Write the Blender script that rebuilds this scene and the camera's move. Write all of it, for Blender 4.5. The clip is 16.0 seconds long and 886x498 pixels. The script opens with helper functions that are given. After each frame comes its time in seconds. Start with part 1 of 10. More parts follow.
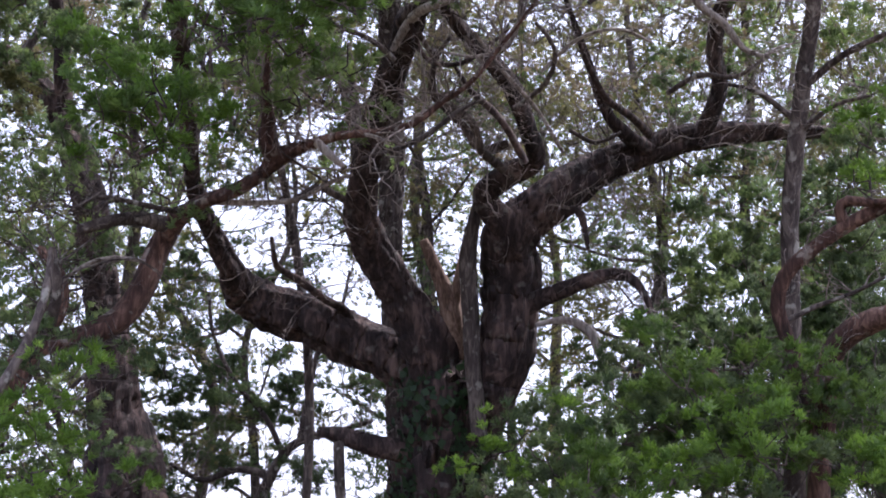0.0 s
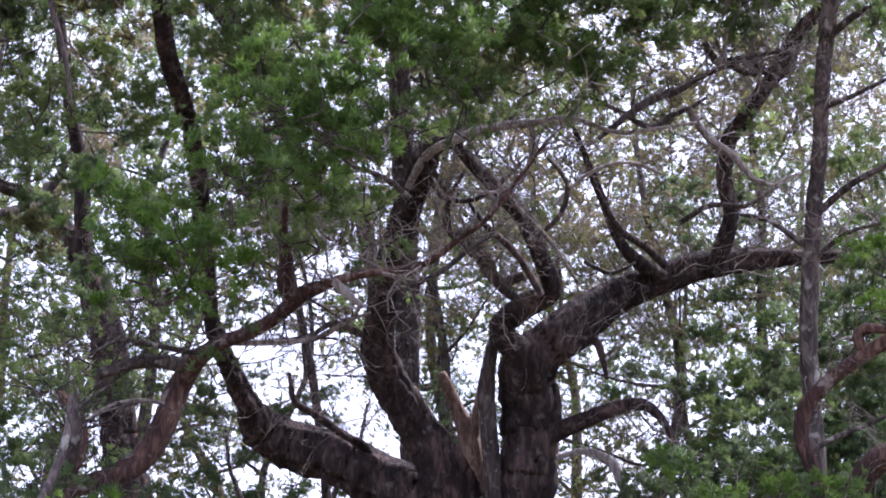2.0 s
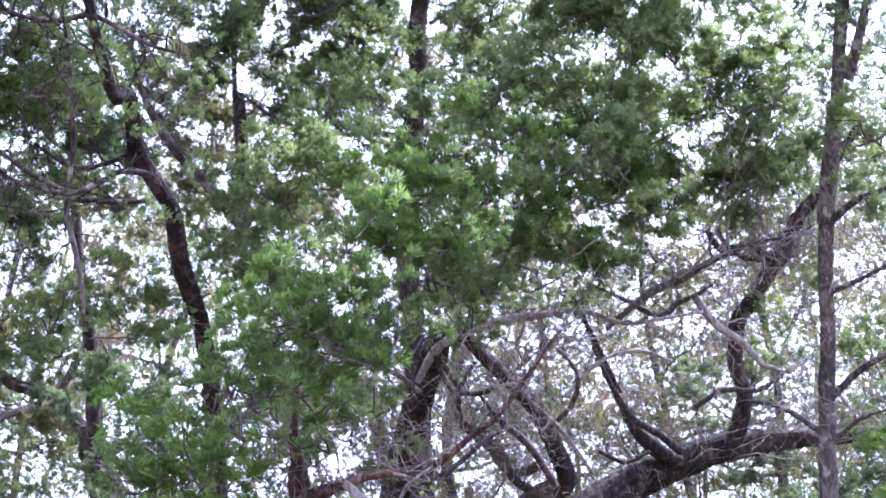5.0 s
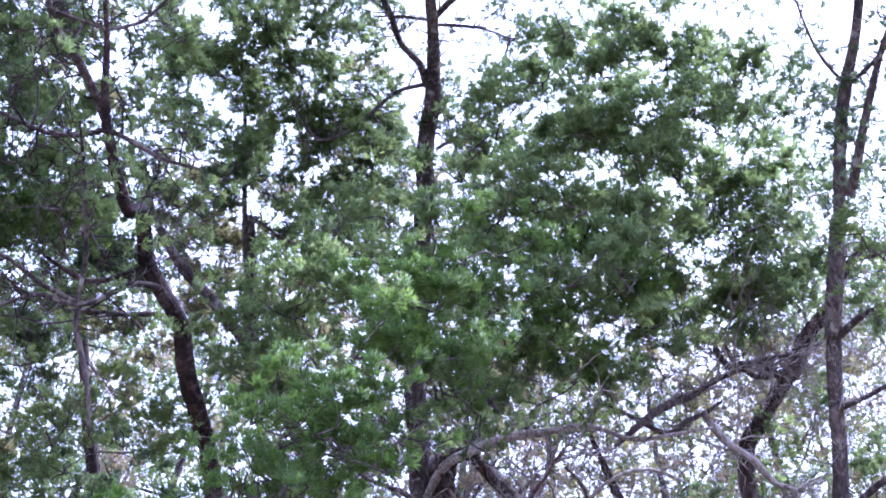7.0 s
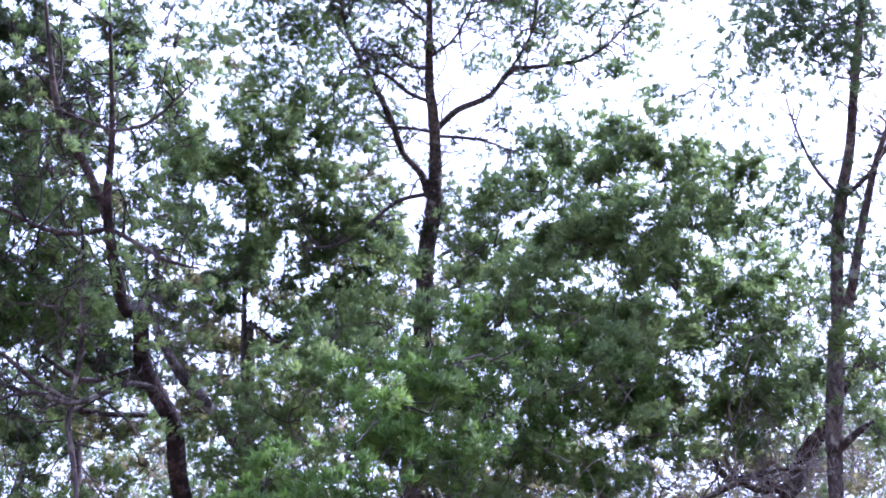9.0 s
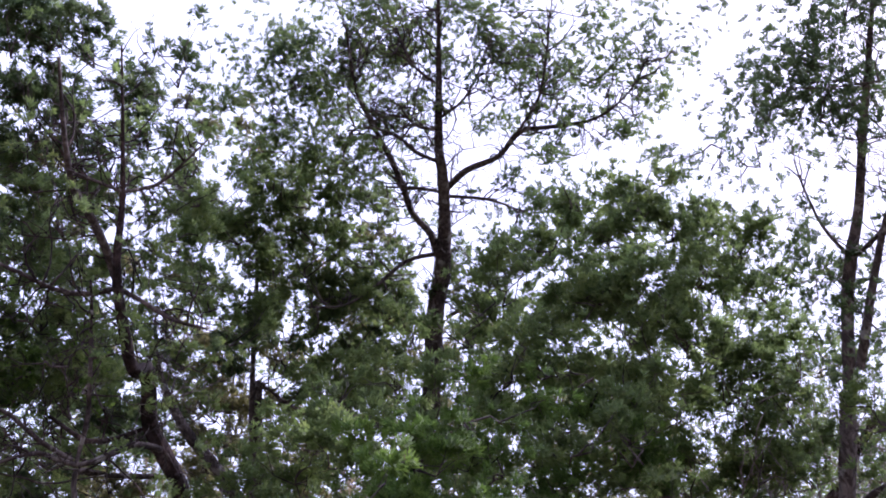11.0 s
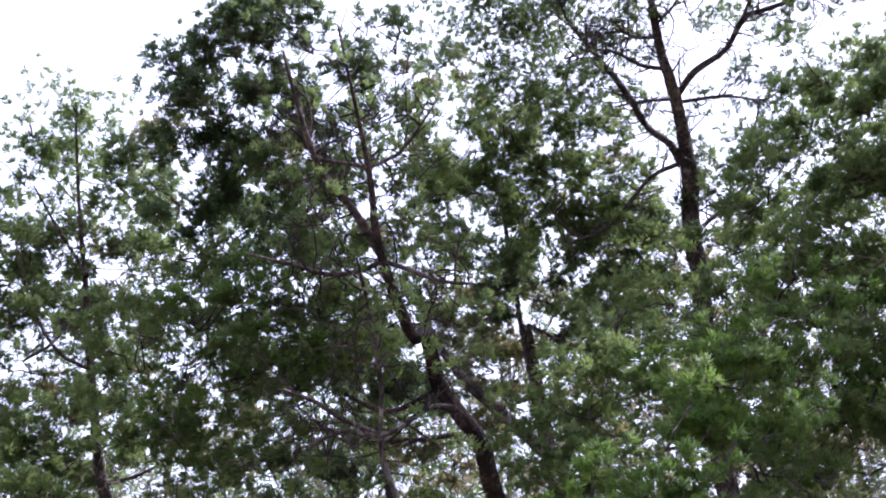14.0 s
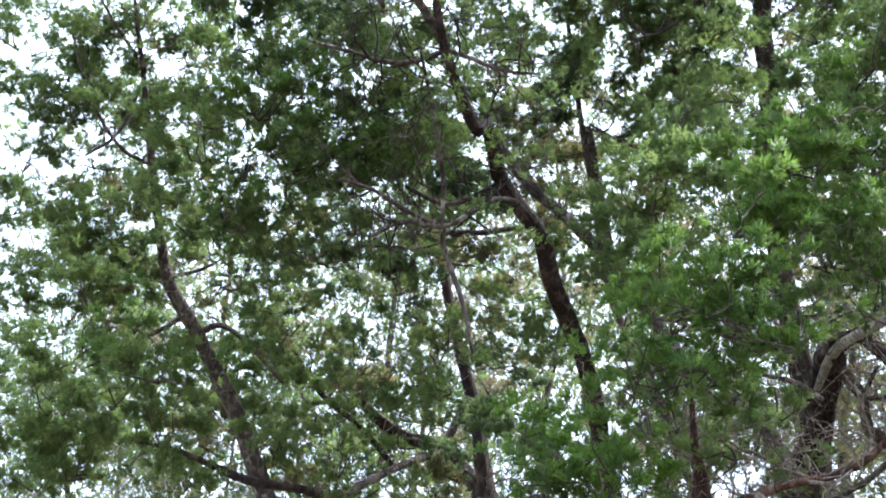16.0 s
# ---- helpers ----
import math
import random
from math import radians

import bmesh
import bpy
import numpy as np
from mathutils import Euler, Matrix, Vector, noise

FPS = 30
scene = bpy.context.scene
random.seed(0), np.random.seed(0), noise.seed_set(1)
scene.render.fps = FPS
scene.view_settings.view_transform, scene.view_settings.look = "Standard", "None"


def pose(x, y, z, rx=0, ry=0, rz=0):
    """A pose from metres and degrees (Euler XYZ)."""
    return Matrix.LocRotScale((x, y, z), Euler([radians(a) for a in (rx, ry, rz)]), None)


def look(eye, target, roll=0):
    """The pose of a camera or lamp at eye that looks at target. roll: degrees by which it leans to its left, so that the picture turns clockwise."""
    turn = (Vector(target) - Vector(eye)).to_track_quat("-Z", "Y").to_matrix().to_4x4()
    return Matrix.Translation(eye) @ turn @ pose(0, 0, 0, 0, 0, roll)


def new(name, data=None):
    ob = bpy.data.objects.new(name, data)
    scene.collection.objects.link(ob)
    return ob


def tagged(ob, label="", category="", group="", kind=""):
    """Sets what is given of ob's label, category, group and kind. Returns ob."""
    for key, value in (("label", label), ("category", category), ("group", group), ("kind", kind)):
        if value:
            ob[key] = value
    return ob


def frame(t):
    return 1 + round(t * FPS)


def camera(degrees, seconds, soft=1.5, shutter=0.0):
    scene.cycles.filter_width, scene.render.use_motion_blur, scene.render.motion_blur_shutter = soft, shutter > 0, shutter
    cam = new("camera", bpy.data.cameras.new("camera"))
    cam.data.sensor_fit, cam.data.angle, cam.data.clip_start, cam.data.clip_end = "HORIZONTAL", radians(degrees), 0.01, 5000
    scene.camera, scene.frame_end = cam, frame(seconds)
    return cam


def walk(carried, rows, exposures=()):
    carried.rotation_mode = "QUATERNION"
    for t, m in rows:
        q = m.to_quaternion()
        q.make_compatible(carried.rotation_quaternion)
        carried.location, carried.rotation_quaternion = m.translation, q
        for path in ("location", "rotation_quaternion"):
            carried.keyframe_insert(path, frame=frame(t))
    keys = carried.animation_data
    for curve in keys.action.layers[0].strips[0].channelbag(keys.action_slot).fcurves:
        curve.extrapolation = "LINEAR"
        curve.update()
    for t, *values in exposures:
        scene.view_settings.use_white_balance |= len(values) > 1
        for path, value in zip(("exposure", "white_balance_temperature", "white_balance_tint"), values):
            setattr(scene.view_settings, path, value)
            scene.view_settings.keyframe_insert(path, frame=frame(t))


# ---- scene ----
cam = camera(42.5, 16.0, soft=1.85, shutter=0.25)
walk(cam, [
    (0.0, pose(0.000, 0.000, 1.600, 104.0, 0.0, 0.0)),
    (0.5, pose(-0.005, -0.009, 1.635, 105.42, 0.06, 0.13)),
    (1.0, pose(-0.016, -0.043, 1.653, 107.21, 0.46, 0.29)),
    (1.5, pose(-0.006, -0.052, 1.664, 108.77, 0.74, 0.72)),
    (2.0, pose(-0.019, -0.066, 1.675, 110.22, 0.94, 1.05)),
    (2.5, pose(-0.006, -0.095, 1.718, 111.68, 1.0, 1.13)),
    (3.0, pose(0.000, -0.115, 1.745, 112.98, 1.34, 1.18)),
    (3.5, pose(0.017, -0.147, 1.791, 114.37, 2.0, 1.59)),
    (4.0, pose(0.011, -0.170, 1.804, 116.09, 1.98, 1.79)),
    (4.5, pose(0.004, -0.172, 1.808, 117.55, 1.97, 2.03)),
    (5.0, pose(0.017, -0.188, 1.833, 118.79, 2.04, 2.26)),
    (5.2, pose(0.022, -0.205, 1.844, 119.43, 2.12, 2.42)),
    (7.3, pose(-0.003, -0.120, 1.637, 126.66, 1.71, 2.47)),
    (7.5, pose(0.006, -0.118, 1.629, 127.25, 1.57, 2.5)),
    (8.0, pose(0.029, -0.100, 1.592, 128.84, 1.33, 2.56)),
    (8.5, pose(0.035, -0.082, 1.580, 130.28, 1.02, 2.25)),
    (9.0, pose(0.036, -0.073, 1.574, 131.64, 1.04, 2.06)),
    (9.5, pose(0.068, -0.052, 1.550, 133.34, 0.7, 2.0)),
    (9.7, pose(0.062, -0.049, 1.542, 134.07, 0.69, 1.96)),
    (11.8, pose(0.036, -0.102, 1.626, 134.61, 0.56, 3.82)),
    (12.0, pose(0.017, -0.103, 1.635, 134.41, 0.47, 4.82)),
    (12.5, pose(-0.013, -0.098, 1.668, 133.88, 0.18, 8.5)),
    (13.0, pose(-0.049, -0.084, 1.681, 133.4, 0.65, 12.48)),
    (13.5, pose(-0.091, -0.061, 1.690, 132.63, 0.9, 15.94)),
    (14.0, pose(-0.118, -0.030, 1.690, 131.41, 1.11, 18.78)),
    (14.5, pose(-0.154, 0.009, 1.673, 129.47, 0.98, 20.3)),
    (15.0, pose(-0.181, 0.060, 1.675, 127.24, 0.47, 20.29)),
    (15.5, pose(-0.224, 0.102, 1.665, 124.68, -0.36, 20.43)),
    (16.0, pose(-0.241, 0.121, 1.621, 122.14, -0.9, 20.6)),
], exposures=[(0.0, 1.49, 5850.0, 21.0), (1.5, 1.62, 5750.0, 26.0), (3.0, 2.04, 5500.0, 26.0), (5.0, 2.64, 5200.0, 33.0), (8.0, 2.28, 4850.0, 36.0), (9.5, 1.97, 5050.0, 33.0), (12.0, 0.87, 5750.0, 34.0), (13.0, 1.07, 5650.0, 30.0), (14.0, 1.52, 5700.0, 26.0), (15.0, 1.82, 5800.0, 17.0), (16.0, 2.15, 5850.0, 3.0)])

# ---- light ----
world = bpy.data.worlds.new("sky")
scene.world = world
world.use_nodes = True
wn = world.node_tree.nodes
sky = wn.new("ShaderNodeTexSky")
sky.sky_type, sky.sun_disc = "NISHITA", False
SUN_UP, SUN_SIDE = radians(57), radians(62)
sky.sun_elevation, sky.sun_rotation = SUN_UP, SUN_SIDE
sky.dust_density, sky.air_density, sky.ozone_density = 4.0, 1.0, 1.0
cloud = wn.new("ShaderNodeMixRGB")
cloud.inputs[0].default_value = 0.7
cloud.inputs[2].default_value = (6.15, 6.45, 7.45, 1)  # thin white overcast over the whole sky
world.node_tree.links.new(sky.outputs[0], cloud.inputs[1])
world.node_tree.links.new(cloud.outputs[0], wn["Background"].inputs[0])
wn["Background"].inputs[1].default_value = 0.13
sun = new("sun", bpy.data.lights.new("sun", "SUN"))
sun.data.energy, sun.data.angle, sun.data.color = 3.2, radians(6), (1.0, 0.95, 0.88)
toward = Vector((math.sin(SUN_SIDE) * math.cos(SUN_UP), math.cos(SUN_SIDE) * math.cos(SUN_UP), math.sin(SUN_UP)))
sun.matrix_world = look(toward * 60, (0, 0, 0))


# ---- materials ----
def shader(name):
    m = bpy.data.materials.new(name)
    m.use_nodes = True
    return m, m.node_tree.nodes, m.node_tree.links, m.node_tree.nodes["Principled BSDF"]


def ramp(nodes, stops):
    r = nodes.new("ShaderNodeValToRGB")
    while len(r.color_ramp.elements) < len(stops):
        r.color_ramp.elements.new(0.5)
    for e, (p, c) in zip(r.color_ramp.elements, stops):
        e.position, e.color = p, (*c, 1)
    return r


def bark(name, dark, mid, light, lichen=0.25, stretch=9.0, bump=0.6):
    """Fibrous bark: long furrows, flakes and pale lichen blots."""
    m, n, k, b = shader(name)
    geo = n.new("ShaderNodeTexCoord")
    mp = n.new("ShaderNodeMapping")
    mp.inputs["Scale"].default_value = (stretch * 3, stretch * 3, stretch * 0.55)
    k.new(geo.outputs["Object"], mp.inputs[0])
    fib = n.new("ShaderNodeTexNoise")
    fib.inputs["Scale"].default_value, fib.inputs["Detail"].default_value, fib.inputs["Distortion"].default_value = 1.0, 6, 0.8
    k.new(mp.outputs[0], fib.inputs["Vector"])
    big = n.new("ShaderNodeTexNoise")
    big.inputs["Scale"].default_value, big.inputs["Detail"].default_value = 3.1, 4
    k.new(geo.outputs["Object"], big.inputs["Vector"])
    add = n.new("ShaderNodeMath")
    add.operation = "MULTIPLY_ADD"
    add.inputs[1].default_value, add.inputs[2].default_value = 0.45, 0.0
    k.new(big.outputs["Fac"], add.inputs[0])
    mix = n.new("ShaderNodeMath")
    mix.operation = "MULTIPLY_ADD"
    mix.inputs[1].default_value = 0.6
    k.new(fib.outputs["Fac"], mix.inputs[0])
    k.new(add.outputs[0], mix.inputs[2])
    r = ramp(n, [(0.36, dark), (0.52, mid), (0.68, light)])
    k.new(mix.outputs[0], r.inputs[0])
    blot = n.new("ShaderNodeTexNoise")
    blot.inputs["Scale"].default_value, blot.inputs["Detail"].default_value = 8.5, 5
    k.new(geo.outputs["Object"], blot.inputs["Vector"])
    br = ramp(n, [(0.60, (0, 0, 0)), (0.68, (lichen,) * 3)])
    k.new(blot.outputs["Fac"], br.inputs[0])
    lay = n.new("ShaderNodeMixRGB")
    lay.inputs[2].default_value = (0.42, 0.41, 0.36, 1)
    k.new(br.outputs[0], lay.inputs[0])
    k.new(r.outputs[0], lay.inputs[1])
    k.new(lay.outputs[0], b.inputs["Base Color"])
    b.inputs["Roughness"].default_value = 0.9
    b.inputs["Specular IOR Level"].default_value = 0.25
    bp = n.new("ShaderNodeBump")
    bp.inputs["Strength"].default_value, bp.inputs["Distance"].default_value = bump, 0.03
    k.new(fib.outputs["Fac"], bp.inputs["Height"])
    k.new(bp.outputs[0], b.inputs["Normal"])
    return m


def leaves(name, deep, mid, tip, through_light=0.45):
    """Scale-leaf foliage: colour differs from shoot to shoot and from spray to spray; light comes through."""
    m, n, k, b = shader(name)
    geo = n.new("ShaderNodeNewGeometry")
    tc = n.new("ShaderNodeTexCoord")
    noi = n.new("ShaderNodeTexNoise")
    noi.inputs["Scale"].default_value, noi.inputs["Detail"].default_value = 4.5, 3
    k.new(tc.outputs["Object"], noi.inputs["Vector"])
    oi = n.new("ShaderNodeObjectInfo")
    a = n.new("ShaderNodeMath")
    a.operation = "MULTIPLY_ADD"
    a.inputs[1].default_value, a.inputs[2].default_value = 0.16, -0.03
    k.new(geo.outputs["Random Per Island"], a.inputs[0])
    c = n.new("ShaderNodeMath")
    c.operation = "MULTIPLY_ADD"
    c.inputs[1].default_value = 0.9
    k.new(noi.outputs["Fac"], c.inputs[0])
    k.new(a.outputs[0], c.inputs[2])
    d = n.new("ShaderNodeMath")
    d.operation = "MULTIPLY_ADD"
    d.inputs[1].default_value = 0.16
    k.new(oi.outputs["Random"], d.inputs[0])
    k.new(c.outputs[0], d.inputs[2])
    r = ramp(n, [(0.28, deep), (0.58, mid), (0.85, tip)])
    k.new(d.outputs[0], r.inputs[0])
    k.new(r.outputs[0], b.inputs["Base Color"])
    b.inputs["Roughness"].default_value = 0.55
    b.inputs["Specular IOR Level"].default_value = 0.3
    tr = n.new("ShaderNodeBsdfTranslucent")
    warm = n.new("ShaderNodeMixRGB")
    warm.blend_type = "MULTIPLY"
    warm.inputs[0].default_value = 1.0
    warm.inputs[2].default_value = (1.05, 1.08, 0.8, 1)
    k.new(r.outputs[0], warm.inputs[1])
    k.new(warm.outputs[0], tr.inputs[0])
    mx = n.new("ShaderNodeMixShader")
    mx.inputs[0].default_value = through_light
    k.new(b.outputs[0], mx.inputs[1])
    k.new(tr.outputs[0], mx.inputs[2])
    k.new(mx.outputs[0], n["Material Output"].inputs[0])
    return m


BARK_RED = bark("red_brown_bark", (0.012, 0.007, 0.006), (0.052, 0.027, 0.021), (0.15, 0.088, 0.066), 0.3)
BARK_OLD = bark("old_furrowed_bark", (0.007, 0.005, 0.005), (0.028, 0.019, 0.018), (0.104, 0.070, 0.060), 0.13, 6.0, 0.9)
BARK_GREY = bark("grey_brown_bark", (0.014, 0.011, 0.010), (0.055, 0.043, 0.039), (0.15, 0.125, 0.108), 0.45)
DEAD = bark("weathered_dead_wood", (0.06, 0.05, 0.045), (0.21, 0.18, 0.16), (0.40, 0.36, 0.325), 0.3, 12.0, 0.4)
TAN = bark("torn_tan_wood", (0.04, 0.025, 0.018), (0.15, 0.098, 0.074), (0.29, 0.21, 0.165), 0.0, 10.0, 0.6)
TWIG = bark("bare_twig_bark", (0.055, 0.044, 0.039), (0.16, 0.132, 0.117), (0.32, 0.275, 0.245), 0.2, 12.0, 0.3)
LEAF_YOUNG = leaves("young_yellow_green_foliage", (0.048, 0.094, 0.016), (0.108, 0.194, 0.032), (0.205, 0.325, 0.060), 0.6)
LEAF_FRESH = leaves("fresh_green_foliage", (0.040, 0.074, 0.018), (0.088, 0.150, 0.034), (0.175, 0.262, 0.060), 0.6)
LEAF_MID = leaves("green_foliage", (0.082, 0.119, 0.051), (0.139, 0.192, 0.077), (0.230, 0.280, 0.104), 0.70)
LEAF_DARK = leaves("dark_green_foliage", (0.044, 0.067, 0.033), (0.078, 0.116, 0.055), (0.144, 0.184, 0.082), 0.62)
# the warm paleness of sunlit distant trees is put into this colour
LEAF_FAR = leaves("pale_far_foliage", (0.072, 0.077, 0.042), (0.148, 0.143, 0.070), (0.278, 0.240, 0.112), 0.62)
# tan tufts stand in for the pale-brown haze of distant bare twigs
LEAF_TAN = leaves("tan_far_foliage", (0.085, 0.066, 0.045), (0.19, 0.150, 0.100), (0.34, 0.275, 0.190), 0.6)
IVY_LEAF = leaves("ivy_leaves", (0.008, 0.020, 0.009), (0.020, 0.044, 0.018), (0.045, 0.078, 0.028), 0.3)


# ---- builders ----
def link_mesh(name, verts, quads, mat, parent, label="", smooth=False, normals=None):
    """One mesh object of quads or triangles, from arrays, under its thing."""
    me = bpy.data.meshes.new(name)
    verts, quads = np.asarray(verts, np.float32), np.asarray(quads, np.int32)
    me.vertices.add(len(verts))
    me.vertices.foreach_set("co", verts.ravel())
    me.loops.add(quads.size)
    me.loops.foreach_set("vertex_index", quads.ravel())
    me.polygons.add(len(quads))
    side = quads.shape[1]
    me.polygons.foreach_set("loop_start", np.arange(0, quads.size, side, dtype=np.int32))
    me.polygons.foreach_set("loop_total", np.full(len(quads), side, np.int32))
    if smooth:
        me.polygons.foreach_set("use_smooth", np.ones(len(quads), bool))
    me.update(calc_edges=True)
    if normals is not None:
        soft = me.attributes.new("custom_normal", "FLOAT_VECTOR", "POINT")
        soft.data.foreach_set("vector", np.asarray(normals, np.float32).ravel())
    me.materials.append(mat)
    ob = new(name, me)
    ob.parent = parent
    if label:
        ob["label"] = label
    return ob


def spline(pts, step):
    """A smooth line through knots (x, y, z, radius), in about even steps."""
    p = np.array(pts, float)
    p = np.vstack([2 * p[0] - p[1], p, 2 * p[-1] - p[-2]])
    out = []
    for i in range(1, len(p) - 2):
        n = max(2, int(np.linalg.norm(p[i + 1, :3] - p[i, :3]) / step))
        for u in np.arange(n) / n:
            a, b, c, d = p[i - 1], p[i], p[i + 1], p[i + 2]
            out.append(0.5 * (2 * b + (c - a) * u + (2 * a - 5 * b + 4 * c - d) * u * u + (3 * b - a - 3 * c + d) * u ** 3))
    out.append(p[-2])
    out = np.array(out)
    out[:, 3] = np.maximum(out[:, 3], 0.0015)
    return out


def tube(line, sides, rough, rng):
    """Vertices and quads of a swept, knobbly tube along a line of (x, y, z, radius), closed at both ends."""
    c, r = line[:, :3], line[:, 3]
    t = np.gradient(c, axis=0)
    t /= np.linalg.norm(t, axis=1)[:, None] + 1e-9
    ref = np.array([0.0, 1.0, 0.13])
    u = np.cross(t, ref)
    u /= np.linalg.norm(u, axis=1)[:, None] + 1e-9
    v = np.cross(t, u)
    ang = np.arange(sides) * 2 * np.pi / sides
    n = len(c)
    walk_a = np.cumsum(rng.normal(0, 0.10, n))
    flute = np.zeros((n, sides))
    if rough > 0:
        for lobes, amp in ((2, 0.10), (3, 0.08), (5, 0.06), (7, 0.04)) + (((11, 0.035), (16, 0.03)) if sides > 20 else ()):
            ph = rng.uniform(0, 6.3) + walk_a + np.cumsum(rng.normal(0, 0.12, n))
            flute += amp * np.sin(lobes * ang[None, :] + ph[:, None])
        flake = rng.normal(0, 1, (n + 6, sides))
        flake = sum(flake[i:i + n] for i in range(7)) / 2.65
        flute += (0.035 if sides > 20 else 0.02) * flake
        flute += 0.10 * np.convolve(rng.normal(0, 1, n + 12), np.ones(13) / 13, "valid")[:n, None]
    rr = r[:, None] * (1 + rough * flute)
    ring = c[:, None, :] + rr[..., None] * (np.cos(ang)[None, :, None] * u[:, None, :] + np.sin(ang)[None, :, None] * v[:, None, :])
    verts = ring.reshape(-1, 3)
    i = np.arange(n - 1)[:, None] * sides
    j = np.arange(sides)[None, :]
    j2 = (j + 1) % sides
    quads = np.stack([i + j, i + j2, i + sides + j2, i + sides + j], -1).reshape(-1, 4)
    caps = []
    if sides < 4:
        return verts, quads
    for base in (0, (n - 1) * sides):
        h = sides // 2
        for s in range(h - 1):
            caps.append([base + s, base + s + 1, base + sides - 2 - s, base + sides - 1 - s])
    return verts, np.vstack([quads, np.array(caps).reshape(-1, 4)])


COUNT = [0]


def fresh():
    COUNT[0] += 1
    return np.random.default_rng(1000 + COUNT[0])


def limb(tree, name, mat, pts, label="", rough=1.0, wander=0.25, step=0.0):
    """A trunk, limb or branch of a tree, swept along its knots."""
    rng = fresh()
    thick = max(p[3] for p in pts)
    line = spline(pts, step or (0.035 if thick > 0.2 else 0.06 if thick > 0.12 else 0.09))
    n = len(line)
    for ax in range(3):
        w = 1.4 * np.convolve(rng.normal(0, 1, n + 16), np.ones(17) / 17, "valid")[:n]
        line[:, ax] += w * line[:, 3] * wander * (1.6 if thick < 0.05 else 1)
    sides = 6 if step else 44 if thick > 0.2 else 14 if thick > 0.08 else 8 if thick > 0.03 else 6
    verts, quads = tube(line, sides, rough, rng)
    return link_mesh(name, verts, quads, mat, tree, label, True)


def twig_lines(start, way, length, r, rng, depth, out, droop=0.0):
    """A crooked twig and its side twigs, as lines for tube()."""
    n = 6 if depth > 1 else 5 if depth > 0 else 4
    p, d = np.array(start, float), np.array(way, float)
    line = []
    for i in range(n):
        line.append((*p, r * (1 - 0.8 * i / (n - 1))))
        d = d + rng.normal(0, 0.36, 3) + np.array([0, 0, 0.05 - droop])
        d /= np.linalg.norm(d)
        p = p + d * length / n
        if depth > 0 and i > 0 and rng.random() < 0.62:
            e = d + rng.normal(0, 0.75, 3)
            twig_lines(p, e / np.linalg.norm(e), length * rng.uniform(0.3, 0.6), r * 0.55, rng, depth - 1, out, droop)
    out.append(np.array(line))


def join_tubes(lines, sides, rng):
    vs, qs, k = [], [], 0
    for ln in lines:
        v, q = tube(ln, sides, 0, rng)
        vs.append(v)
        qs.append(q + k)
        k += len(v)
    return np.vstack(vs), np.vstack(qs)


def twigs(tree, mat, pts, count, length, r=0.008, depth=2, start=0.2, label="", droop=0.0, name="twig_spray"):
    """Fine crooked twigs that grow along a limb's knots."""
    rng = fresh()
    line = spline(pts, 0.05)
    out = []
    for i in range(int(1.35 * count) if mat is TWIG else count):
        j = int(len(line) * (start + (1 - start) * rng.random() ** 0.8)) - 1
        t = line[min(j + 1, len(line) - 1), :3] - line[max(j - 1, 0), :3]
        t /= np.linalg.norm(t) + 1e-9
        d = rng.normal(0, 1, 3) * (1, 0.8, 0.9) + 0.5 * t + np.array([0, 0, 0.3])
        twig_lines(line[j, :3], d / np.linalg.norm(d), length * rng.uniform(0.5, 1.3), r * rng.uniform(0.6, 1.3), rng, depth, out, droop)
    v, q = join_tubes(out, 3, rng)
    return tagged(link_mesh(name, v, q, mat, tree, label, True), kind="stuff")


def tuft_shape(shoots, rng, cone, thin, long):
    """One feathery plume of needle-thin shoots that fan out from its foot along z, of length about 1."""
    vs = []
    for i in range(shoots):
        d = np.array([*rng.normal(0, cone, 2), 1.0])
        d /= np.linalg.norm(d)
        b = d * rng.uniform(0.0, 0.5) + rng.normal(0, 0.10, 3)
        d = d + rng.normal(0, 0.22, 3) + (0, 0, 0.15)
        d /= np.linalg.norm(d)
        s = np.cross(d, rng.normal(0, 1, 3))
        s /= np.linalg.norm(s)
        ln, w = rng.uniform(0.6, 1.0) * long, rng.uniform(0.7, 1.2) * thin
        vs += [b - s * w, b + s * w, b + d * ln]
    return np.array(vs)


TUFTS_FINE = [tuft_shape(64, np.random.default_rng(i), 0.85, 0.072, 0.52) for i in range(6)]
TUFTS = [tuft_shape(42, np.random.default_rng(20 + i), 0.95, 0.082, 0.55) for i in range(6)]
TUFTS_COARSE = [tuft_shape(14, np.random.default_rng(50 + i), 1.0, 0.096, 0.78) for i in range(6)]
TUFTS_HIGH_FINE = [tuft_shape(38, np.random.default_rng(80 + i), 1.3, 0.088, 0.60) for i in range(6)]
TUFTS_HIGH = [tuft_shape(26, np.random.default_rng(110 + i), 1.3, 0.105, 0.66) for i in range(6)]


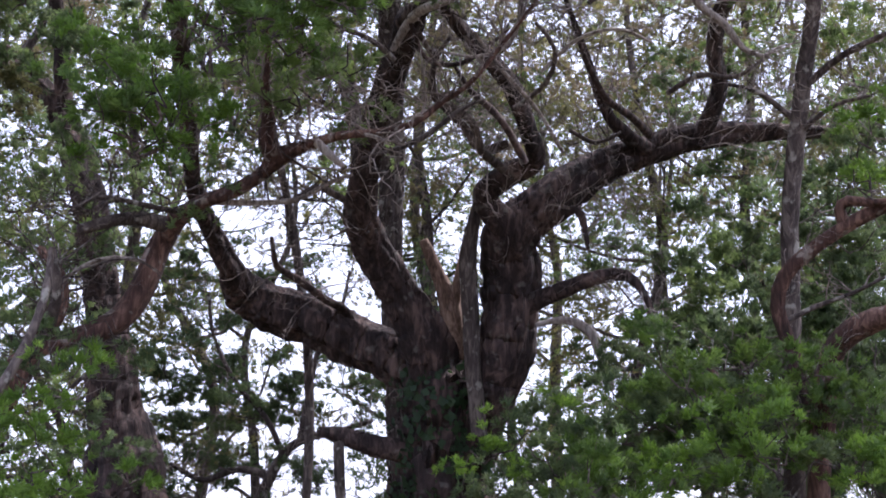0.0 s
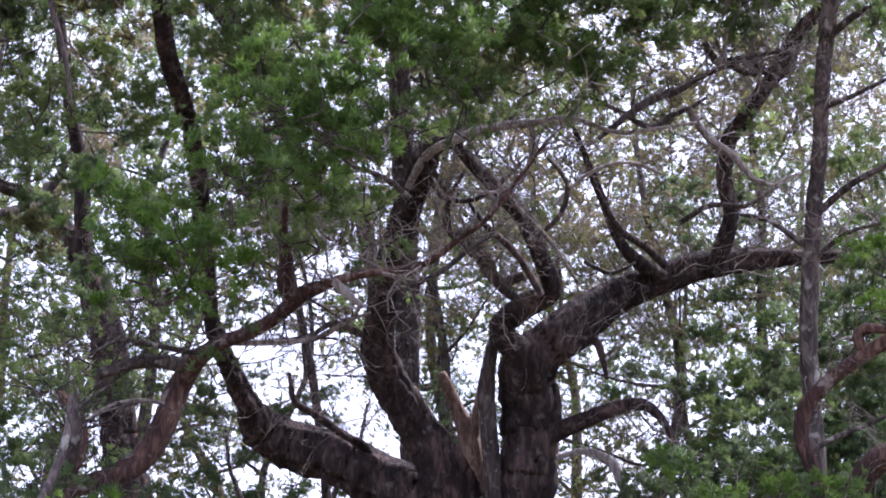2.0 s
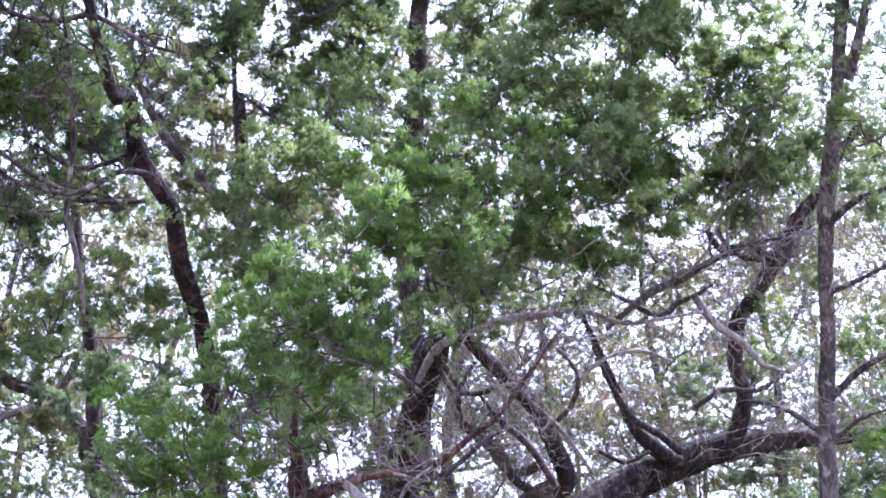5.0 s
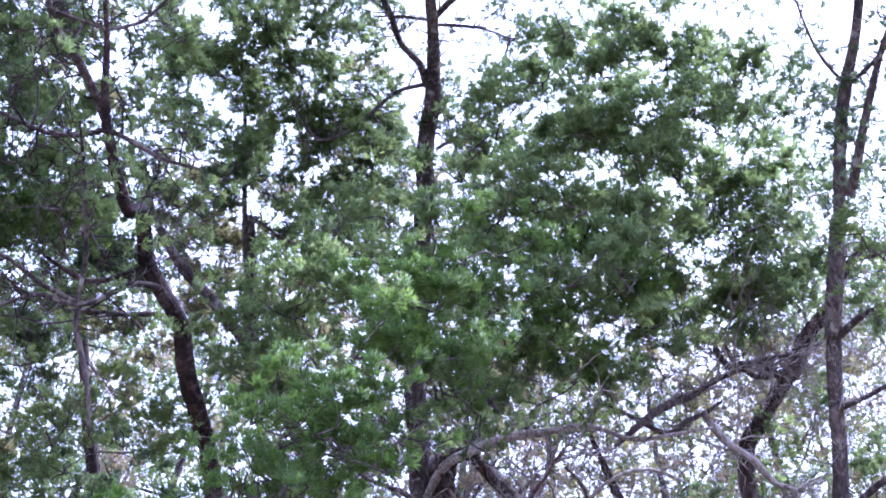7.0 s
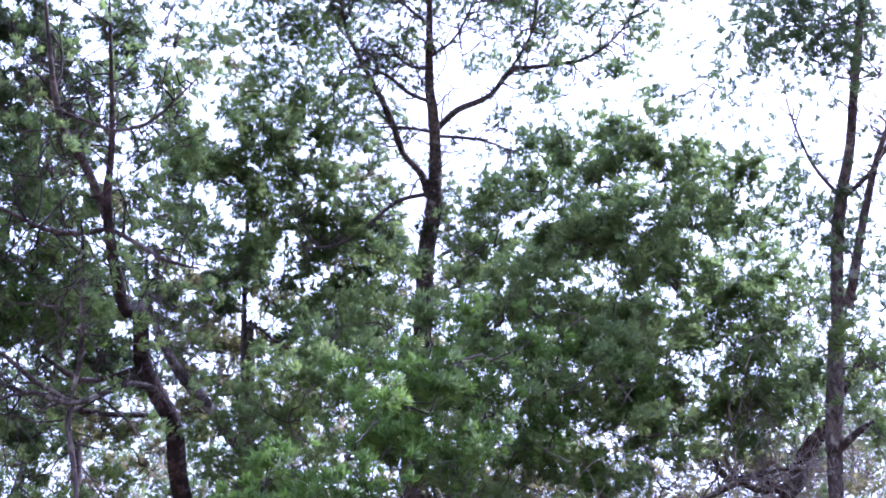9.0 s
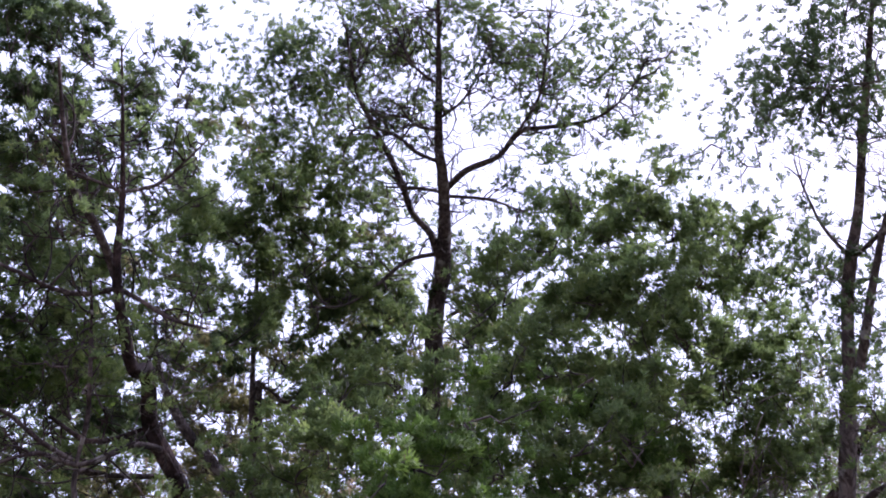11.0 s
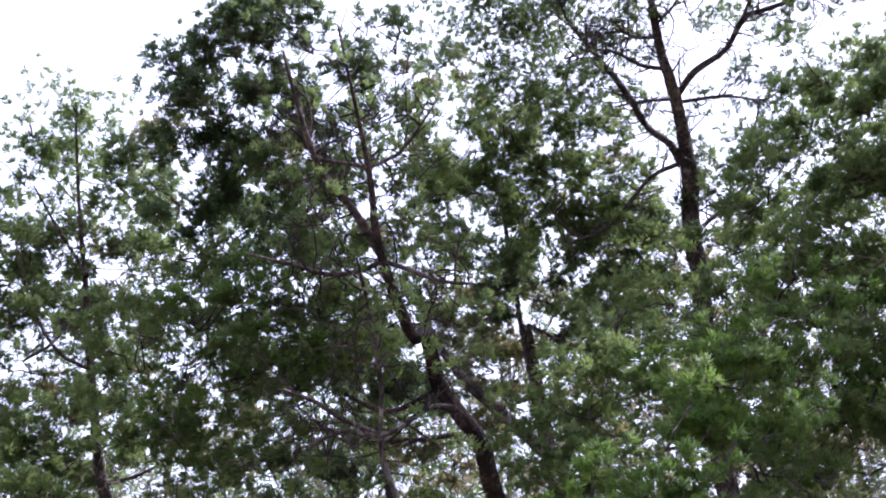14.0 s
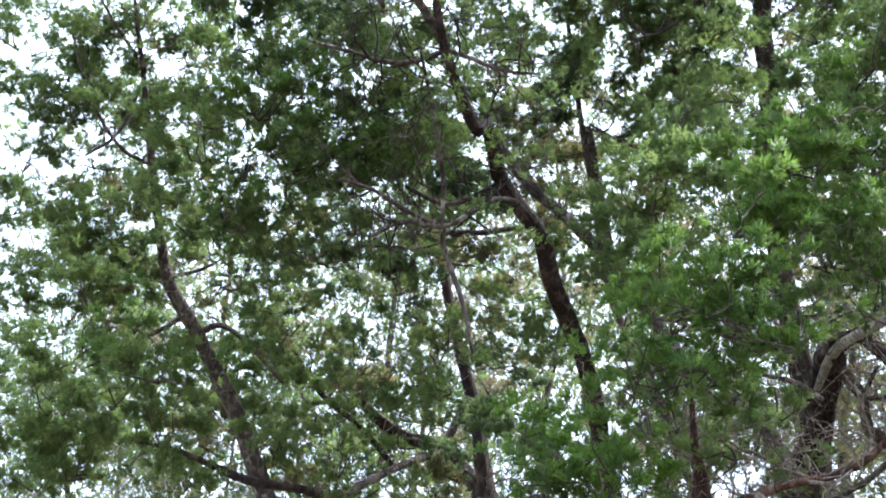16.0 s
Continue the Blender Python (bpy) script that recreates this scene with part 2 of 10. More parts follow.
def place_tufts(centres, axes, sizes, shapes, rng, roots):
    """Tufts at their centres; the normals swell round each clump's root, so that a clump shades as one soft puff."""
    vs, ns = [], []
    for s, shape in enumerate(shapes):
        pick = np.arange(len(centres)) % len(shapes) == s
        if not pick.any():
            continue
        a = axes[pick]
        x = np.cross(a, rng.normal(0, 1, a.shape))
        x /= np.linalg.norm(x, axis=1)[:, None] + 1e-9
        y = np.cross(a, x)
        m = np.stack([x, y, a], -1) * sizes[pick][:, None, None]
        v = np.einsum("nij,kj->nki", m, shape) + centres[pick][:, None, :]
        o = v - roots[pick][:, None, :]
        vs.append(v.reshape(-1, 3))
        ns.append(o.reshape(-1, 3))
    v, o = np.vstack(vs), np.vstack(ns)
    o /= np.linalg.norm(o, axis=1)[:, None] + 1e-6
    f = v.reshape(-1, 3, 3)
    g = np.cross(f[:, 1] - f[:, 0], f[:, 2] - f[:, 0])
    g /= np.linalg.norm(g, axis=1)[:, None] + 1e-9
    turn = (g * o.reshape(-1, 3, 3).mean(1)).sum(1) < 0
    q = np.arange(len(v)).reshape(-1, 3)
    q[turn] = q[turn][:, ::-1]
    g[turn] *= -1
    o = o + 0.45 * np.repeat(g, 3, axis=0)
    o /= np.linalg.norm(o, axis=1)[:, None] + 1e-6
    return v, q, o


def bough(tree, mat, x, y, z, rx, ry, rz, dens=1.0, size=0.075, twig=None, label="", coarse=False, up=0.5, clump=0.075):
    """A leafy bough: clumps of tufts in an uneven cloud, on twigs that fork from its heart."""
    rng = fresh()
    airy = size < 0.0749
    clump *= 1.6 if coarse else 1.7 if airy else 1.35 if tree is far_tree else 1.05
    n = max(6, int(dens * 2.2 * (rx * rz + 0.5 * ry * (rx + rz)) / 2 / size ** 2))
    high = z > 6.5 and not coarse
    n = int(1.6 * n) if high else n
    k = max(4, n // (11 if coarse else 24 if high else 17))
    m = max(3, k // 4)
    d = rng.normal(0, 1, (m, 3))
    d /= np.linalg.norm(d, axis=1)[:, None]
    spray = d * (rng.random(m) ** 0.45)[:, None]
    spray *= 1 + 0.22 * np.sin(3.1 * d[:, :1] + 4 * d[:, 2:] + rng.uniform(0, 6))
    of = np.arange(k) % m
    d = d[of]
    hearts = spray[of] * (rx, ry, rz) + (x, y, z) + rng.normal(0, 1, (k, 3)) * (2.0 * clump, 2.0 * clump, 1.1 * clump)
    which = rng.integers(0, k, n)
    puff = rng.normal(0, 1, (n, 3))
    puff[:, 2] = np.abs(puff[:, 2]) * 0.9 - 0.25
    c = hearts[which] + puff * clump * rng.uniform(0.6, 1.3, k)[which][:, None]
    axes = puff * 0.55 + d[which] * 0.3 + rng.normal(0, 0.25, (n, 3)) + (0, 0, up)
    axes /= np.linalg.norm(axes, axis=1)[:, None]
    fine = y < 6.3 or airy
    shapes = TUFTS_COARSE if coarse else TUFTS_HIGH_FINE if high and fine else TUFTS_HIGH if high else TUFTS_FINE if fine else TUFTS
    v, q, o = place_tufts(c, axes, size * (0.92 if high else 1.0) * rng.uniform(0.7, 1.35, n), shapes, rng, hearts[which] - (0, 0, 0.5 * clump))
    ob = link_mesh("foliage", v, q, mat, tree, label, True, o)
    ob["kind"] = "stuff"
    if twig is not None:
        root = np.array((x, y, z)) - (0, -0.1 * ry, 0.75 * rz)
        lines = []
        for h in hearts[: min(5, max(3, k // 4))]:
            u = np.linspace(0, 1, 6)[:, None]
            ln = root + (h - root) * u + rng.normal(0, 0.05, (6, 3)) * np.sin(np.pi * u)
            ln[:, 2] -= (0.10 * np.sin(np.pi * u))[:, 0] * rz
            lines.append(np.hstack([ln, 0.009 * (1 - 0.75 * u)]))
            twig_lines(ln[3], (h - root) / (np.linalg.norm(h - root) + 1e-6), 0.28, 0.004, rng, 1, lines)
        v, q = join_tubes(lines, 3, rng)
        link_mesh("twig_spray", v, q, twig, ob, "", True)["kind"] = "stuff"
    return ob


def ivy(pts, z0, z1, count):
    """Ivy that clings to a trunk: a few climbing stems and small pointed leaves close to the bark."""
    rng = fresh()
    plant = thing("ivy_plant", 0, 0, "dark green ivy climbing the old furrowed trunk", "ivy")
    line = spline(pts, 0.05)
    line = line[(line[:, 2] > z0) & (line[:, 2] < z1)]
    for a0 in (3.6, 4.3, 5.0):
        a = a0 + np.cumsum(rng.normal(0, 0.05, len(line)))
        on = line[:, :3] + np.stack([np.cos(a), np.sin(a), 0 * a], 1) * (line[:, 3:] * 1.12)
        verts, quads = tube(np.hstack([on, np.linspace(0.02, 0.006, len(line))[:, None]]), 6, 0.5, rng)
        link_mesh("stem", verts, quads, BARK_GREY, plant, "woody brown ivy stem", True)
    j = rng.integers(0, len(line), count)
    a = rng.normal(4.3, 0.75, count) + 0.5 * np.sin(line[j, 2] * 3)
    out = np.stack([np.cos(a), np.sin(a), 0 * a], 1)
    c = line[j, :3] + out * (line[j, 3:] * rng.uniform(1.08, 1.3, (count, 1)))
    side = np.cross(out, (0, 0, 1)) + rng.normal(0, 0.4, (count, 3))
    down = np.cross(side, out) * 1.0 + rng.normal(0, 0.35, (count, 3)) + out * 0.3
    sz = rng.uniform(0.022, 0.05, (count, 1))
    v = np.stack([c - down * sz * 0.6, c + side * sz * 0.8, c + down * sz, c - side * sz * 0.8], 1).reshape(-1, 3)
    link_mesh("ivy_foliage", v, np.arange(len(v)).reshape(-1, 4), IVY_LEAF, plant)["kind"] = "stuff"
    return plant


def thing(name, x, y, label, category, group="", kind=""):
    ob = new(name)
    ob.empty_display_size = 0.3
    ob.location = (0, 0, 0)
    return tagged(ob, label, category, group, kind)


def forest_tree(x, y, h, spread, mat, dens, label, lean=0.0):
    """A whole background or added shade tree: tapered trunk, limbs all round it and boughs at their ends."""
    tree = thing("forest_tree", x, y, label, "tree", "trees of the wood behind")
    rng = fresh()
    r = 0.007 * h + 0.02
    knots = [(x + lean * u * h * 0.12 + rng.normal(0, 0.28), y + rng.normal(0, 0.2), -0.1 + u * h, r * (1 - 0.93 * u)) for u in (0, 0.1, 0.25, 0.4, 0.55, 0.7, 0.85, 1.0)]
    limb(tree, "trunk", BARK_GREY, knots, step=0.3)
    line = spline(knots, 0.2)
    count = int(h * 1.75)
    for i in range(count):
        u = 0.08 + 0.9 * (i + rng.random()) / count
        p = line[int(u * (len(line) - 1))]
        a = i * 2.4 + rng.normal(0, 0.4)
        reach = spread * (0.35 + 0.65 * math.sin(math.pi * min(1, (1.08 - u) * 1.05)) ) * rng.uniform(0.7, 1.1)
        rise = rng.uniform(0.0, 0.5)
        d = np.array([math.cos(a), math.sin(a), rise])
        k = [(*(p[:3] + d * reach * w + (0, 0, 0.12 * reach * math.sin(3 * w) * rng.normal(0, 1))), max(0.006, p[3] * 0.45 * (1 - w * 0.85))) for w in (0, 0.3, 0.6, 1.0)]
        arm = limb(tree, "limb", BARK_GREY, k, step=0.3)
        e = p[:3] + d * reach * 0.75
        bough(tree, mat, *e, reach * 0.5 + 0.2, reach * 0.5 + 0.2, 0.45 + 0.14 * reach, dens, 0.13, None, "", True, 0.4, 0.17)
        twigs(arm, BARK_GREY, k, 4, reach * 0.8, 0.011, 1)
    return tree


# ---- ground ----
def ground_height(x, y):
    return 0.25 * noise.noise((x * 0.15, y * 0.15, 0.0)) * min(1, max(0, math.hypot(x, y) - 2) / 6) + 0.0


gm, gn, gk, gb = shader("leaf_litter")
gt = gn.new("ShaderNodeTexCoord")
gx = gn.new("ShaderNodeTexNoise")
gx.inputs["Scale"].default_value, gx.inputs["Detail"].default_value = 14, 8
gk.new(gt.outputs["Object"], gx.inputs["Vector"])
gr = ramp(gn, [(0.35, (0.03, 0.022, 0.014)), (0.5, (0.11, 0.08, 0.045)), (0.66, (0.20, 0.16, 0.09))])
gk.new(gx.outputs["Fac"], gr.inputs[0])
gk.new(gr.outputs[0], gb.inputs["Base Color"])
gb.inputs["Roughness"].default_value = 0.95
gp = gn.new("ShaderNodeBump")
gp.inputs["Distance"].default_value = 0.05
gk.new(gx.outputs["Fac"], gp.inputs["Height"])
gk.new(gp.outputs[0], gb.inputs["Normal"])
rings = [0.0] + [0.8 * 1.13 ** i for i in range(68)]
gv, gq = [], []
for ri, rad in enumerate(rings):
    for s in range(48):
        gx_, gy_ = rad * math.cos(s * math.tau / 48), rad * math.sin(s * math.tau / 48)
        gv.append((gx_, gy_, ground_height(gx_, gy_)))
for ri in range(len(rings) - 1):
    for s in range(48):
        s2 = (s + 1) % 48
        gq.append((ri * 48 + s, (ri + 1) * 48 + s, (ri + 1) * 48 + s2, ri * 48 + s2))
tagged(link_mesh("ground", gv, gq, gm, None, "", True), "brown forest floor of dry needles and soil", "ground", "", "structure")


# ---- trees ----
old_tree = thing("old_juniper_tree", 0, 0, "huge old juniper with forked furrowed dark trunk and spreading crooked limbs", "tree")
ivy([(0.03, 11.93, 0.32, 0.643), (0.05, 11.99, 1.01, 0.560), (0.03, 11.99, 1.95, 0.488), (0.01, 11.96, 2.59, 0.464), (0.01, 11.92, 3, 0.476), (0.04, 11.97, 3.36, 0.360), (0.1, 12.03, 3.61, 0.145)], 0.0, 3.7, 1500)
limb(old_tree, "trunk", BARK_OLD, [(0.03, 11.93, 0.32, 0.643), (0.05, 11.99, 1.01, 0.560), (0.03, 11.99, 1.95, 0.488), (0.01, 11.96, 2.59, 0.464), (0.01, 11.92, 3, 0.476), (0.04, 11.97, 3.36, 0.360), (0.1, 12.03, 3.61, 0.145)])
line = [(0.07, 11.84, 2.8, 0.26), (0.0, 11.7, 3.22, 0.265), (-0.13, 11.58, 3.54, 0.25), (-0.33, 11.45, 3.84, 0.222), (-0.54, 11.3, 4.1, 0.19), (-0.72, 11.04, 4.4, 0.162), (-0.8, 10.75, 4.63, 0.146), (-0.74, 10.44, 4.99, 0.132), (-0.63, 10.13, 5.28, 0.118), (-0.49, 9.82, 5.56, 0.122), (-0.36, 9.41, 5.77, 0.112), (-0.28, 9.02, 5.91, 0.109), (-0.32, 8.81, 5.7, 0.089), (-0.19, 8.67, 5.8, 0.073), (-0.05, 8.55, 5.81, 0.042)]
arm = limb(old_tree, "limb", BARK_OLD, line)
twigs(arm, BARK_GREY, line, 12, 0.6, 0.008, 2, 0.35)
twigs(arm, BARK_GREY, line, 3, 1.1, 0.011, 2, 0.35)
line = [(0.3, 11.75, 2.35, 0.19), (0.44, 11.6, 2.8, 0.205), (0.58, 11.42, 3.15, 0.238), (0.65, 11.32, 3.5, 0.268), (0.66, 11.25, 3.85, 0.282), (0.66, 11.17, 4.16, 0.28), (0.68, 11.01, 4.47, 0.26), (0.91, 10.94, 4.69, 0.199), (1.28, 10.93, 4.94, 0.192), (1.69, 10.99, 5.23, 0.162), (2.1, 10.98, 5.38, 0.140), (2.64, 11.03, 5.53, 0.129), (3.17, 11.08, 5.6, 0.097), (3.87, 11.08, 5.6, 0.064), (4.5, 11.05, 5.65, 0.038)]
arm = limb(old_tree, "limb", BARK_OLD, line)
twigs(arm, TWIG, line, 52, 0.91, 0.011, 2, 0.45)
twigs(arm, TWIG, line, 13, 1.1, 0.011, 2, 0.45)
line = [(0.09, 11.81, 3.04, 0.212), (-0.26, 11.98, 3.3, 0.264), (-1.01, 12.28, 3.73, 0.275), (-1.46, 12.4, 3.91, 0.29), (-1.91, 12.43, 4.01, 0.27), (-2.2, 12.2, 4.14, 0.21), (-2.28, 11.67, 4.33, 0.131), (-2.36, 11.17, 4.57, 0.103), (-2.38, 10.46, 4.83, 0.080), (-2.32, 9.67, 5.28, 0.072), (-2.23, 9.01, 5.59, 0.068), (-2.2, 8.44, 5.92, 0.066), (-2.21, 8.15, 6.04, 0.067), (-2.23, 7.7, 6.22, 0.066), (-2.23, 7.34, 6.42, 0.063), (-2.31, 7, 6.54, 0.062), (-2.37, 6.77, 6.66, 0.058), (-2.33, 6.4, 6.84, 0.046), (-2.34, 6.17, 6.65, 0.04), (-2.37, 5.93, 6.76, 0.037), (-2.38, 5.62, 6.94, 0.031), (-2.34, 5.36, 7.08, 0.024), (-2.29, 5.08, 7.36, 0.016), (-2.2, 4.27, 7.89, 0.005)]
arm = limb(old_tree, "limb", BARK_OLD, line)
twigs(arm, BARK_OLD, line, 34, 0.55, 0.008, 2, 0.72)
line = [(0.65, 10.9, 4.5, 0.157), (0.41, 10.65, 4.71, 0.121), (0.44, 10.51, 4.82, 0.109), (0.65, 10.36, 4.92, 0.104), (0.86, 10.21, 5.01, 0.090), (0.79, 9.94, 5.19, 0.084), (0.62, 9.63, 5.48, 0.087), (0.43, 9.36, 5.63, 0.081), (0.18, 9.08, 5.78, 0.067), (-0.04, 8.79, 5.93, 0.051), (-0.05, 8.66, 5.83, 0.042)]
arm = limb(old_tree, "branch", BARK_OLD, line)
twigs(arm, TWIG, line, 20, 0.7, 0.008, 2, 0.3)
twigs(arm, TWIG, line, 5, 1.1, 0.011, 2, 0.35)
line = [(2.59, 10.96, 5.46, 0.094), (2.67, 10.75, 5.66, 0.098), (2.73, 10.53, 5.9, 0.088), (2.67, 10.42, 6.21, 0.086), (2.68, 10.16, 6.51, 0.083), (2.77, 9.91, 6.6, 0.082), (2.88, 9.7, 6.73, 0.077), (3.02, 9.46, 6.9, 0.076), (3.17, 9.16, 7.13, 0.071), (3.42, 8.96, 7.33, 0.058), (3.43, 8.83, 7.43, 0.049), (3.73, 8.49, 7.75, 0.034)]
arm = limb(old_tree, "branch", BARK_OLD, line)
twigs(arm, TWIG, line, 48, 0.78, 0.008, 2, 0.2)
twigs(arm, TWIG, line, 12, 1.1, 0.011, 2, 0.35)
line = [(2.08, 10.89, 5.33, 0.079), (1.8, 10.68, 5.45, 0.068), (1.6, 10.54, 5.64, 0.050), (1.43, 10.31, 5.99, 0.042), (1.28, 10.09, 6.3, 0.029), (1.1, 9.83, 6.64, 0.019)]
arm = limb(old_tree, "branch", BARK_OLD, line)
twigs(arm, TWIG, line, 24, 0.78, 0.008, 2, 0.2)
twigs(arm, TWIG, line, 6, 1.1, 0.011, 2, 0.35)
line = [(0.61, 10.08, 5.13, 0.047), (0.35, 10.11, 5.08, 0.042), (0.21, 9.95, 5.24, 0.037), (0.03, 9.8, 5.38, 0.032), (-0.1, 9.65, 5.48, 0.030), (-0.07, 9.46, 5.68, 0.022), (0.08, 9.27, 5.86, 0.018)]
arm = limb(old_tree, "branch", BARK_GREY, line)
twigs(arm, TWIG, line, 20, 0.65, 0.008, 2, 0.2)
twigs(arm, TWIG, line, 5, 1.1, 0.011, 2, 0.35)
line = [(0.77, 11.26, 3.78, 0.105), (0.99, 11.13, 3.86, 0.086), (1.26, 10.98, 3.95, 0.076), (1.52, 10.83, 4.02, 0.067), (1.74, 10.69, 4.01, 0.053), (1.91, 10.61, 3.81, 0.034), (1.99, 10.54, 3.52, 0.019)]
arm = limb(old_tree, "branch", BARK_OLD, line)
twigs(arm, TWIG, line, 16, 0.65, 0.008, 2, 0.4)
twigs(arm, TWIG, line, 4, 1.1, 0.011, 2, 0.4)
limb(old_tree, "branch", DEAD, [(0.94, 11.28, 3.63, 0.025), (1.21, 11.15, 3.66, 0.035), (1.45, 11.04, 3.53, 0.049), (1.54, 10.97, 3.27, 0.049), (1.63, 10.9, 2.93, 0.024)])
line = [(0.94, 10.98, 4.52, 0.068), (1.15, 10.83, 4.62, 0.054), (1.3, 10.69, 4.67, 0.049), (1.38, 10.73, 4.51, 0.034), (1.4, 10.68, 4.27, 0.019)]
arm = limb(old_tree, "branch", BARK_OLD, line)
twigs(arm, TWIG, line, 12, 0.52, 0.008, 2, 0.2)
twigs(arm, TWIG, line, 3, 1.1, 0.011, 2, 0.35)
limb(old_tree, "broken_stub", TAN, [(0.16, 11.7, 3.3, 0.13), (0.12, 11.55, 3.55, 0.13), (0.08, 11.42, 3.85, 0.12), (-0.02, 11.36, 4.1, 0.085), (-0.12, 11.3, 4.33, 0.065), (-0.2, 11.25, 4.5, 0.048)], "tan broken-off limb stub")
limb(old_tree, "broken_stub", TAN, [(0.1, 11.4, 3.8, 0.09), (0.15, 11.33, 4.08, 0.055), (0.19, 11.28, 4.32, 0.028), (0.2, 11.26, 4.46, 0.012)], "jagged splinter of tan torn wood")
limb(old_tree, "branch", BARK_GREY, [(0.35, 11.26, 2.53, 0.090), (0.29, 11.18, 3.24, 0.090), (0.27, 11.08, 3.79, 0.085), (0.24, 10.99, 4.23, 0.081), (0.3, 10.89, 4.61, 0.058), (0.37, 10.81, 4.88, 0.035)])
line = [(-0.31, 11.77, 2.43, 0.136), (-0.59, 11.65, 2.45, 0.116), (-0.87, 11.53, 2.53, 0.101), (-1.1, 11.51, 2.58, 0.083), (-1.2, 11.39, 2.59, 0.050)]
arm = limb(old_tree, "branch", BARK_OLD, line)
twigs(arm, TWIG, line, 8, 0.52, 0.008, 2, 0.2)
limb(old_tree, "branch", BARK_GREY, [(-1.04, 11.51, 2.56, 0.055), (-1.02, 11.44, 2.22, 0.055), (-0.98, 11.46, 1.67, 0.050), (-0.95, 11.45, 1.14, 0.045)])
line = [(-0.43, 8.88, 5.53, 0.026), (-0.27, 8.65, 5.7, 0.042), (-0.09, 8.48, 5.74, 0.041), (0.28, 8.24, 5.76, 0.041), (0.6, 8.12, 5.74, 0.034), (0.91, 8, 5.72, 0.024), (1.24, 7.92, 5.55, 0.020), (1.54, 7.87, 5.55, 0.016), (1.84, 7.8, 5.56, 0.010)]
arm = limb(old_tree, "branch", DEAD, line)
twigs(arm, BARK_GREY, line, 20, 0.5, 0.006, 2, 0.4)
line = [(0.6, 8.12, 5.75, 0.024), (0.61, 8.2, 5.57, 0.020), (0.51, 8.32, 5.32, 0.016), (0.26, 8.36, 5.25, 0.014), (-0.02, 8.35, 5.29, 0.012)]
arm = limb(old_tree, "branch", DEAD, line)
twigs(arm, BARK_GREY, line, 16, 0.45, 0.006, 2, 0.2)
line = [(1.9, 8.29, 5.93, 0.034), (2.04, 8.36, 5.72, 0.036), (2.25, 8.38, 5.54, 0.034), (2.4, 8.43, 5.35, 0.027), (2.6, 8.4, 5.26, 0.015)]
arm = limb(old_tree, "branch", DEAD, line)
twigs(arm, DEAD, line, 22, 0.52, 0.008, 2, 0.2)
twigs(arm, DEAD, line, 5, 1.1, 0.011, 2, 0.35)
line = [(1.16, 8.31, 5.69, 0.021), (1.56, 8.32, 6.01, 0.038), (1.81, 8.33, 6.11, 0.034), (2.06, 8.32, 6.25, 0.026), (2.49, 8.25, 6.38, 0.019), (2.78, 8.26, 6.42, 0.011)]
arm = limb(old_tree, "branch", BARK_GREY, line)
twigs(arm, TWIG, line, 36, 0.65, 0.008, 2, 0.2)
twigs(arm, TWIG, line, 9, 1.1, 0.011, 2, 0.35)
line = [(2.09, 8.28, 6.53, 0.022), (2.22, 8.43, 6.41, 0.031), (2.45, 8.45, 6.47, 0.029), (2.74, 8.56, 6.32, 0.027), (2.91, 8.52, 6.51, 0.013)]
arm = limb(old_tree, "branch", BARK_GREY, line)
twigs(arm, TWIG, line, 22, 0.52, 0.008, 2, 0.2)
twigs(arm, TWIG, line, 5, 1.1, 0.011, 2, 0.35)
line = [(-0.2, 8.65, 5.6, 0.025), (-0.07, 8.83, 5.41, 0.019), (-0.08, 9.01, 5.22, 0.026), (0.25, 9.29, 5.05, 0.031), (0.34, 9.55, 4.87, 0.036), (0.55, 9.88, 4.81, 0.041)]
arm = limb(old_tree, "branch", BARK_GREY, line)
twigs(arm, TWIG, line, 22, 0.52, 0.008, 2, 0.2)
twigs(arm, TWIG, line, 5, 1.1, 0.011, 2, 0.35)
line = [(-0.8, 10.74, 4.68, 0.049), (-1.21, 10.45, 4.82, 0.034), (-1.41, 10.37, 4.66, 0.029), (-1.82, 10.22, 4.58, 0.024)]
arm = limb(old_tree, "branch", BARK_GREY, line)
twigs(arm, TWIG, line, 12, 0.52, 0.008, 2, 0.2)
twigs(arm, TWIG, line, 3, 1.1, 0.011, 2, 0.35)
line = [(-0.95, 12.2, 3.72, 0.06), (-1.05, 11.98, 3.92, 0.052), (-1.22, 11.74, 3.98, 0.042), (-1.54, 11.51, 4.18, 0.038), (-1.7, 11.37, 4.26, 0.031), (-1.74, 11.2, 4.52, 0.020)]
arm = limb(old_tree, "branch", BARK_OLD, line)
twigs(arm, TWIG, line, 12, 0.52, 0.008, 2, 0.2)
twigs(arm, TWIG, line, 3, 1.1, 0.011, 2, 0.35)
line = [(-2.41, 5.65, 7.05, 0.034), (-2.44, 5.42, 7.12, 0.033), (-2.52, 5.24, 7.25, 0.031), (-2.59, 5, 7.3, 0.026), (-2.59, 4.74, 7.38, 0.020), (-2.56, 4.42, 7.51, 0.014), (-2.52, 4.14, 7.6, 0.010)]
arm = limb(old_tree, "branch", BARK_GREY, line)
twigs(arm, BARK_OLD, line, 20, 0.7, 0.008, 2, 0.15)
line = [(-2.41, 5.69, 7, 0.021), (-2.56, 5.6, 6.88, 0.021), (-2.73, 5.45, 6.79, 0.018), (-2.89, 5.25, 6.76, 0.014), (-3.1, 5.01, 6.72, 0.010)]
arm = limb(old_tree, "branch", BARK_GREY, line)
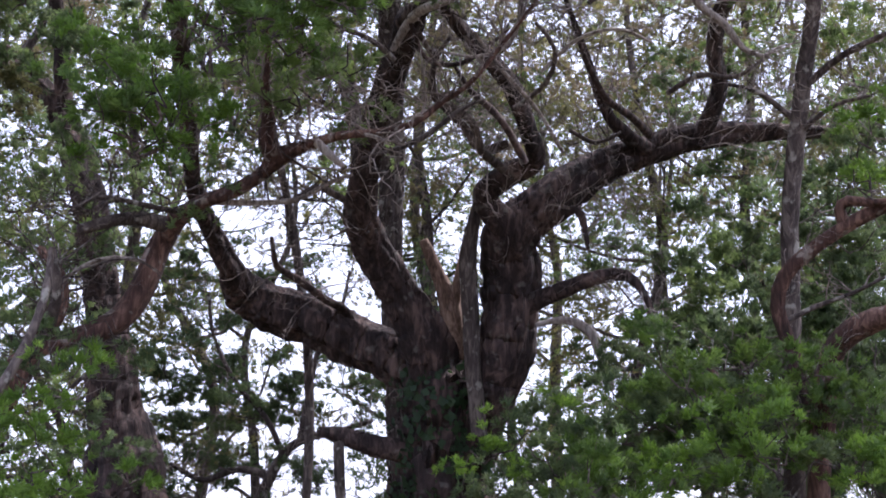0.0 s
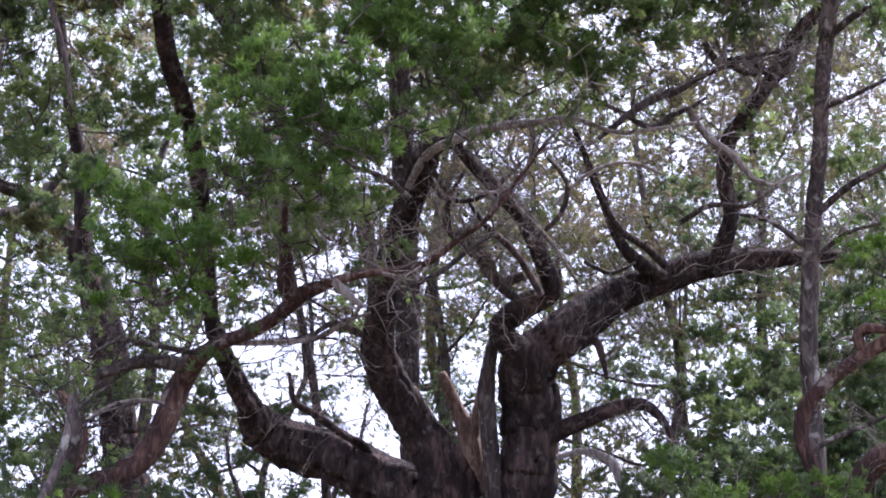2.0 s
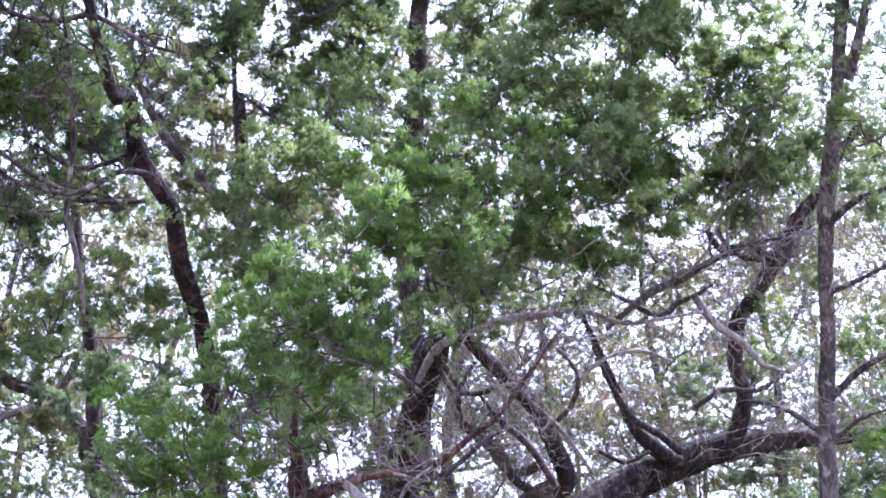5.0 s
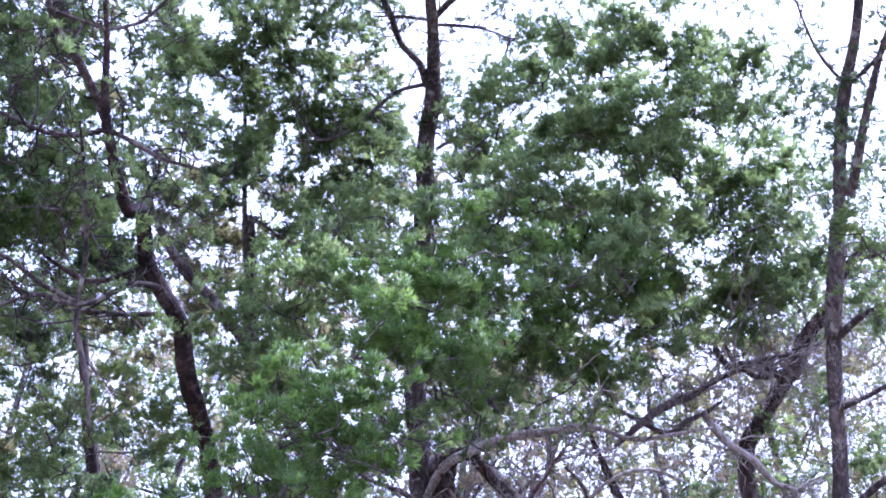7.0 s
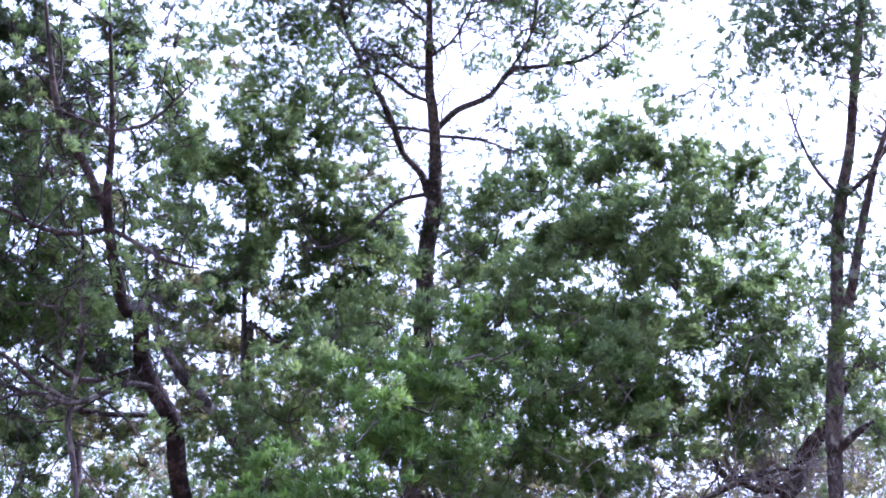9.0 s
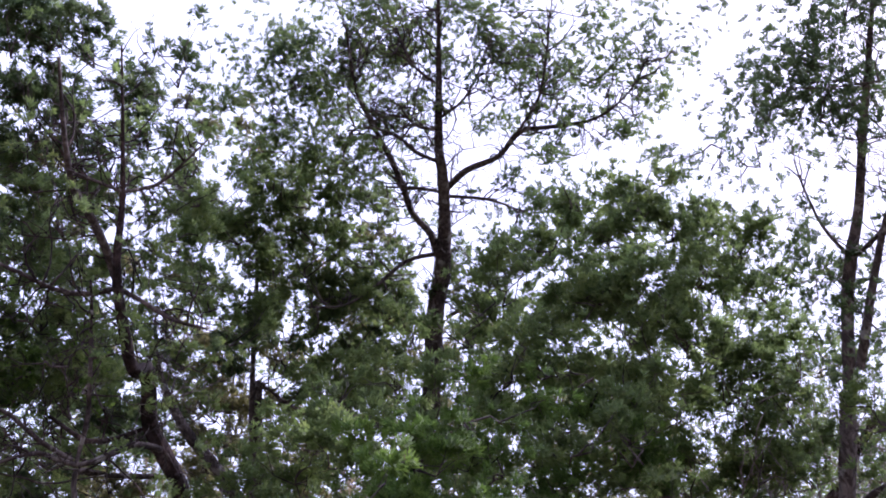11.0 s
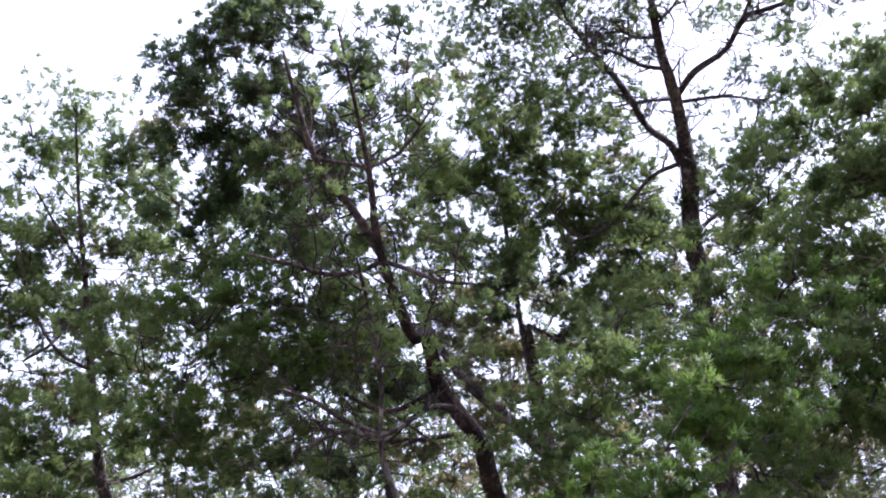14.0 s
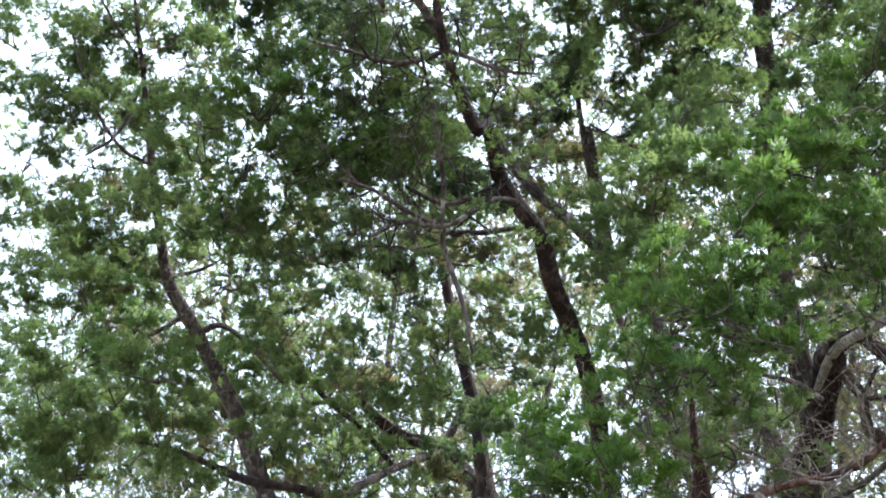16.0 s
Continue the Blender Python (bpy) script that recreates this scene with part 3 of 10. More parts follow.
twigs(arm, BARK_OLD, line, 14, 0.7, 0.008, 2, 0.15)
line = [(-2.41, 5.69, 7.01, 0.017), (-2.21, 5.73, 6.9, 0.016), (-2.02, 5.86, 6.84, 0.014), (-1.78, 5.87, 6.76, 0.008)]
arm = limb(old_tree, "branch", BARK_GREY, line)
twigs(arm, BARK_OLD, line, 12, 0.55, 0.008, 2, 0.15)
line = [(-2.29, 5.09, 7.35, 0.014), (-2.07, 5.1, 7.42, 0.014), (-1.86, 4.96, 7.48, 0.010), (-1.7, 4.87, 7.6, 0.006)]
arm = limb(old_tree, "branch", BARK_GREY, line)
twigs(arm, BARK_OLD, line, 12, 0.5, 0.008, 2, 0.15)
line = [(-2.29, 5.09, 7.35, 0.014), (-2.46, 4.99, 7.36, 0.012), (-2.59, 4.83, 7.3, 0.008)]
arm = limb(old_tree, "branch", BARK_GREY, line)
twigs(arm, BARK_OLD, line, 12, 0.5, 0.008, 2, 0.15)
line = [(-2.25, 6.79, 6.41, 0.024), (-2.37, 6.57, 6.31, 0.021), (-2.5, 6.41, 6.1, 0.021), (-2.65, 6.31, 5.97, 0.018), (-2.85, 6.11, 5.94, 0.016), (-3.04, 6, 5.79, 0.012)]
arm = limb(old_tree, "branch", BARK_GREY, line)
twigs(arm, BARK_OLD, line, 20, 0.7, 0.008, 2, 0.15)
line = [(-2.24, 6.9, 6.25, 0.022), (-2.53, 6.65, 6.11, 0.021), (-2.68, 6.42, 5.98, 0.021), (-2.62, 6.52, 5.67, 0.021), (-2.56, 6.56, 5.43, 0.016), (-2.56, 6.71, 5.16, 0.010)]
arm = limb(old_tree, "branch", BARK_GREY, line)
twigs(arm, BARK_OLD, line, 10, 0.55, 0.008, 2, 0.15)
line = [(-2.65, 6.31, 5.97, 0.016), (-2.55, 6.07, 6.19, 0.018), (-2.5, 5.76, 6.44, 0.018), (-2.49, 5.6, 6.64, 0.014), (-2.46, 5.35, 6.77, 0.008)]
arm = limb(old_tree, "branch", BARK_GREY, line)
twigs(arm, BARK_OLD, line, 12, 0.55, 0.008, 2, 0.15)
line = [(-2.68, 6.28, 6, 0.018), (-2.85, 6.06, 6.02, 0.016), (-2.97, 5.84, 6.06, 0.014), (-3.12, 5.64, 6.05, 0.010)]
arm = limb(old_tree, "branch", BARK_GREY, line)
twigs(arm, BARK_OLD, line, 12, 0.55, 0.008, 2, 0.15)

left_tree = thing("juniper_tree", 0, 0, "tall juniper with broad flaking dark brown leaning trunk", "tree")
line = [(-3.3, 13.62, -0.15, 0.76), (-3.33, 13.62, 0.25, 0.69), (-3.4, 13.62, 0.75, 0.64), (-3.55, 13.59, 1.5, 0.56), (-3.68, 13.54, 2.07, 0.46), (-3.8, 13.43, 2.78, 0.34), (-3.92, 13.3, 3.56, 0.28), (-4.02, 13.13, 4.33, 0.217), (-4.13, 12.91, 5.1, 0.206), (-4.29, 12.87, 5.78, 0.192), (-4.54, 12.8, 6.39, 0.154), (-4.83, 12.76, 6.81, 0.133), (-5.19, 12.74, 7.06, 0.123), (-4.79, 12.9, 6.74, 0.115), (-5.01, 12.48, 7.02, 0.091), (-5.4, 12.05, 7.1, 0.067), (-5.68, 11.56, 7.35, 0.049), (-5.79, 11.08, 7.69, 0.027)]
arm = limb(left_tree, "trunk", BARK_OLD, line)
twigs(arm, TWIG, line, 22, 0.8, 0.008, 2, 0.4)
line = [(-4.25, 12.95, 5.6, 0.113), (-4.45, 12.79, 6.18, 0.113), (-4.52, 12.66, 6.77, 0.097), (-4.55, 12.48, 7.41, 0.086), (-4.65, 12.04, 8.32, 0.070), (-4.69, 11.41, 9.54, 0.058), (-4.69, 10.9, 10.43, 0.039)]
arm = limb(left_tree, "limb", BARK_OLD, line)
twigs(arm, TWIG, line, 16, 0.7, 0.008, 2, 0.2)
line = [(-5.19, 12.74, 7.06, 0.070), (-4.93, 12.71, 7.37, 0.052), (-4.72, 12.6, 7.76, 0.039)]
arm = limb(left_tree, "limb", BARK_GREY, line)
twigs(arm, TWIG, line, 8, 0.6, 0.008, 2, 0.2)

near_tree = thing("juniper_tree", 0, 0, "juniper with a long crooked reddish limb sweeping upwards", "tree")
line = [(-3.56, 7.58, -0.15, 0.225), (-3.55, 7.58, 0.25, 0.177), (-3.54, 7.58, 0.89, 0.150), (-3.44, 7.66, 1.54, 0.140), (-3.26, 7.73, 2.05, 0.123), (-3.05, 7.78, 2.43, 0.100), (-2.95, 7.89, 2.72, 0.094), (-2.83, 7.91, 2.92, 0.084), (-2.74, 8, 3.18, 0.065), (-2.76, 7.94, 3.42, 0.044), (-2.9, 7.96, 3.59, 0.030)]
arm = limb(near_tree, "trunk", BARK_RED, line)
twigs(arm, BARK_GREY, line, 12, 0.65, 0.008, 2, 0.7)
twigs(arm, BARK_GREY, line, 3, 1.1, 0.011, 2, 0.7)
line = [(-2.88, 7.9, 2.84, 0.084), (-2.69, 7.95, 2.92, 0.081), (-2.51, 8.01, 2.97, 0.091), (-2.33, 8.14, 3.13, 0.099), (-2.2, 8.22, 3.4, 0.097), (-2.12, 8.28, 3.71, 0.094), (-1.99, 8.16, 3.86, 0.079), (-1.81, 8.07, 3.96, 0.061), (-1.53, 7.9, 4, 0.057), (-1.31, 7.81, 4.09, 0.054), (-1.17, 7.69, 4.19, 0.072), (-0.97, 7.6, 4.24, 0.045), (-0.72, 7.5, 4.28, 0.035), (-0.45, 7.51, 4.31, 0.030), (-0.21, 7.41, 4.33, 0.026), (-0.02, 7.36, 4.46, 0.022), (0.21, 7.2, 4.58, 0.019), (0.44, 7.08, 4.84, 0.015), (0.63, 6.97, 5.05, 0.012)]
arm = limb(near_tree, "limb", BARK_RED, line)
twigs(arm, TWIG, line, 44, 0.72, 0.008, 2, 0.45)
twigs(arm, TWIG, line, 11, 1.1, 0.011, 2, 0.45)
line = [(-1.19, 7.7, 4.16, 0.065), (-1.23, 7.55, 4.26, 0.058), (-1.22, 7.51, 4.39, 0.048), (-1.22, 7.33, 4.55, 0.028), (-1.18, 7.14, 4.76, 0.017), (-1.19, 6.94, 4.95, 0.012)]
arm = limb(near_tree, "branch", BARK_RED, line)
twigs(arm, TWIG, line, 20, 0.65, 0.008, 2, 0.2)
twigs(arm, TWIG, line, 5, 1.1, 0.011, 2, 0.35)
line = [(-2.03, 8.17, 3.81, 0.062), (-2.2, 8.01, 3.82, 0.051), (-2.36, 7.87, 3.77, 0.044), (-2.56, 7.73, 3.66, 0.037)]
arm = limb(near_tree, "branch", BARK_GREY, line)
twigs(arm, BARK_GREY, line, 12, 0.52, 0.008, 2, 0.2)
twigs(arm, BARK_GREY, line, 3, 1.1, 0.011, 2, 0.35)
line = [(-1.93, 8.06, 3.89, 0.023), (-2.06, 7.92, 3.88, 0.022), (-2.26, 7.76, 3.89, 0.020), (-2.42, 7.61, 3.87, 0.016), (-2.56, 7.49, 3.73, 0.011)]
arm = limb(near_tree, "branch", BARK_GREY, line)
twigs(arm, BARK_GREY, line, 16, 0.52, 0.008, 2, 0.2)
twigs(arm, BARK_GREY, line, 4, 1.1, 0.011, 2, 0.35)
line = [(-1.67, 8, 3.95, 0.022), (-1.37, 7.95, 3.93, 0.020), (-1.04, 7.89, 3.94, 0.018), (-0.82, 7.79, 4.03, 0.016), (-0.64, 7.69, 4.06, 0.009)]
arm = limb(near_tree, "branch", DEAD, line)
twigs(arm, BARK_GREY, line, 16, 0.52, 0.008, 2, 0.2)
twigs(arm, BARK_GREY, line, 4, 1.1, 0.011, 2, 0.35)
limb(near_tree, "branch", DEAD, [(-0.88, 7.5, 4.24, 0.028), (-0.77, 7.45, 4.12, 0.026), (-0.68, 7.38, 4.02, 0.015)])
limb(near_tree, "branch", DEAD, [(-0.57, 7.51, 4.3, 0.012), (-0.44, 7.43, 4.24, 0.014), (-0.37, 7.45, 4.19, 0.005)])
line = [(-2.07, 8.23, 3.53, 0.015), (-2.39, 8.03, 3.54, 0.017), (-2.57, 7.89, 3.44, 0.015), (-2.66, 7.78, 3.3, 0.007)]
arm = limb(near_tree, "branch", DEAD, line)
twigs(arm, BARK_GREY, line, 8, 0.39, 0.008, 2, 0.2)
line = [(-2.83, 7.91, 2.92, 0.047), (-2.73, 7.81, 3.06, 0.043), (-2.67, 7.68, 3.28, 0.036), (-2.69, 7.62, 3.5, 0.025)]
arm = limb(near_tree, "branch", BARK_GREY, line)
twigs(arm, BARK_GREY, line, 12, 0.52, 0.008, 2, 0.2)
twigs(arm, BARK_GREY, line, 3, 1.1, 0.011, 2, 0.35)

thin_tree = thing("pine_tree", 0, 0, "tall sparse pine with slim grey trunk and bare crooked upper branches", "tree")
line = [(-0.35, 14.47, -0.15, 0.259), (-0.36, 14.47, 0.25, 0.204), (-0.37, 14.47, 0.69, 0.173), (-0.48, 14.49, 2.03, 0.161), (-0.6, 14.23, 3.69, 0.149), (-0.66, 13.69, 5.31, 0.135), (-0.61, 12.95, 6.89, 0.128), (-0.63, 11.92, 8.21, 0.114), (-0.56, 10.88, 9.36, 0.101), (-0.48, 10.57, 9.37, 0.100), (-0.4, 10.06, 9.7, 0.088), (-0.34, 9.5, 10.06, 0.081), (-0.24, 9.09, 10.36, 0.081), (-0.19, 8.66, 10.65, 0.060), (-0.2, 8.23, 10.91, 0.055), (-0.22, 8.02, 11.04, 0.046), (-0.21, 7.63, 11.23, 0.038), (-0.19, 7.2, 11.44, 0.027), (-0.17, 6.76, 11.63, 0.018), (-0.15, 6.28, 11.83, 0.010)]
arm = limb(thin_tree, "trunk", BARK_GREY, line)
twigs(arm, BARK_GREY, line, 70, 0.7, 0.012, 2, 0.66)
line = [(-0.29, 9.01, 10.44, 0.050), (-0.36, 8.76, 10.55, 0.041), (-0.55, 8.58, 10.7, 0.038), (-0.65, 8.26, 10.86, 0.035), (-0.79, 8, 11.07, 0.033), (-0.95, 7.66, 11.21, 0.027), (-1.08, 7.41, 11.39, 0.022), (-1.12, 7.06, 11.52, 0.016), (-1.14, 6.71, 11.63, 0.011)]
arm = limb(thin_tree, "branch", BARK_GREY, line)
twigs(arm, BARK_GREY, line, 52, 0.62, 0.011, 2, 0.15)
line = [(-0.17, 8.41, 10.88, 0.033), (0.06, 8.19, 10.94, 0.033), (0.42, 8.02, 10.96, 0.027), (0.64, 7.76, 11.04, 0.024), (0.97, 7.65, 10.97, 0.021), (1.43, 7.51, 10.9, 0.016), (1.77, 7.21, 10.95, 0.010), (1.95, 6.86, 11.05, 0.008)]
arm = limb(thin_tree, "branch", BARK_GREY, line)
twigs(arm, BARK_GREY, line, 44, 0.62, 0.011, 2, 0.15)
line = [(0.64, 7.76, 11.04, 0.019), (0.86, 7.41, 11.17, 0.016), (0.95, 6.97, 11.36, 0.013), (0.98, 6.59, 11.51, 0.008)]
arm = limb(thin_tree, "branch", BARK_GREY, line)
twigs(arm, BARK_GREY, line, 24, 0.62, 0.011, 2, 0.15)
line = [(-0.17, 8.47, 10.83, 0.025), (0.29, 8.44, 10.72, 0.019), (0.68, 8.47, 10.53, 0.011)]
arm = limb(thin_tree, "branch", BARK_GREY, line)
twigs(arm, BARK_GREY, line, 10, 0.62, 0.011, 2, 0.15)
line = [(-0.2, 8.44, 10.86, 0.022), (-0.51, 8.32, 10.82, 0.019), (-0.81, 8.22, 10.74, 0.011)]
arm = limb(thin_tree, "branch", BARK_GREY, line)
twigs(arm, BARK_GREY, line, 12, 0.62, 0.011, 2, 0.15)
line = [(-0.29, 8.99, 10.46, 0.028), (-0.63, 8.89, 10.26, 0.025), (-0.97, 8.98, 9.99, 0.022), (-1.3, 9.01, 9.76, 0.016), (-1.67, 8.9, 9.65, 0.011)]
arm = limb(thin_tree, "branch", BARK_GREY, line)
twigs(arm, BARK_GREY, line, 20, 0.62, 0.011, 2, 0.15)
line = [(-0.21, 8.12, 11.01, 0.025), (-0.47, 7.96, 11, 0.022), (-0.66, 7.75, 11.03, 0.019), (-0.94, 7.59, 11.01, 0.013), (-1.17, 7.54, 10.89, 0.008)]
arm = limb(thin_tree, "branch", BARK_GREY, line)
twigs(arm, BARK_GREY, line, 24, 0.62, 0.011, 2, 0.15)
line = [(-0.21, 7.79, 11.15, 0.022), (-0.47, 7.67, 11.11, 0.016), (-0.64, 7.41, 11.17, 0.011)]
arm = limb(thin_tree, "branch", BARK_GREY, line)
twigs(arm, BARK_GREY, line, 20, 0.62, 0.011, 2, 0.15)
line = [(-0.22, 9.56, 10, 0.022), (0.04, 9.4, 10.04, 0.019), (0.33, 9.18, 10.12, 0.011)]
arm = limb(thin_tree, "branch", BARK_GREY, line)
twigs(arm, BARK_GREY, line, 8, 0.62, 0.011, 2, 0.15)
line = [(-0.22, 7.68, 11.19, 0.021), (0.07, 7.46, 11.25, 0.016), (0.29, 7.09, 11.4, 0.011)]
arm = limb(thin_tree, "branch", BARK_GREY, line)
twigs(arm, BARK_GREY, line, 24, 0.62, 0.011, 2, 0.15)
line = [(-0.2, 7.34, 11.34, 0.019), (-0.48, 7.06, 11.41, 0.013), (-0.61, 6.7, 11.54, 0.008)]
arm = limb(thin_tree, "branch", BARK_GREY, line)
twigs(arm, BARK_GREY, line, 24, 0.62, 0.011, 2, 0.15)
line = [(-0.48, 10.5, 9.12, 0.034), (-0.8, 10.35, 9.13, 0.028), (-1.22, 10.15, 9.01, 0.025), (-1.62, 9.9, 8.92, 0.022), (-1.94, 9.59, 8.92, 0.016), (-2.21, 9.32, 9.02, 0.011)]
arm = limb(thin_tree, "branch", BARK_GREY, line)
twigs(arm, BARK_GREY, line, 20, 0.62, 0.011, 2, 0.15)

slim_tree = thing("juniper_tree", 0, 0, "slim straight grey-brown juniper trunk with thin side branches", "tree")
line = [(2.73, 9.16, -0.15, 0.149), (2.73, 9.16, 0.25, 0.117), (2.74, 9.16, 0.74, 0.099), (2.78, 9.19, 1.79, 0.088), (2.76, 9.03, 2.66, 0.079), (2.77, 8.88, 3.54, 0.075), (2.77, 8.71, 4.19, 0.075), (2.8, 8.56, 4.62, 0.072), (2.83, 8.4, 5.03, 0.068), (2.87, 8.23, 5.38, 0.064), (2.88, 7.88, 5.95, 0.060), (2.93, 7.5, 6.6, 0.057), (2.98, 7.19, 7.02, 0.053), (2.88, 7.72, 6.23, 0.060), (2.95, 7.32, 6.8, 0.057), (3, 6.76, 7.48, 0.051), (3.05, 6.45, 7.8, 0.049), (3.11, 6.19, 8.03, 0.037), (3.15, 5.79, 8.38, 0.031), (3.18, 5.45, 8.64, 0.025), (3.2, 5.1, 8.89, 0.019), (3.22, 4.82, 9.07, 0.010)]
arm = limb(slim_tree, "trunk", BARK_GREY, line)
twigs(arm, TWIG, line, 40, 0.6, 0.008, 2, 0.3)
line = [(3.05, 6.48, 7.77, 0.025), (3.19, 6.26, 7.78, 0.021), (3.3, 6, 7.83, 0.016), (3.39, 5.66, 7.95, 0.010)]
arm = limb(slim_tree, "branch", BARK_GREY, line)
twigs(arm, TWIG, line, 8, 0.45, 0.008, 2, 0.2)
line = [(3.06, 7.03, 7.13, 0.037), (3.1, 6.72, 7.32, 0.037), (3.16, 6.5, 7.54, 0.031), (3.23, 6.08, 7.79, 0.024), (3.29, 5.75, 7.92, 0.018), (3.31, 5.23, 8.21, 0.010)]
arm = limb(slim_tree, "branch", BARK_GREY, line)
twigs(arm, TWIG, line, 14, 0.45, 0.008, 2, 0.2)
line = [(3.03, 6.46, 7.8, 0.015), (2.83, 6.27, 7.94, 0.012), (2.67, 6, 8.11, 0.010), (2.58, 5.79, 8.2, 0.006)]
arm = limb(slim_tree, "branch", BARK_GREY, line)
twigs(arm, TWIG, line, 6, 0.45, 0.008, 2, 0.2)
line = [(2.87, 8.38, 5.02, 0.029), (3.07, 8.14, 5.16, 0.025), (3.32, 7.89, 5.23, 0.018), (3.53, 7.67, 5.26, 0.010)]
arm = limb(slim_tree, "branch", BARK_GREY, line)
twigs(arm, TWIG, line, 10, 0.45, 0.008, 2, 0.2)
line = [(2.78, 8.51, 4.77, 0.025), (2.48, 8.42, 4.97, 0.021), (2.24, 8.36, 5.01, 0.012)]
arm = limb(slim_tree, "branch", BARK_GREY, line)
twigs(arm, TWIG, line, 8, 0.45, 0.008, 2, 0.2)
line = [(2.8, 8.55, 4.66, 0.021), (3.01, 8.31, 4.81, 0.018), (3.24, 8.1, 4.82, 0.012)]
arm = limb(slim_tree, "branch", BARK_GREY, line)
twigs(arm, TWIG, line, 8, 0.45, 0.008, 2, 0.2)
line = [(2.88, 7.98, 5.75, 0.029), (3.05, 7.8, 5.75, 0.023), (3.25, 7.59, 5.78, 0.016)]
arm = limb(slim_tree, "branch", BARK_GREY, line)
twigs(arm, TWIG, line, 8, 0.45, 0.008, 2, 0.2)
line = [(2.9, 7.73, 6.22, 0.029), (3.06, 7.51, 6.29, 0.029), (3.26, 7.31, 6.28, 0.024), (3.52, 7.06, 6.28, 0.016)]
arm = limb(slim_tree, "branch", BARK_GREY, line)
twigs(arm, TWIG, line, 10, 0.45, 0.008, 2, 0.2)

red_tree = thing("juniper_tree", 0, 0, "leaning juniper with bare crooked reddish stems", "tree")
line = [(2.51, 8.19, -0.15, 0.169), (2.52, 8.19, 0.25, 0.133), (2.52, 8.19, 0.83, 0.113), (2.59, 8.2, 1.39, 0.099), (2.65, 8.17, 2, 0.078), (2.67, 8.03, 2.46, 0.088), (2.72, 7.97, 2.77, 0.078), (2.82, 7.8, 2.94, 0.077), (3, 7.61, 3.02, 0.076), (3.23, 7.39, 3.06, 0.065)]
arm = limb(red_tree, "trunk", BARK_RED, line)
twigs(arm, TWIG, line, 6, 0.5, 0.008, 2, 0.6)
line = [(2.66, 8.17, 1.96, 0.068), (2.62, 8.24, 2.57, 0.062), (2.55, 8.31, 2.95, 0.059), (2.48, 8.29, 3.22, 0.059), (2.53, 8.22, 3.44, 0.063), (2.72, 8.12, 3.62, 0.059), (2.94, 8.01, 3.76, 0.059), (3.16, 7.89, 3.87, 0.059), (3.44, 7.75, 3.95, 0.049)]
arm = limb(red_tree, "limb", BARK_RED, line)
twigs(arm, TWIG, line, 6, 0.4, 0.008, 2, 0.2)
limb(red_tree, "branch", BARK_RED, [(2.93, 8.01, 3.77, 0.045), (2.89, 7.99, 3.89, 0.038), (2.94, 7.95, 3.95, 0.038), (3.09, 7.8, 3.89, 0.027), (3.26, 7.73, 3.9, 0.015)])
line = [(2.56, 8.39, 3.13, 0.019), (2.78, 8.4, 3.24, 0.018), (3.05, 8.29, 3.33, 0.014), (3.26, 8.19, 3.43, 0.010)]
arm = limb(red_tree, "branch", BARK_GREY, line)
twigs(arm, TWIG, line, 5, 0.4, 0.008, 2, 0.2)
line = [(2.63, 8.15, 2.39, 0.041), (2.39, 8.11, 2.47, 0.037), (2.07, 8.08, 2.59, 0.026), (1.82, 8.01, 2.78, 0.014)]
arm = limb(red_tree, "branch", BARK_RED, line)
twigs(arm, TWIG, line, 5, 0.4, 0.008, 2, 0.2)
line = [(-0.77, 10.68, 4.9, 0.089), (-0.86, 10.68, 5.48, 0.081), (-1.04, 10.61, 6.17, 0.078), (-1.47, 10.61, 6.37, 0.075), (-1.8, 10.38, 6.99, 0.076), (-2.18, 10.05, 7.7, 0.071), (-2.57, 9.63, 8.13, 0.069), (-2.86, 9.36, 8.41, 0.060), (-3.04, 9.12, 8.65, 0.045), (-3.15, 8.86, 8.93, 0.026), (-3.17, 8.6, 9.24, 0.016)]
arm = limb(old_tree, "limb", BARK_GREY, line)
twigs(arm, TWIG, line, 36, 0.78, 0.008, 2, 0.2)
twigs(arm, TWIG, line, 9, 1.1, 0.011, 2, 0.35)

far_tree = thing("juniper_tree", 0, 0, "dark slender juniper with an open pointed crown", "tree")
line = [(-5.11, 11.03, -0.15, 0.164), (-5.13, 11.03, 0.25, 0.129), (-5.17, 11.03, 2.53, 0.110), (-5.55, 10.56, 4.24, 0.100), (-5.96, 9.42, 6.11, 0.084), (-6.25, 8.75, 6.98, 0.070), (-6.35, 8.51, 7.23, 0.061), (-6.4, 8.3, 7.49, 0.054), (-6.34, 7.88, 8.09, 0.044), (-6.25, 7.43, 8.67, 0.036), (-6.15, 7.08, 9.09, 0.028), (-6.1, 7.04, 9, 0.023), (-6.01, 6.63, 9.45, 0.018), (-5.88, 6.22, 9.88, 0.013), (-5.75, 5.88, 10.21, 0.008)]
arm = limb(far_tree, "trunk", BARK_GREY, line)
twigs(arm, TWIG, line, 40, 0.7, 0.008, 2, 0.35)
line = [(-6.25, 8.75, 6.98, 0.041), (-5.97, 8.76, 7.04, 0.031), (-5.71, 8.92, 6.84, 0.025), (-5.43, 9.17, 6.48, 0.015)]
arm = limb(far_tree, "branch", BARK_GREY, line)
twigs(arm, TWIG, line, 6, 0.5, 0.008, 2, 0.2)
line = [(-6.34, 7.65, 8.36, 0.021), (-6.48, 7.35, 8.39, 0.018), (-6.53, 6.86, 8.66, 0.013), (-6.45, 6.37, 9.01, 0.008)]
arm = limb(far_tree, "branch", BARK_GREY, line)
twigs(arm, TWIG, line, 8, 0.5, 0.008, 2, 0.2)
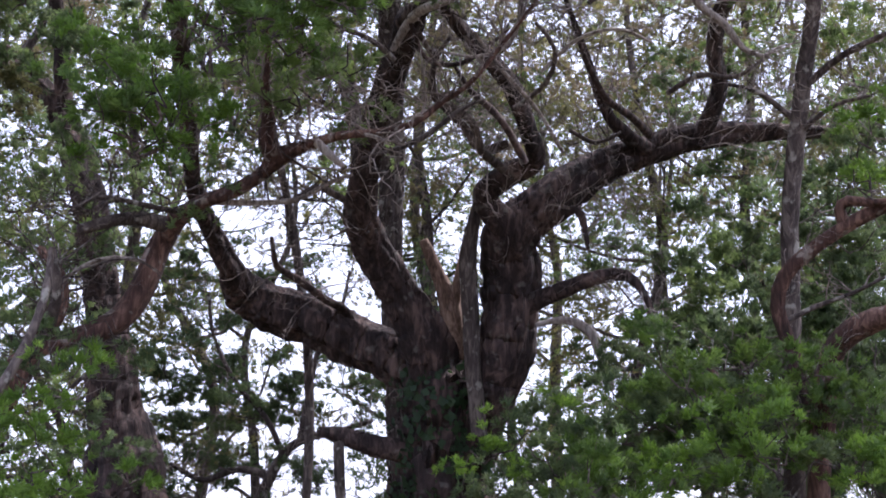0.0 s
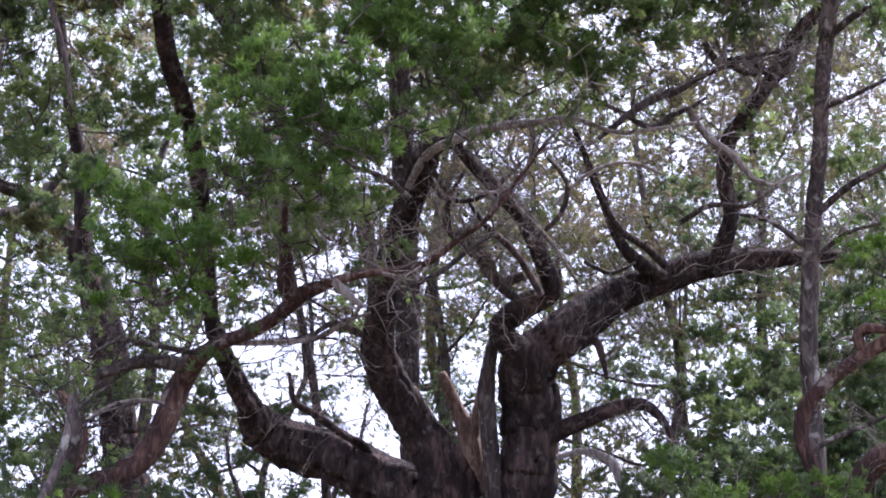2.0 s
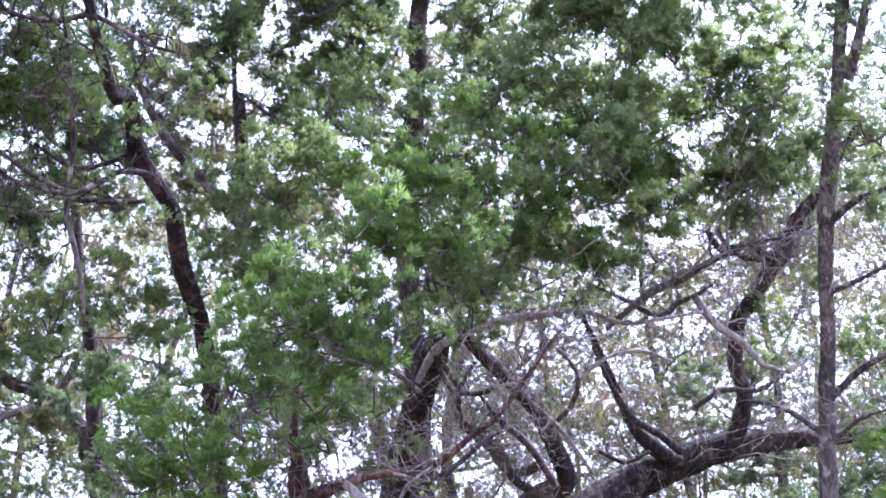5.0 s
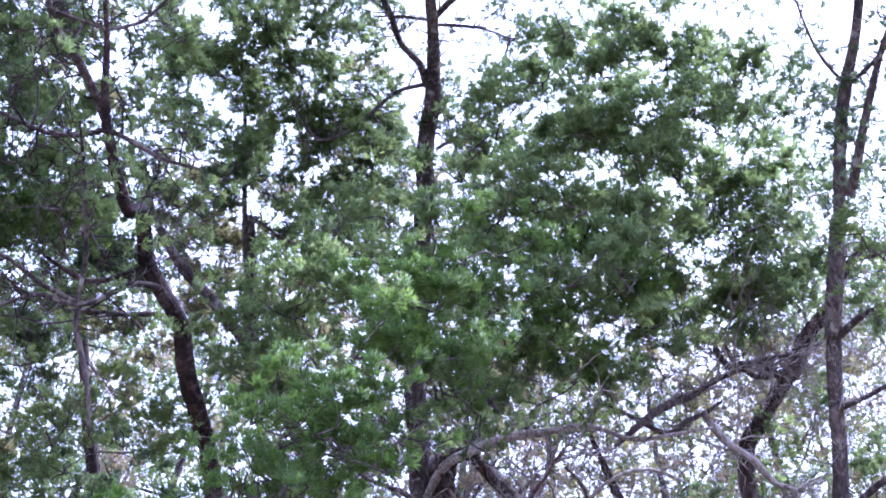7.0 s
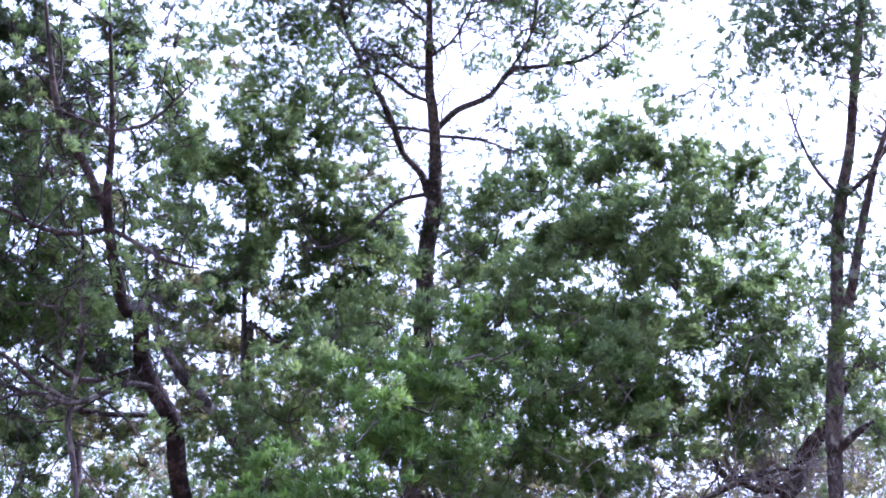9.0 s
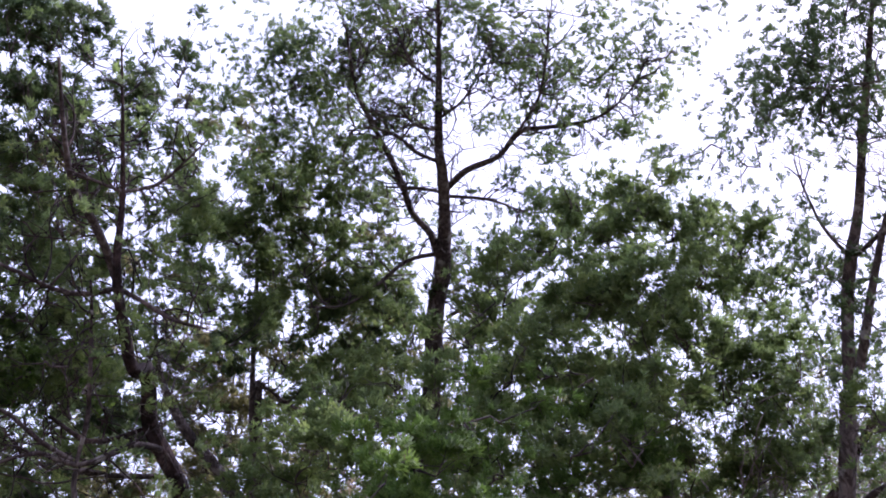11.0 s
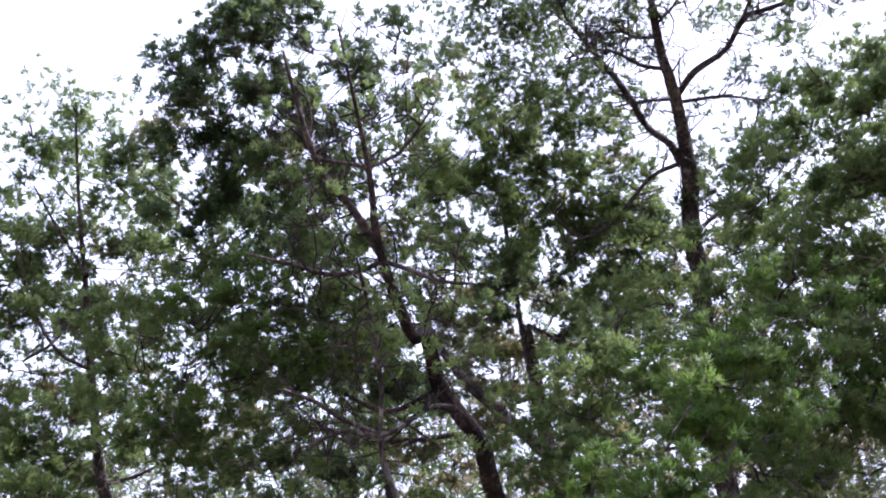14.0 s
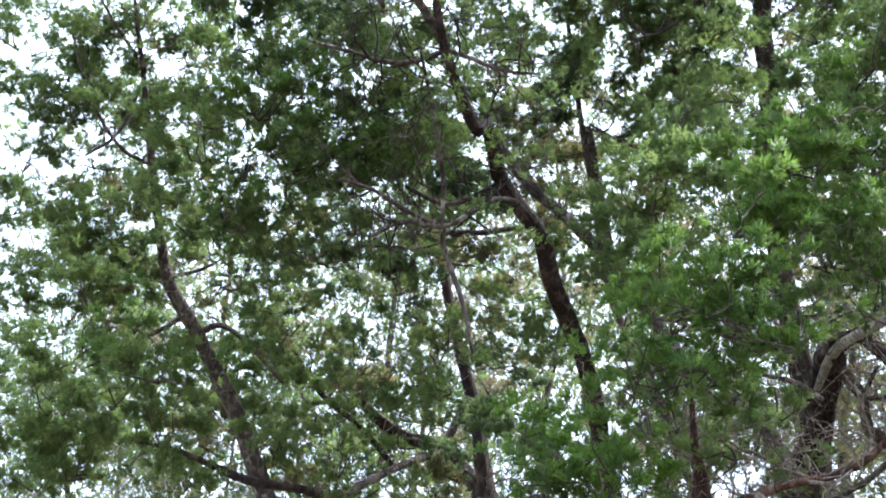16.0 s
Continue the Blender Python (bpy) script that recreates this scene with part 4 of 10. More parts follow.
line = [(-6.37, 8.35, 7.44, 0.023), (-6.08, 8.4, 7.48, 0.018), (-5.77, 8.4, 7.58, 0.010)]
arm = limb(far_tree, "branch", BARK_GREY, line)
twigs(arm, TWIG, line, 6, 0.5, 0.008, 2, 0.2)
line = [(-6.3, 8.63, 7.12, 0.026), (-6.68, 8.32, 6.71, 0.020), (-6.97, 8.03, 6.56, 0.013)]
arm = limb(far_tree, "branch", BARK_GREY, line)
twigs(arm, TWIG, line, 6, 0.5, 0.008, 2, 0.2)
line = [(-6.11, 7.08, 8.95, 0.021), (-6.34, 7.13, 8.36, 0.015), (-6.58, 7.03, 8.08, 0.010)]
arm = limb(far_tree, "branch", BARK_GREY, line)
twigs(arm, TWIG, line, 6, 0.5, 0.008, 2, 0.2)
line = [(-6.1, 7, 9.04, 0.018), (-6.17, 6.53, 9.26, 0.013), (-6.19, 6.12, 9.43, 0.008)]
arm = limb(far_tree, "branch", BARK_GREY, line)
twigs(arm, TWIG, line, 6, 0.5, 0.008, 2, 0.2)

bush_tree = thing("young_juniper_tree", 0, 0, "low crooked young juniper with thin bare forking stems", "tree")
line = [(-2.71, 14.73, -0.15, 0.152), (-2.7, 14.73, 0.25, 0.119), (-2.68, 14.73, 0.68, 0.101), (-2.45, 14.8, 1.69, 0.083), (-2.26, 14.82, 2.18, 0.071), (-2.02, 14.83, 2.61, 0.065), (-1.74, 14.85, 2.79, 0.065), (-1.35, 14.88, 2.89, 0.046), (-0.91, 14.91, 3.02, 0.026)]
arm = limb(bush_tree, "trunk", BARK_GREY, line)
twigs(arm, TWIG, line, 24, 0.9, 0.008, 2, 0.3)
line = [(-2.19, 14.82, 2.29, 0.059), (-2.62, 14.75, 2.39, 0.046), (-3.03, 14.68, 2.25, 0.039), (-3.44, 14.57, 2.45, 0.026)]
arm = limb(bush_tree, "limb", BARK_GREY, line)
twigs(arm, TWIG, line, 14, 0.8, 0.008, 2, 0.2)
line = [(-1.85, 14.84, 2.72, 0.052), (-1.75, 14.8, 3.33, 0.046), (-1.65, 14.74, 3.84, 0.039), (-1.36, 14.68, 4.35, 0.029), (-1.22, 14.57, 4.94, 0.020)]
arm = limb(bush_tree, "limb", BARK_GREY, line)
twigs(arm, TWIG, line, 20, 0.8, 0.008, 2, 0.2)
line = [(-2.06, 14.83, 2.58, 0.046), (-2.28, 14.76, 3.04, 0.039), (-2.65, 14.65, 3.46, 0.033), (-2.94, 14.51, 4.03, 0.026), (-3.02, 14.39, 4.59, 0.020)]
arm = limb(bush_tree, "limb", BARK_GREY, line)
twigs(arm, TWIG, line, 20, 0.8, 0.008, 2, 0.2)

young_tree = thing("young_pine_tree", 0, 0, "thin straight young pine trunk among the foliage", "tree")
line = [(-1.61, 13.28, -0.15, 0.088), (-1.6, 13.28, 0.25, 0.069), (-1.6, 13.28, 0.77, 0.058), (-1.55, 13.22, 3.15, 0.058), (-1.74, 12.86, 4.95, 0.053), (-2.14, 12.03, 6.86, 0.046), (-2.5, 11.15, 8.11, 0.046), (-2.4, 10.16, 9.66, 0.040), (-2.41, 10.96, 8.4, 0.040), (-2.47, 10.38, 9.22, 0.035), (-2.4, 9.59, 10.22, 0.029), (-2.36, 9.15, 10.7, 0.023), (-2.36, 8.68, 11.14, 0.014), (-2.34, 8.2, 11.56, 0.009)]
arm = limb(young_tree, "trunk", BARK_GREY, line)
twigs(arm, TWIG, line, 20, 0.6, 0.008, 2, 0.3)
line = [(-4.91, 12.23, 6.87, 0.055), (-4.85, 10.73, 6.1, 0.049), (-4.84, 9.4, 5.33, 0.041), (-4.98, 8.88, 5.24, 0.039), (-5.28, 8.48, 5.21, 0.041), (-5.43, 8.24, 5.25, 0.031), (-5.65, 7.94, 5.32, 0.020), (-5.84, 7.55, 5.29, 0.011)]
arm = limb(left_tree, "branch", BARK_OLD, line)
twigs(arm, BARK_GREY, line, 14, 0.6, 0.008, 2, 0.2)
line = [(-4.85, 10.73, 6.1, 0.032), (-5.05, 10.27, 6.39, 0.029), (-5.3, 9.79, 6.61, 0.024), (-5.46, 9.39, 6.96, 0.016)]
arm = limb(left_tree, "branch", BARK_OLD, line)
twigs(arm, BARK_GREY, line, 10, 0.6, 0.008, 2, 0.2)
line = [(1.05, 8.42, 6.17, 0.011), (1.33, 8.46, 6.02, 0.019), (1.63, 8.58, 5.9, 0.026), (1.8, 8.61, 6.02, 0.024), (1.98, 8.64, 6.1, 0.020), (2.13, 8.57, 6.17, 0.011)]
arm = limb(old_tree, "branch", BARK_GREY, line)
twigs(arm, BARK_GREY, line, 8, 0.42, 0.007, 2, 0.1)
line = [(2.19, 8.33, 6.6, 0.013), (2.28, 8.41, 6.42, 0.022), (2.55, 8.58, 6.39, 0.022), (2.88, 8.62, 6.56, 0.020), (3.13, 8.67, 6.76, 0.012)]
arm = limb(old_tree, "branch", BARK_GREY, line)
twigs(arm, BARK_GREY, line, 8, 0.42, 0.007, 2, 0.1)
line = [(0.71, 9.36, 4.71, 0.033), (0.6, 9.22, 4.87, 0.028), (0.46, 9.07, 5.03, 0.028), (0.24, 9.01, 5.22, 0.024), (0.1, 8.84, 5.37, 0.013)]
arm = limb(old_tree, "branch", BARK_OLD, line)
twigs(arm, BARK_GREY, line, 8, 0.42, 0.007, 2, 0.1)
line = [(-0.26, 8.52, 5.61, 0.019), (-0.13, 8.64, 5.35, 0.023), (0.15, 8.74, 5.36, 0.023), (0.37, 8.68, 5.49, 0.019), (0.55, 8.62, 5.62, 0.010)]
arm = limb(old_tree, "branch", BARK_OLD, line)
twigs(arm, BARK_GREY, line, 8, 0.42, 0.007, 2, 0.1)
line = [(1.93, 10.01, 5.18, 0.040), (1.7, 9.61, 5.21, 0.034), (1.43, 9.31, 5.27, 0.029), (1.23, 9.04, 5.49, 0.022), (1.09, 8.84, 5.76, 0.013)]
arm = limb(old_tree, "branch", BARK_OLD, line)
twigs(arm, BARK_GREY, line, 8, 0.42, 0.007, 2, 0.1)
line = [(-0.66, 8.6, 4.48, 0.012), (-0.34, 8.59, 4.57, 0.018), (-0.1, 8.65, 4.72, 0.022), (0.13, 8.69, 4.92, 0.018), (0.34, 8.75, 5.05, 0.010)]
arm = limb(old_tree, "branch", BARK_GREY, line)
twigs(arm, BARK_GREY, line, 8, 0.42, 0.007, 2, 0.1)
line = [(0.62, 9.23, 5.15, 0.020), (0.87, 8.95, 5.27, 0.021), (0.92, 8.66, 5.45, 0.019), (0.76, 8.59, 5.65, 0.013)]
arm = limb(old_tree, "branch", BARK_GREY, line)
twigs(arm, BARK_GREY, line, 8, 0.42, 0.007, 2, 0.1)
line = [(2.01, 9.58, 5.43, 0.023), (2.26, 9.38, 5.52, 0.023), (2.55, 9.33, 5.48, 0.021), (2.8, 9.21, 5.6, 0.011)]
arm = limb(old_tree, "branch", BARK_GREY, line)
twigs(arm, BARK_GREY, line, 8, 0.42, 0.007, 2, 0.1)
line = [(-0.39, 8.54, 5.3, 0.021), (-0.58, 8.37, 5.41, 0.020), (-0.84, 8.22, 5.46, 0.014), (-1.06, 8.12, 5.63, 0.008)]
arm = limb(old_tree, "branch", BARK_GREY, line)
twigs(arm, BARK_GREY, line, 8, 0.42, 0.007, 2, 0.1)
line = [(1.14, 9.63, 5.09, 0.020), (1.36, 9.54, 4.94, 0.020), (1.55, 9.39, 4.99, 0.013)]
arm = limb(old_tree, "branch", BARK_GREY, line)
twigs(arm, BARK_GREY, line, 8, 0.42, 0.007, 2, 0.1)
line = [(0.82, 8.92, 5.36, 0.015), (1.12, 8.79, 5.6, 0.017), (1.47, 8.81, 5.7, 0.017), (1.76, 8.9, 5.62, 0.013)]
arm = limb(old_tree, "branch", DEAD, line)
twigs(arm, BARK_GREY, line, 8, 0.42, 0.007, 2, 0.1)
line = [(0.25, 8.55, 5.55, 0.015), (0.48, 8.75, 5.31, 0.019), (0.8, 9.04, 5.05, 0.019), (1.03, 9.31, 4.78, 0.017)]
arm = limb(old_tree, "branch", DEAD, line)
twigs(arm, BARK_GREY, line, 8, 0.42, 0.007, 2, 0.1)
line = [(-3.05, 6.56, 6.58, 0.013), (-2.8, 6.74, 6.47, 0.021), (-2.58, 6.79, 6.52, 0.021), (-2.36, 6.8, 6.63, 0.017)]
arm = limb(old_tree, "branch", BARK_OLD, line)
twigs(arm, BARK_GREY, line, 8, 0.42, 0.007, 2, 0.1)
bough(old_tree, LEAF_FRESH, -0.68, 4.81, 4.27, 0.28, 0.18, 0.18, 3.58, 0.075, BARK_GREY)
bough(old_tree, LEAF_FRESH, -0.94, 4.9, 4.24, 0.17, 0.12, 0.14, 3.58, 0.075, BARK_GREY)
bough(old_tree, LEAF_FRESH, -0.47, 4.99, 4.41, 0.17, 0.15, 0.2, 3.58, 0.075, BARK_GREY)
bough(old_tree, LEAF_FRESH, -1.19, 5.05, 4.04, 0.2, 0.12, 0.1, 2.15, 0.075, BARK_GREY)
bough(old_tree, LEAF_FRESH, -1.4, 5.33, 3.73, 0.18, 0.14, 0.16, 3.58, 0.075, BARK_GREY)
bough(old_tree, LEAF_FRESH, -1.49, 5.37, 3.57, 0.13, 0.11, 0.13, 3.58, 0.075, BARK_GREY)
bough(old_tree, LEAF_FRESH, -0.31, 5.38, 5.37, 0.33, 0.2, 0.18, 3.58, 0.075, BARK_GREY)
bough(old_tree, LEAF_FRESH, -0.63, 5.33, 5.02, 0.22, 0.17, 0.19, 3.58, 0.075, BARK_GREY)
bough(old_tree, LEAF_FRESH, -0.14, 5.71, 5.21, 0.34, 0.22, 0.2, 3.58, 0.075, BARK_GREY)
bough(old_tree, LEAF_FRESH, 0.22, 5.9, 5.67, 0.29, 0.2, 0.21, 3.58, 0.075, BARK_GREY)
bough(old_tree, LEAF_FRESH, 0.02, 5.58, 5.8, 0.24, 0.15, 0.14, 3.58, 0.075, BARK_GREY)
bough(old_tree, LEAF_FRESH, 0.65, 6.42, 6.3, 0.28, 0.19, 0.2, 3.58, 0.075, BARK_GREY)
bough(old_tree, LEAF_FRESH, 1.1, 6.83, 6.51, 0.38, 0.25, 0.25, 3.58, 0.075, BARK_GREY)
bough(old_tree, LEAF_FRESH, -0.33, 5.5, 4.96, 0.29, 0.19, 0.19, 2.86, 0.075, BARK_GREY)
bough(old_tree, LEAF_FRESH, 0.31, 6.83, 5.66, 0.36, 0.24, 0.24, 2.86, 0.075, BARK_GREY)
bough(old_tree, LEAF_FRESH, 1, 7.33, 5.89, 0.26, 0.2, 0.26, 2.86, 0.075, BARK_GREY)
bough(old_tree, LEAF_FRESH, -0.44, 5.3, 4.24, 0.18, 0.12, 0.12, 1.79, 0.075, BARK_GREY)
bough(old_tree, LEAF_FRESH, -0.86, 5.29, 4.13, 0.27, 0.17, 0.15, 1.43, 0.075, BARK_GREY)
bough(old_tree, LEAF_FRESH, 0.63, 6.67, 5.91, 0.36, 0.24, 0.24, 2.5, 0.075, BARK_GREY)
bough(old_tree, LEAF_FRESH, 1.41, 7.45, 6.39, 0.31, 0.25, 0.31, 2.5, 0.075, BARK_GREY)
bough(old_tree, LEAF_MID, -1.32, 7.73, 4.81, 0.42, 0.25, 0.22, 0.63, 0.075, BARK_GREY)
bough(old_tree, LEAF_MID, -1.43, 7.26, 4.39, 0.36, 0.22, 0.2, 0.63, 0.075, BARK_GREY)
bough(old_tree, LEAF_MID, -0.9, 7.74, 4.79, 0.34, 0.22, 0.21, 0.95, 0.075, BARK_GREY)
bough(old_tree, LEAF_MID, 2.52, 8.54, 7.11, 0.47, 0.31, 0.31, 2.53, 0.075, BARK_GREY)
bough(old_tree, LEAF_MID, 2.96, 8.45, 7.21, 0.37, 0.27, 0.32, 2.21, 0.075, BARK_GREY)
bough(old_tree, LEAF_MID, 2.18, 7.71, 7.56, 0.55, 0.34, 0.3, 2.53, 0.075, BARK_GREY)
bough(old_tree, LEAF_MID, 2.75, 7.97, 7.49, 0.41, 0.29, 0.31, 2.21, 0.075, BARK_GREY)
bough(old_tree, LEAF_MID, 2.88, 10.90, 6.37, 0.31, 0.27, 0.37, 1.58, 0.075, BARK_GREY)
bough(old_tree, LEAF_MID, 2.99, 9.38, 6.38, 0.44, 0.31, 0.33, 1.58, 0.075, BARK_GREY)
bough(old_tree, LEAF_MID, 1.76, 7.62, 6.96, 0.38, 0.3, 0.38, 2.21, 0.075, BARK_GREY)
bough(old_tree, LEAF_MID, 0.31, 6.54, 7.67, 0.36, 0.23, 0.22, 2.40, 0.075, BARK_GREY)
bough(old_tree, LEAF_MID, 0.03, 6.74, 7.45, 0.31, 0.23, 0.27, 2.40, 0.075, BARK_GREY)
bough(old_tree, LEAF_MID, 0.91, 6.32, 8.55, 0.28, 0.23, 0.28, 2.53, 0.075, BARK_GREY)
bough(old_tree, LEAF_MID, 0.72, 6.59, 8.32, 0.33, 0.25, 0.28, 3.16, 0.075, BARK_GREY)
bough(old_tree, LEAF_MID, 1.27, 6.54, 8.29, 0.42, 0.28, 0.28, 3.16, 0.075, BARK_GREY)
bough(old_tree, LEAF_MID, 1.71, 6.47, 8.26, 0.33, 0.23, 0.24, 3.16, 0.075, BARK_GREY)
bough(old_tree, LEAF_MID, 1.06, 6.5, 7.64, 0.45, 0.29, 0.27, 2.40, 0.075, BARK_GREY)
bough(old_tree, LEAF_MID, 1.52, 6.52, 7.51, 0.4, 0.27, 0.27, 2.40, 0.075, BARK_GREY)
bough(old_tree, LEAF_MID, 1.88, 6.71, 7.97, 0.33, 0.25, 0.28, 2.40, 0.075, BARK_GREY)
bough(old_tree, LEAF_MID, 0.6, 6.5, 6.93, 0.38, 0.25, 0.25, 2.40, 0.075, BARK_GREY)
bough(old_tree, LEAF_MID, 1.09, 6.58, 6.75, 0.38, 0.25, 0.25, 2.40, 0.075, BARK_GREY)
bough(old_tree, LEAF_MID, 0.17, 6.63, 6.8, 0.34, 0.24, 0.25, 2.40, 0.075, BARK_GREY)
bough(old_tree, LEAF_MID, 1.46, 6.81, 7.19, 0.36, 0.25, 0.27, 2.40, 0.075, BARK_GREY)
bough(old_tree, LEAF_MID, 2.04, 6.99, 7.59, 0.42, 0.3, 0.33, 2.53, 0.075, BARK_GREY)
bough(old_tree, LEAF_MID, 2.52, 7.09, 8.09, 0.4, 0.26, 0.25, 2.21, 0.075, BARK_GREY)
bough(old_tree, LEAF_MID, 2.79, 6.95, 8.13, 0.35, 0.22, 0.2, 1.58, 0.075, BARK_GREY)
bough(old_tree, LEAF_MID, 2.31, 7.67, 7.46, 0.4, 0.28, 0.3, 1.26, 0.075, BARK_GREY)
bough(old_tree, LEAF_MID, 2.72, 7.42, 7.61, 0.35, 0.28, 0.35, 1.26, 0.075, BARK_GREY)
bough(old_tree, LEAF_MID, 2.11, 7.9, 7.23, 0.45, 0.3, 0.3, 1.26, 0.075, BARK_GREY)
bough(old_tree, LEAF_MID, 2.36, 8.02, 6.94, 0.45, 0.3, 0.3, 1.58, 0.075, BARK_GREY)
bough(old_tree, LEAF_MID, 1.26, 6.69, 7.39, 0.45, 0.29, 0.27, 2.40, 0.075, BARK_GREY)
bough(old_tree, LEAF_MID, 0.83, 6.65, 7.5, 0.36, 0.25, 0.27, 2.40, 0.075, BARK_GREY)
bough(old_tree, LEAF_MID, 0.48, 6.66, 7.53, 0.27, 0.21, 0.27, 2.40, 0.075, BARK_GREY)
bough(old_tree, LEAF_MID, 1.72, 6.83, 7.42, 0.37, 0.26, 0.27, 2.40, 0.075, BARK_GREY)
bough(old_tree, LEAF_MID, 0.81, 6.75, 6.74, 0.38, 0.24, 0.21, 2.40, 0.075, BARK_GREY)
bough(old_tree, LEAF_MID, 1.26, 6.77, 6.63, 0.38, 0.24, 0.21, 2.40, 0.075, BARK_GREY)
bough(old_tree, LEAF_MID, 0.41, 6.67, 6.55, 0.33, 0.22, 0.21, 2.40, 0.075, BARK_GREY)
bough(old_tree, LEAF_MID, 1.58, 7.01, 6.89, 0.36, 0.25, 0.27, 2.21, 0.075, BARK_GREY)
bough(old_tree, LEAF_MID, 2.26, 6.72, 8.28, 0.24, 0.21, 0.29, 2.53, 0.075, BARK_GREY)
bough(old_tree, LEAF_MID, 1.47, 6.4, 8.53, 0.33, 0.23, 0.24, 1.9, 0.075, BARK_GREY)
bough(old_tree, LEAF_MID, 0.43, 6.65, 6.24, 0.33, 0.21, 0.2, 2.40, 0.075, BARK_GREY)
bough(old_tree, LEAF_MID, 0.88, 6.91, 6.14, 0.42, 0.25, 0.21, 1.9, 0.075, BARK_GREY)
bough(old_tree, LEAF_MID, 1.43, 7.03, 6.19, 0.43, 0.26, 0.21, 1.58, 0.075, BARK_GREY)
bough(old_tree, LEAF_MID, 0.74, 6.43, 6.16, 0.36, 0.22, 0.2, 2.72, 0.075, BARK_GREY)
bough(old_tree, LEAF_MID, 1.12, 6.43, 6.09, 0.32, 0.21, 0.2, 2.72, 0.075, BARK_GREY)
bough(old_tree, LEAF_MID, -0.16, 6.05, 5.9, 0.33, 0.21, 0.19, 3.58, 0.075, BARK_GREY)
bough(old_tree, LEAF_MID, 0.09, 6.18, 5.71, 0.3, 0.19, 0.19, 3.58, 0.075, BARK_GREY)
bough(old_tree, LEAF_MID, 0.91, 6.38, 6.71, 0.16, 0.12, 0.12, 2.72, 0.075, BARK_GREY)
bough(old_tree, LEAF_MID, 0.12, 6.48, 7.45, 0.17, 0.12, 0.13, 2.72, 0.075, BARK_GREY)
bough(old_tree, LEAF_MID, 0.34, 6.47, 6.82, 0.17, 0.13, 0.17, 2.72, 0.075, BARK_GREY)
bough(old_tree, LEAF_MID, -1.45, 8.11, 5.23, 0.49, 0.32, 0.31, 1.35, 0.075, BARK_GREY)
bough(old_tree, LEAF_MID, -0.85, 8.74, 5.22, 0.38, 0.3, 0.38, 1.15, 0.075, BARK_GREY)
bough(old_tree, LEAF_MID, -1.05, 8.66, 5.68, 0.44, 0.29, 0.29, 1.15, 0.075, BARK_GREY)
bough(old_tree, LEAF_MID, -0.95, 11.14, 5.09, 0.35, 0.26, 0.29, 1.35, 0.075, BARK_GREY)
bough(old_tree, LEAF_MID, -1.75, 8.17, 4.94, 0.27, 0.23, 0.31, 1.35, 0.075, BARK_GREY)
bough(old_tree, LEAF_MID, -2.81, 8.17, 4.12, 0.18, 0.15, 0.2, 1.73, 0.075, BARK_GREY)
bough(old_tree, LEAF_MID, -3.29, 8.6, 3.93, 0.28, 0.23, 0.28, 1.15, 0.075, BARK_GREY)
bough(old_tree, LEAF_MID, -3.46, 7.94, 6.52, 0.45, 0.34, 0.4, 0.96, 0.075, BARK_GREY)
bough(old_tree, LEAF_MID, -2.74, 7.92, 5.95, 0.47, 0.32, 0.33, 1.35, 0.075, BARK_GREY)
bough(old_tree, LEAF_MID, -3.33, 8.31, 5.91, 0.45, 0.3, 0.3, 1.15, 0.075, BARK_GREY)
bough(old_tree, LEAF_MID, -2.33, 8.11, 6.5, 0.24, 0.23, 0.34, 1.35, 0.075, BARK_GREY)
bough(old_tree, LEAF_MID, -1.8, 8.23, 6.92, 0.3, 0.24, 0.3, 1.15, 0.075, BARK_GREY)
bough(old_tree, LEAF_MID, -2.2, 7.97, 7.18, 0.3, 0.22, 0.25, 0.96, 0.075, BARK_GREY)
bough(old_tree, LEAF_MID, -1.53, 7.96, 7.43, 0.4, 0.28, 0.3, 1.15, 0.075, BARK_GREY)
bough(old_tree, LEAF_MID, -3.31, 7.29, 7.57, 0.5, 0.32, 0.3, 0.77, 0.075, BARK_GREY)
bough(old_tree, LEAF_MID, -1.23, 8.55, 8.39, 0.65, 0.39, 0.33, 1.15, 0.075, BARK_GREY)
bough(old_tree, LEAF_MID, -0.61, 8.15, 8.18, 0.42, 0.27, 0.26, 1.15, 0.075, BARK_GREY)
bough(old_tree, LEAF_MID, -3.41, 7.59, 7.11, 0.4, 0.28, 0.3, 0.58, 0.075, BARK_GREY)
bough(old_tree, LEAF_MID, -3.06, 5.44, 8.01, 0.45, 0.29, 0.27, 2.75, 0.075, BARK_GREY)
bough(old_tree, LEAF_MID, -3.18, 5.71, 7.71, 0.36, 0.25, 0.27, 2.2, 0.075, BARK_GREY)
bough(old_tree, LEAF_MID, -3.11, 6.41, 8.54, 0.35, 0.26, 0.3, 1.65, 0.075, BARK_GREY)
bough(old_tree, LEAF_MID, -2.45, 6.45, 8.47, 0.44, 0.29, 0.29, 2.48, 0.075, BARK_GREY)
bough(old_tree, LEAF_MID, -2.16, 6.17, 8.55, 0.33, 0.23, 0.24, 1.92, 0.075, BARK_GREY)
bough(old_tree, LEAF_MID, -3.26, 6.63, 7.94, 0.44, 0.27, 0.24, 2.48, 0.075, BARK_GREY)
bough(old_tree, LEAF_MID, -3.22, 6.59, 7.53, 0.38, 0.25, 0.24, 1.54, 0.075, BARK_GREY)
bough(old_tree, LEAF_MID, -2.73, 7.03, 8.06, 0.4, 0.28, 0.3, 1.38, 0.075, BARK_GREY)
bough(old_tree, LEAF_MID, -3.21, 7.01, 7.02, 0.47, 0.3, 0.28, 0.97, 0.075, BARK_GREY)
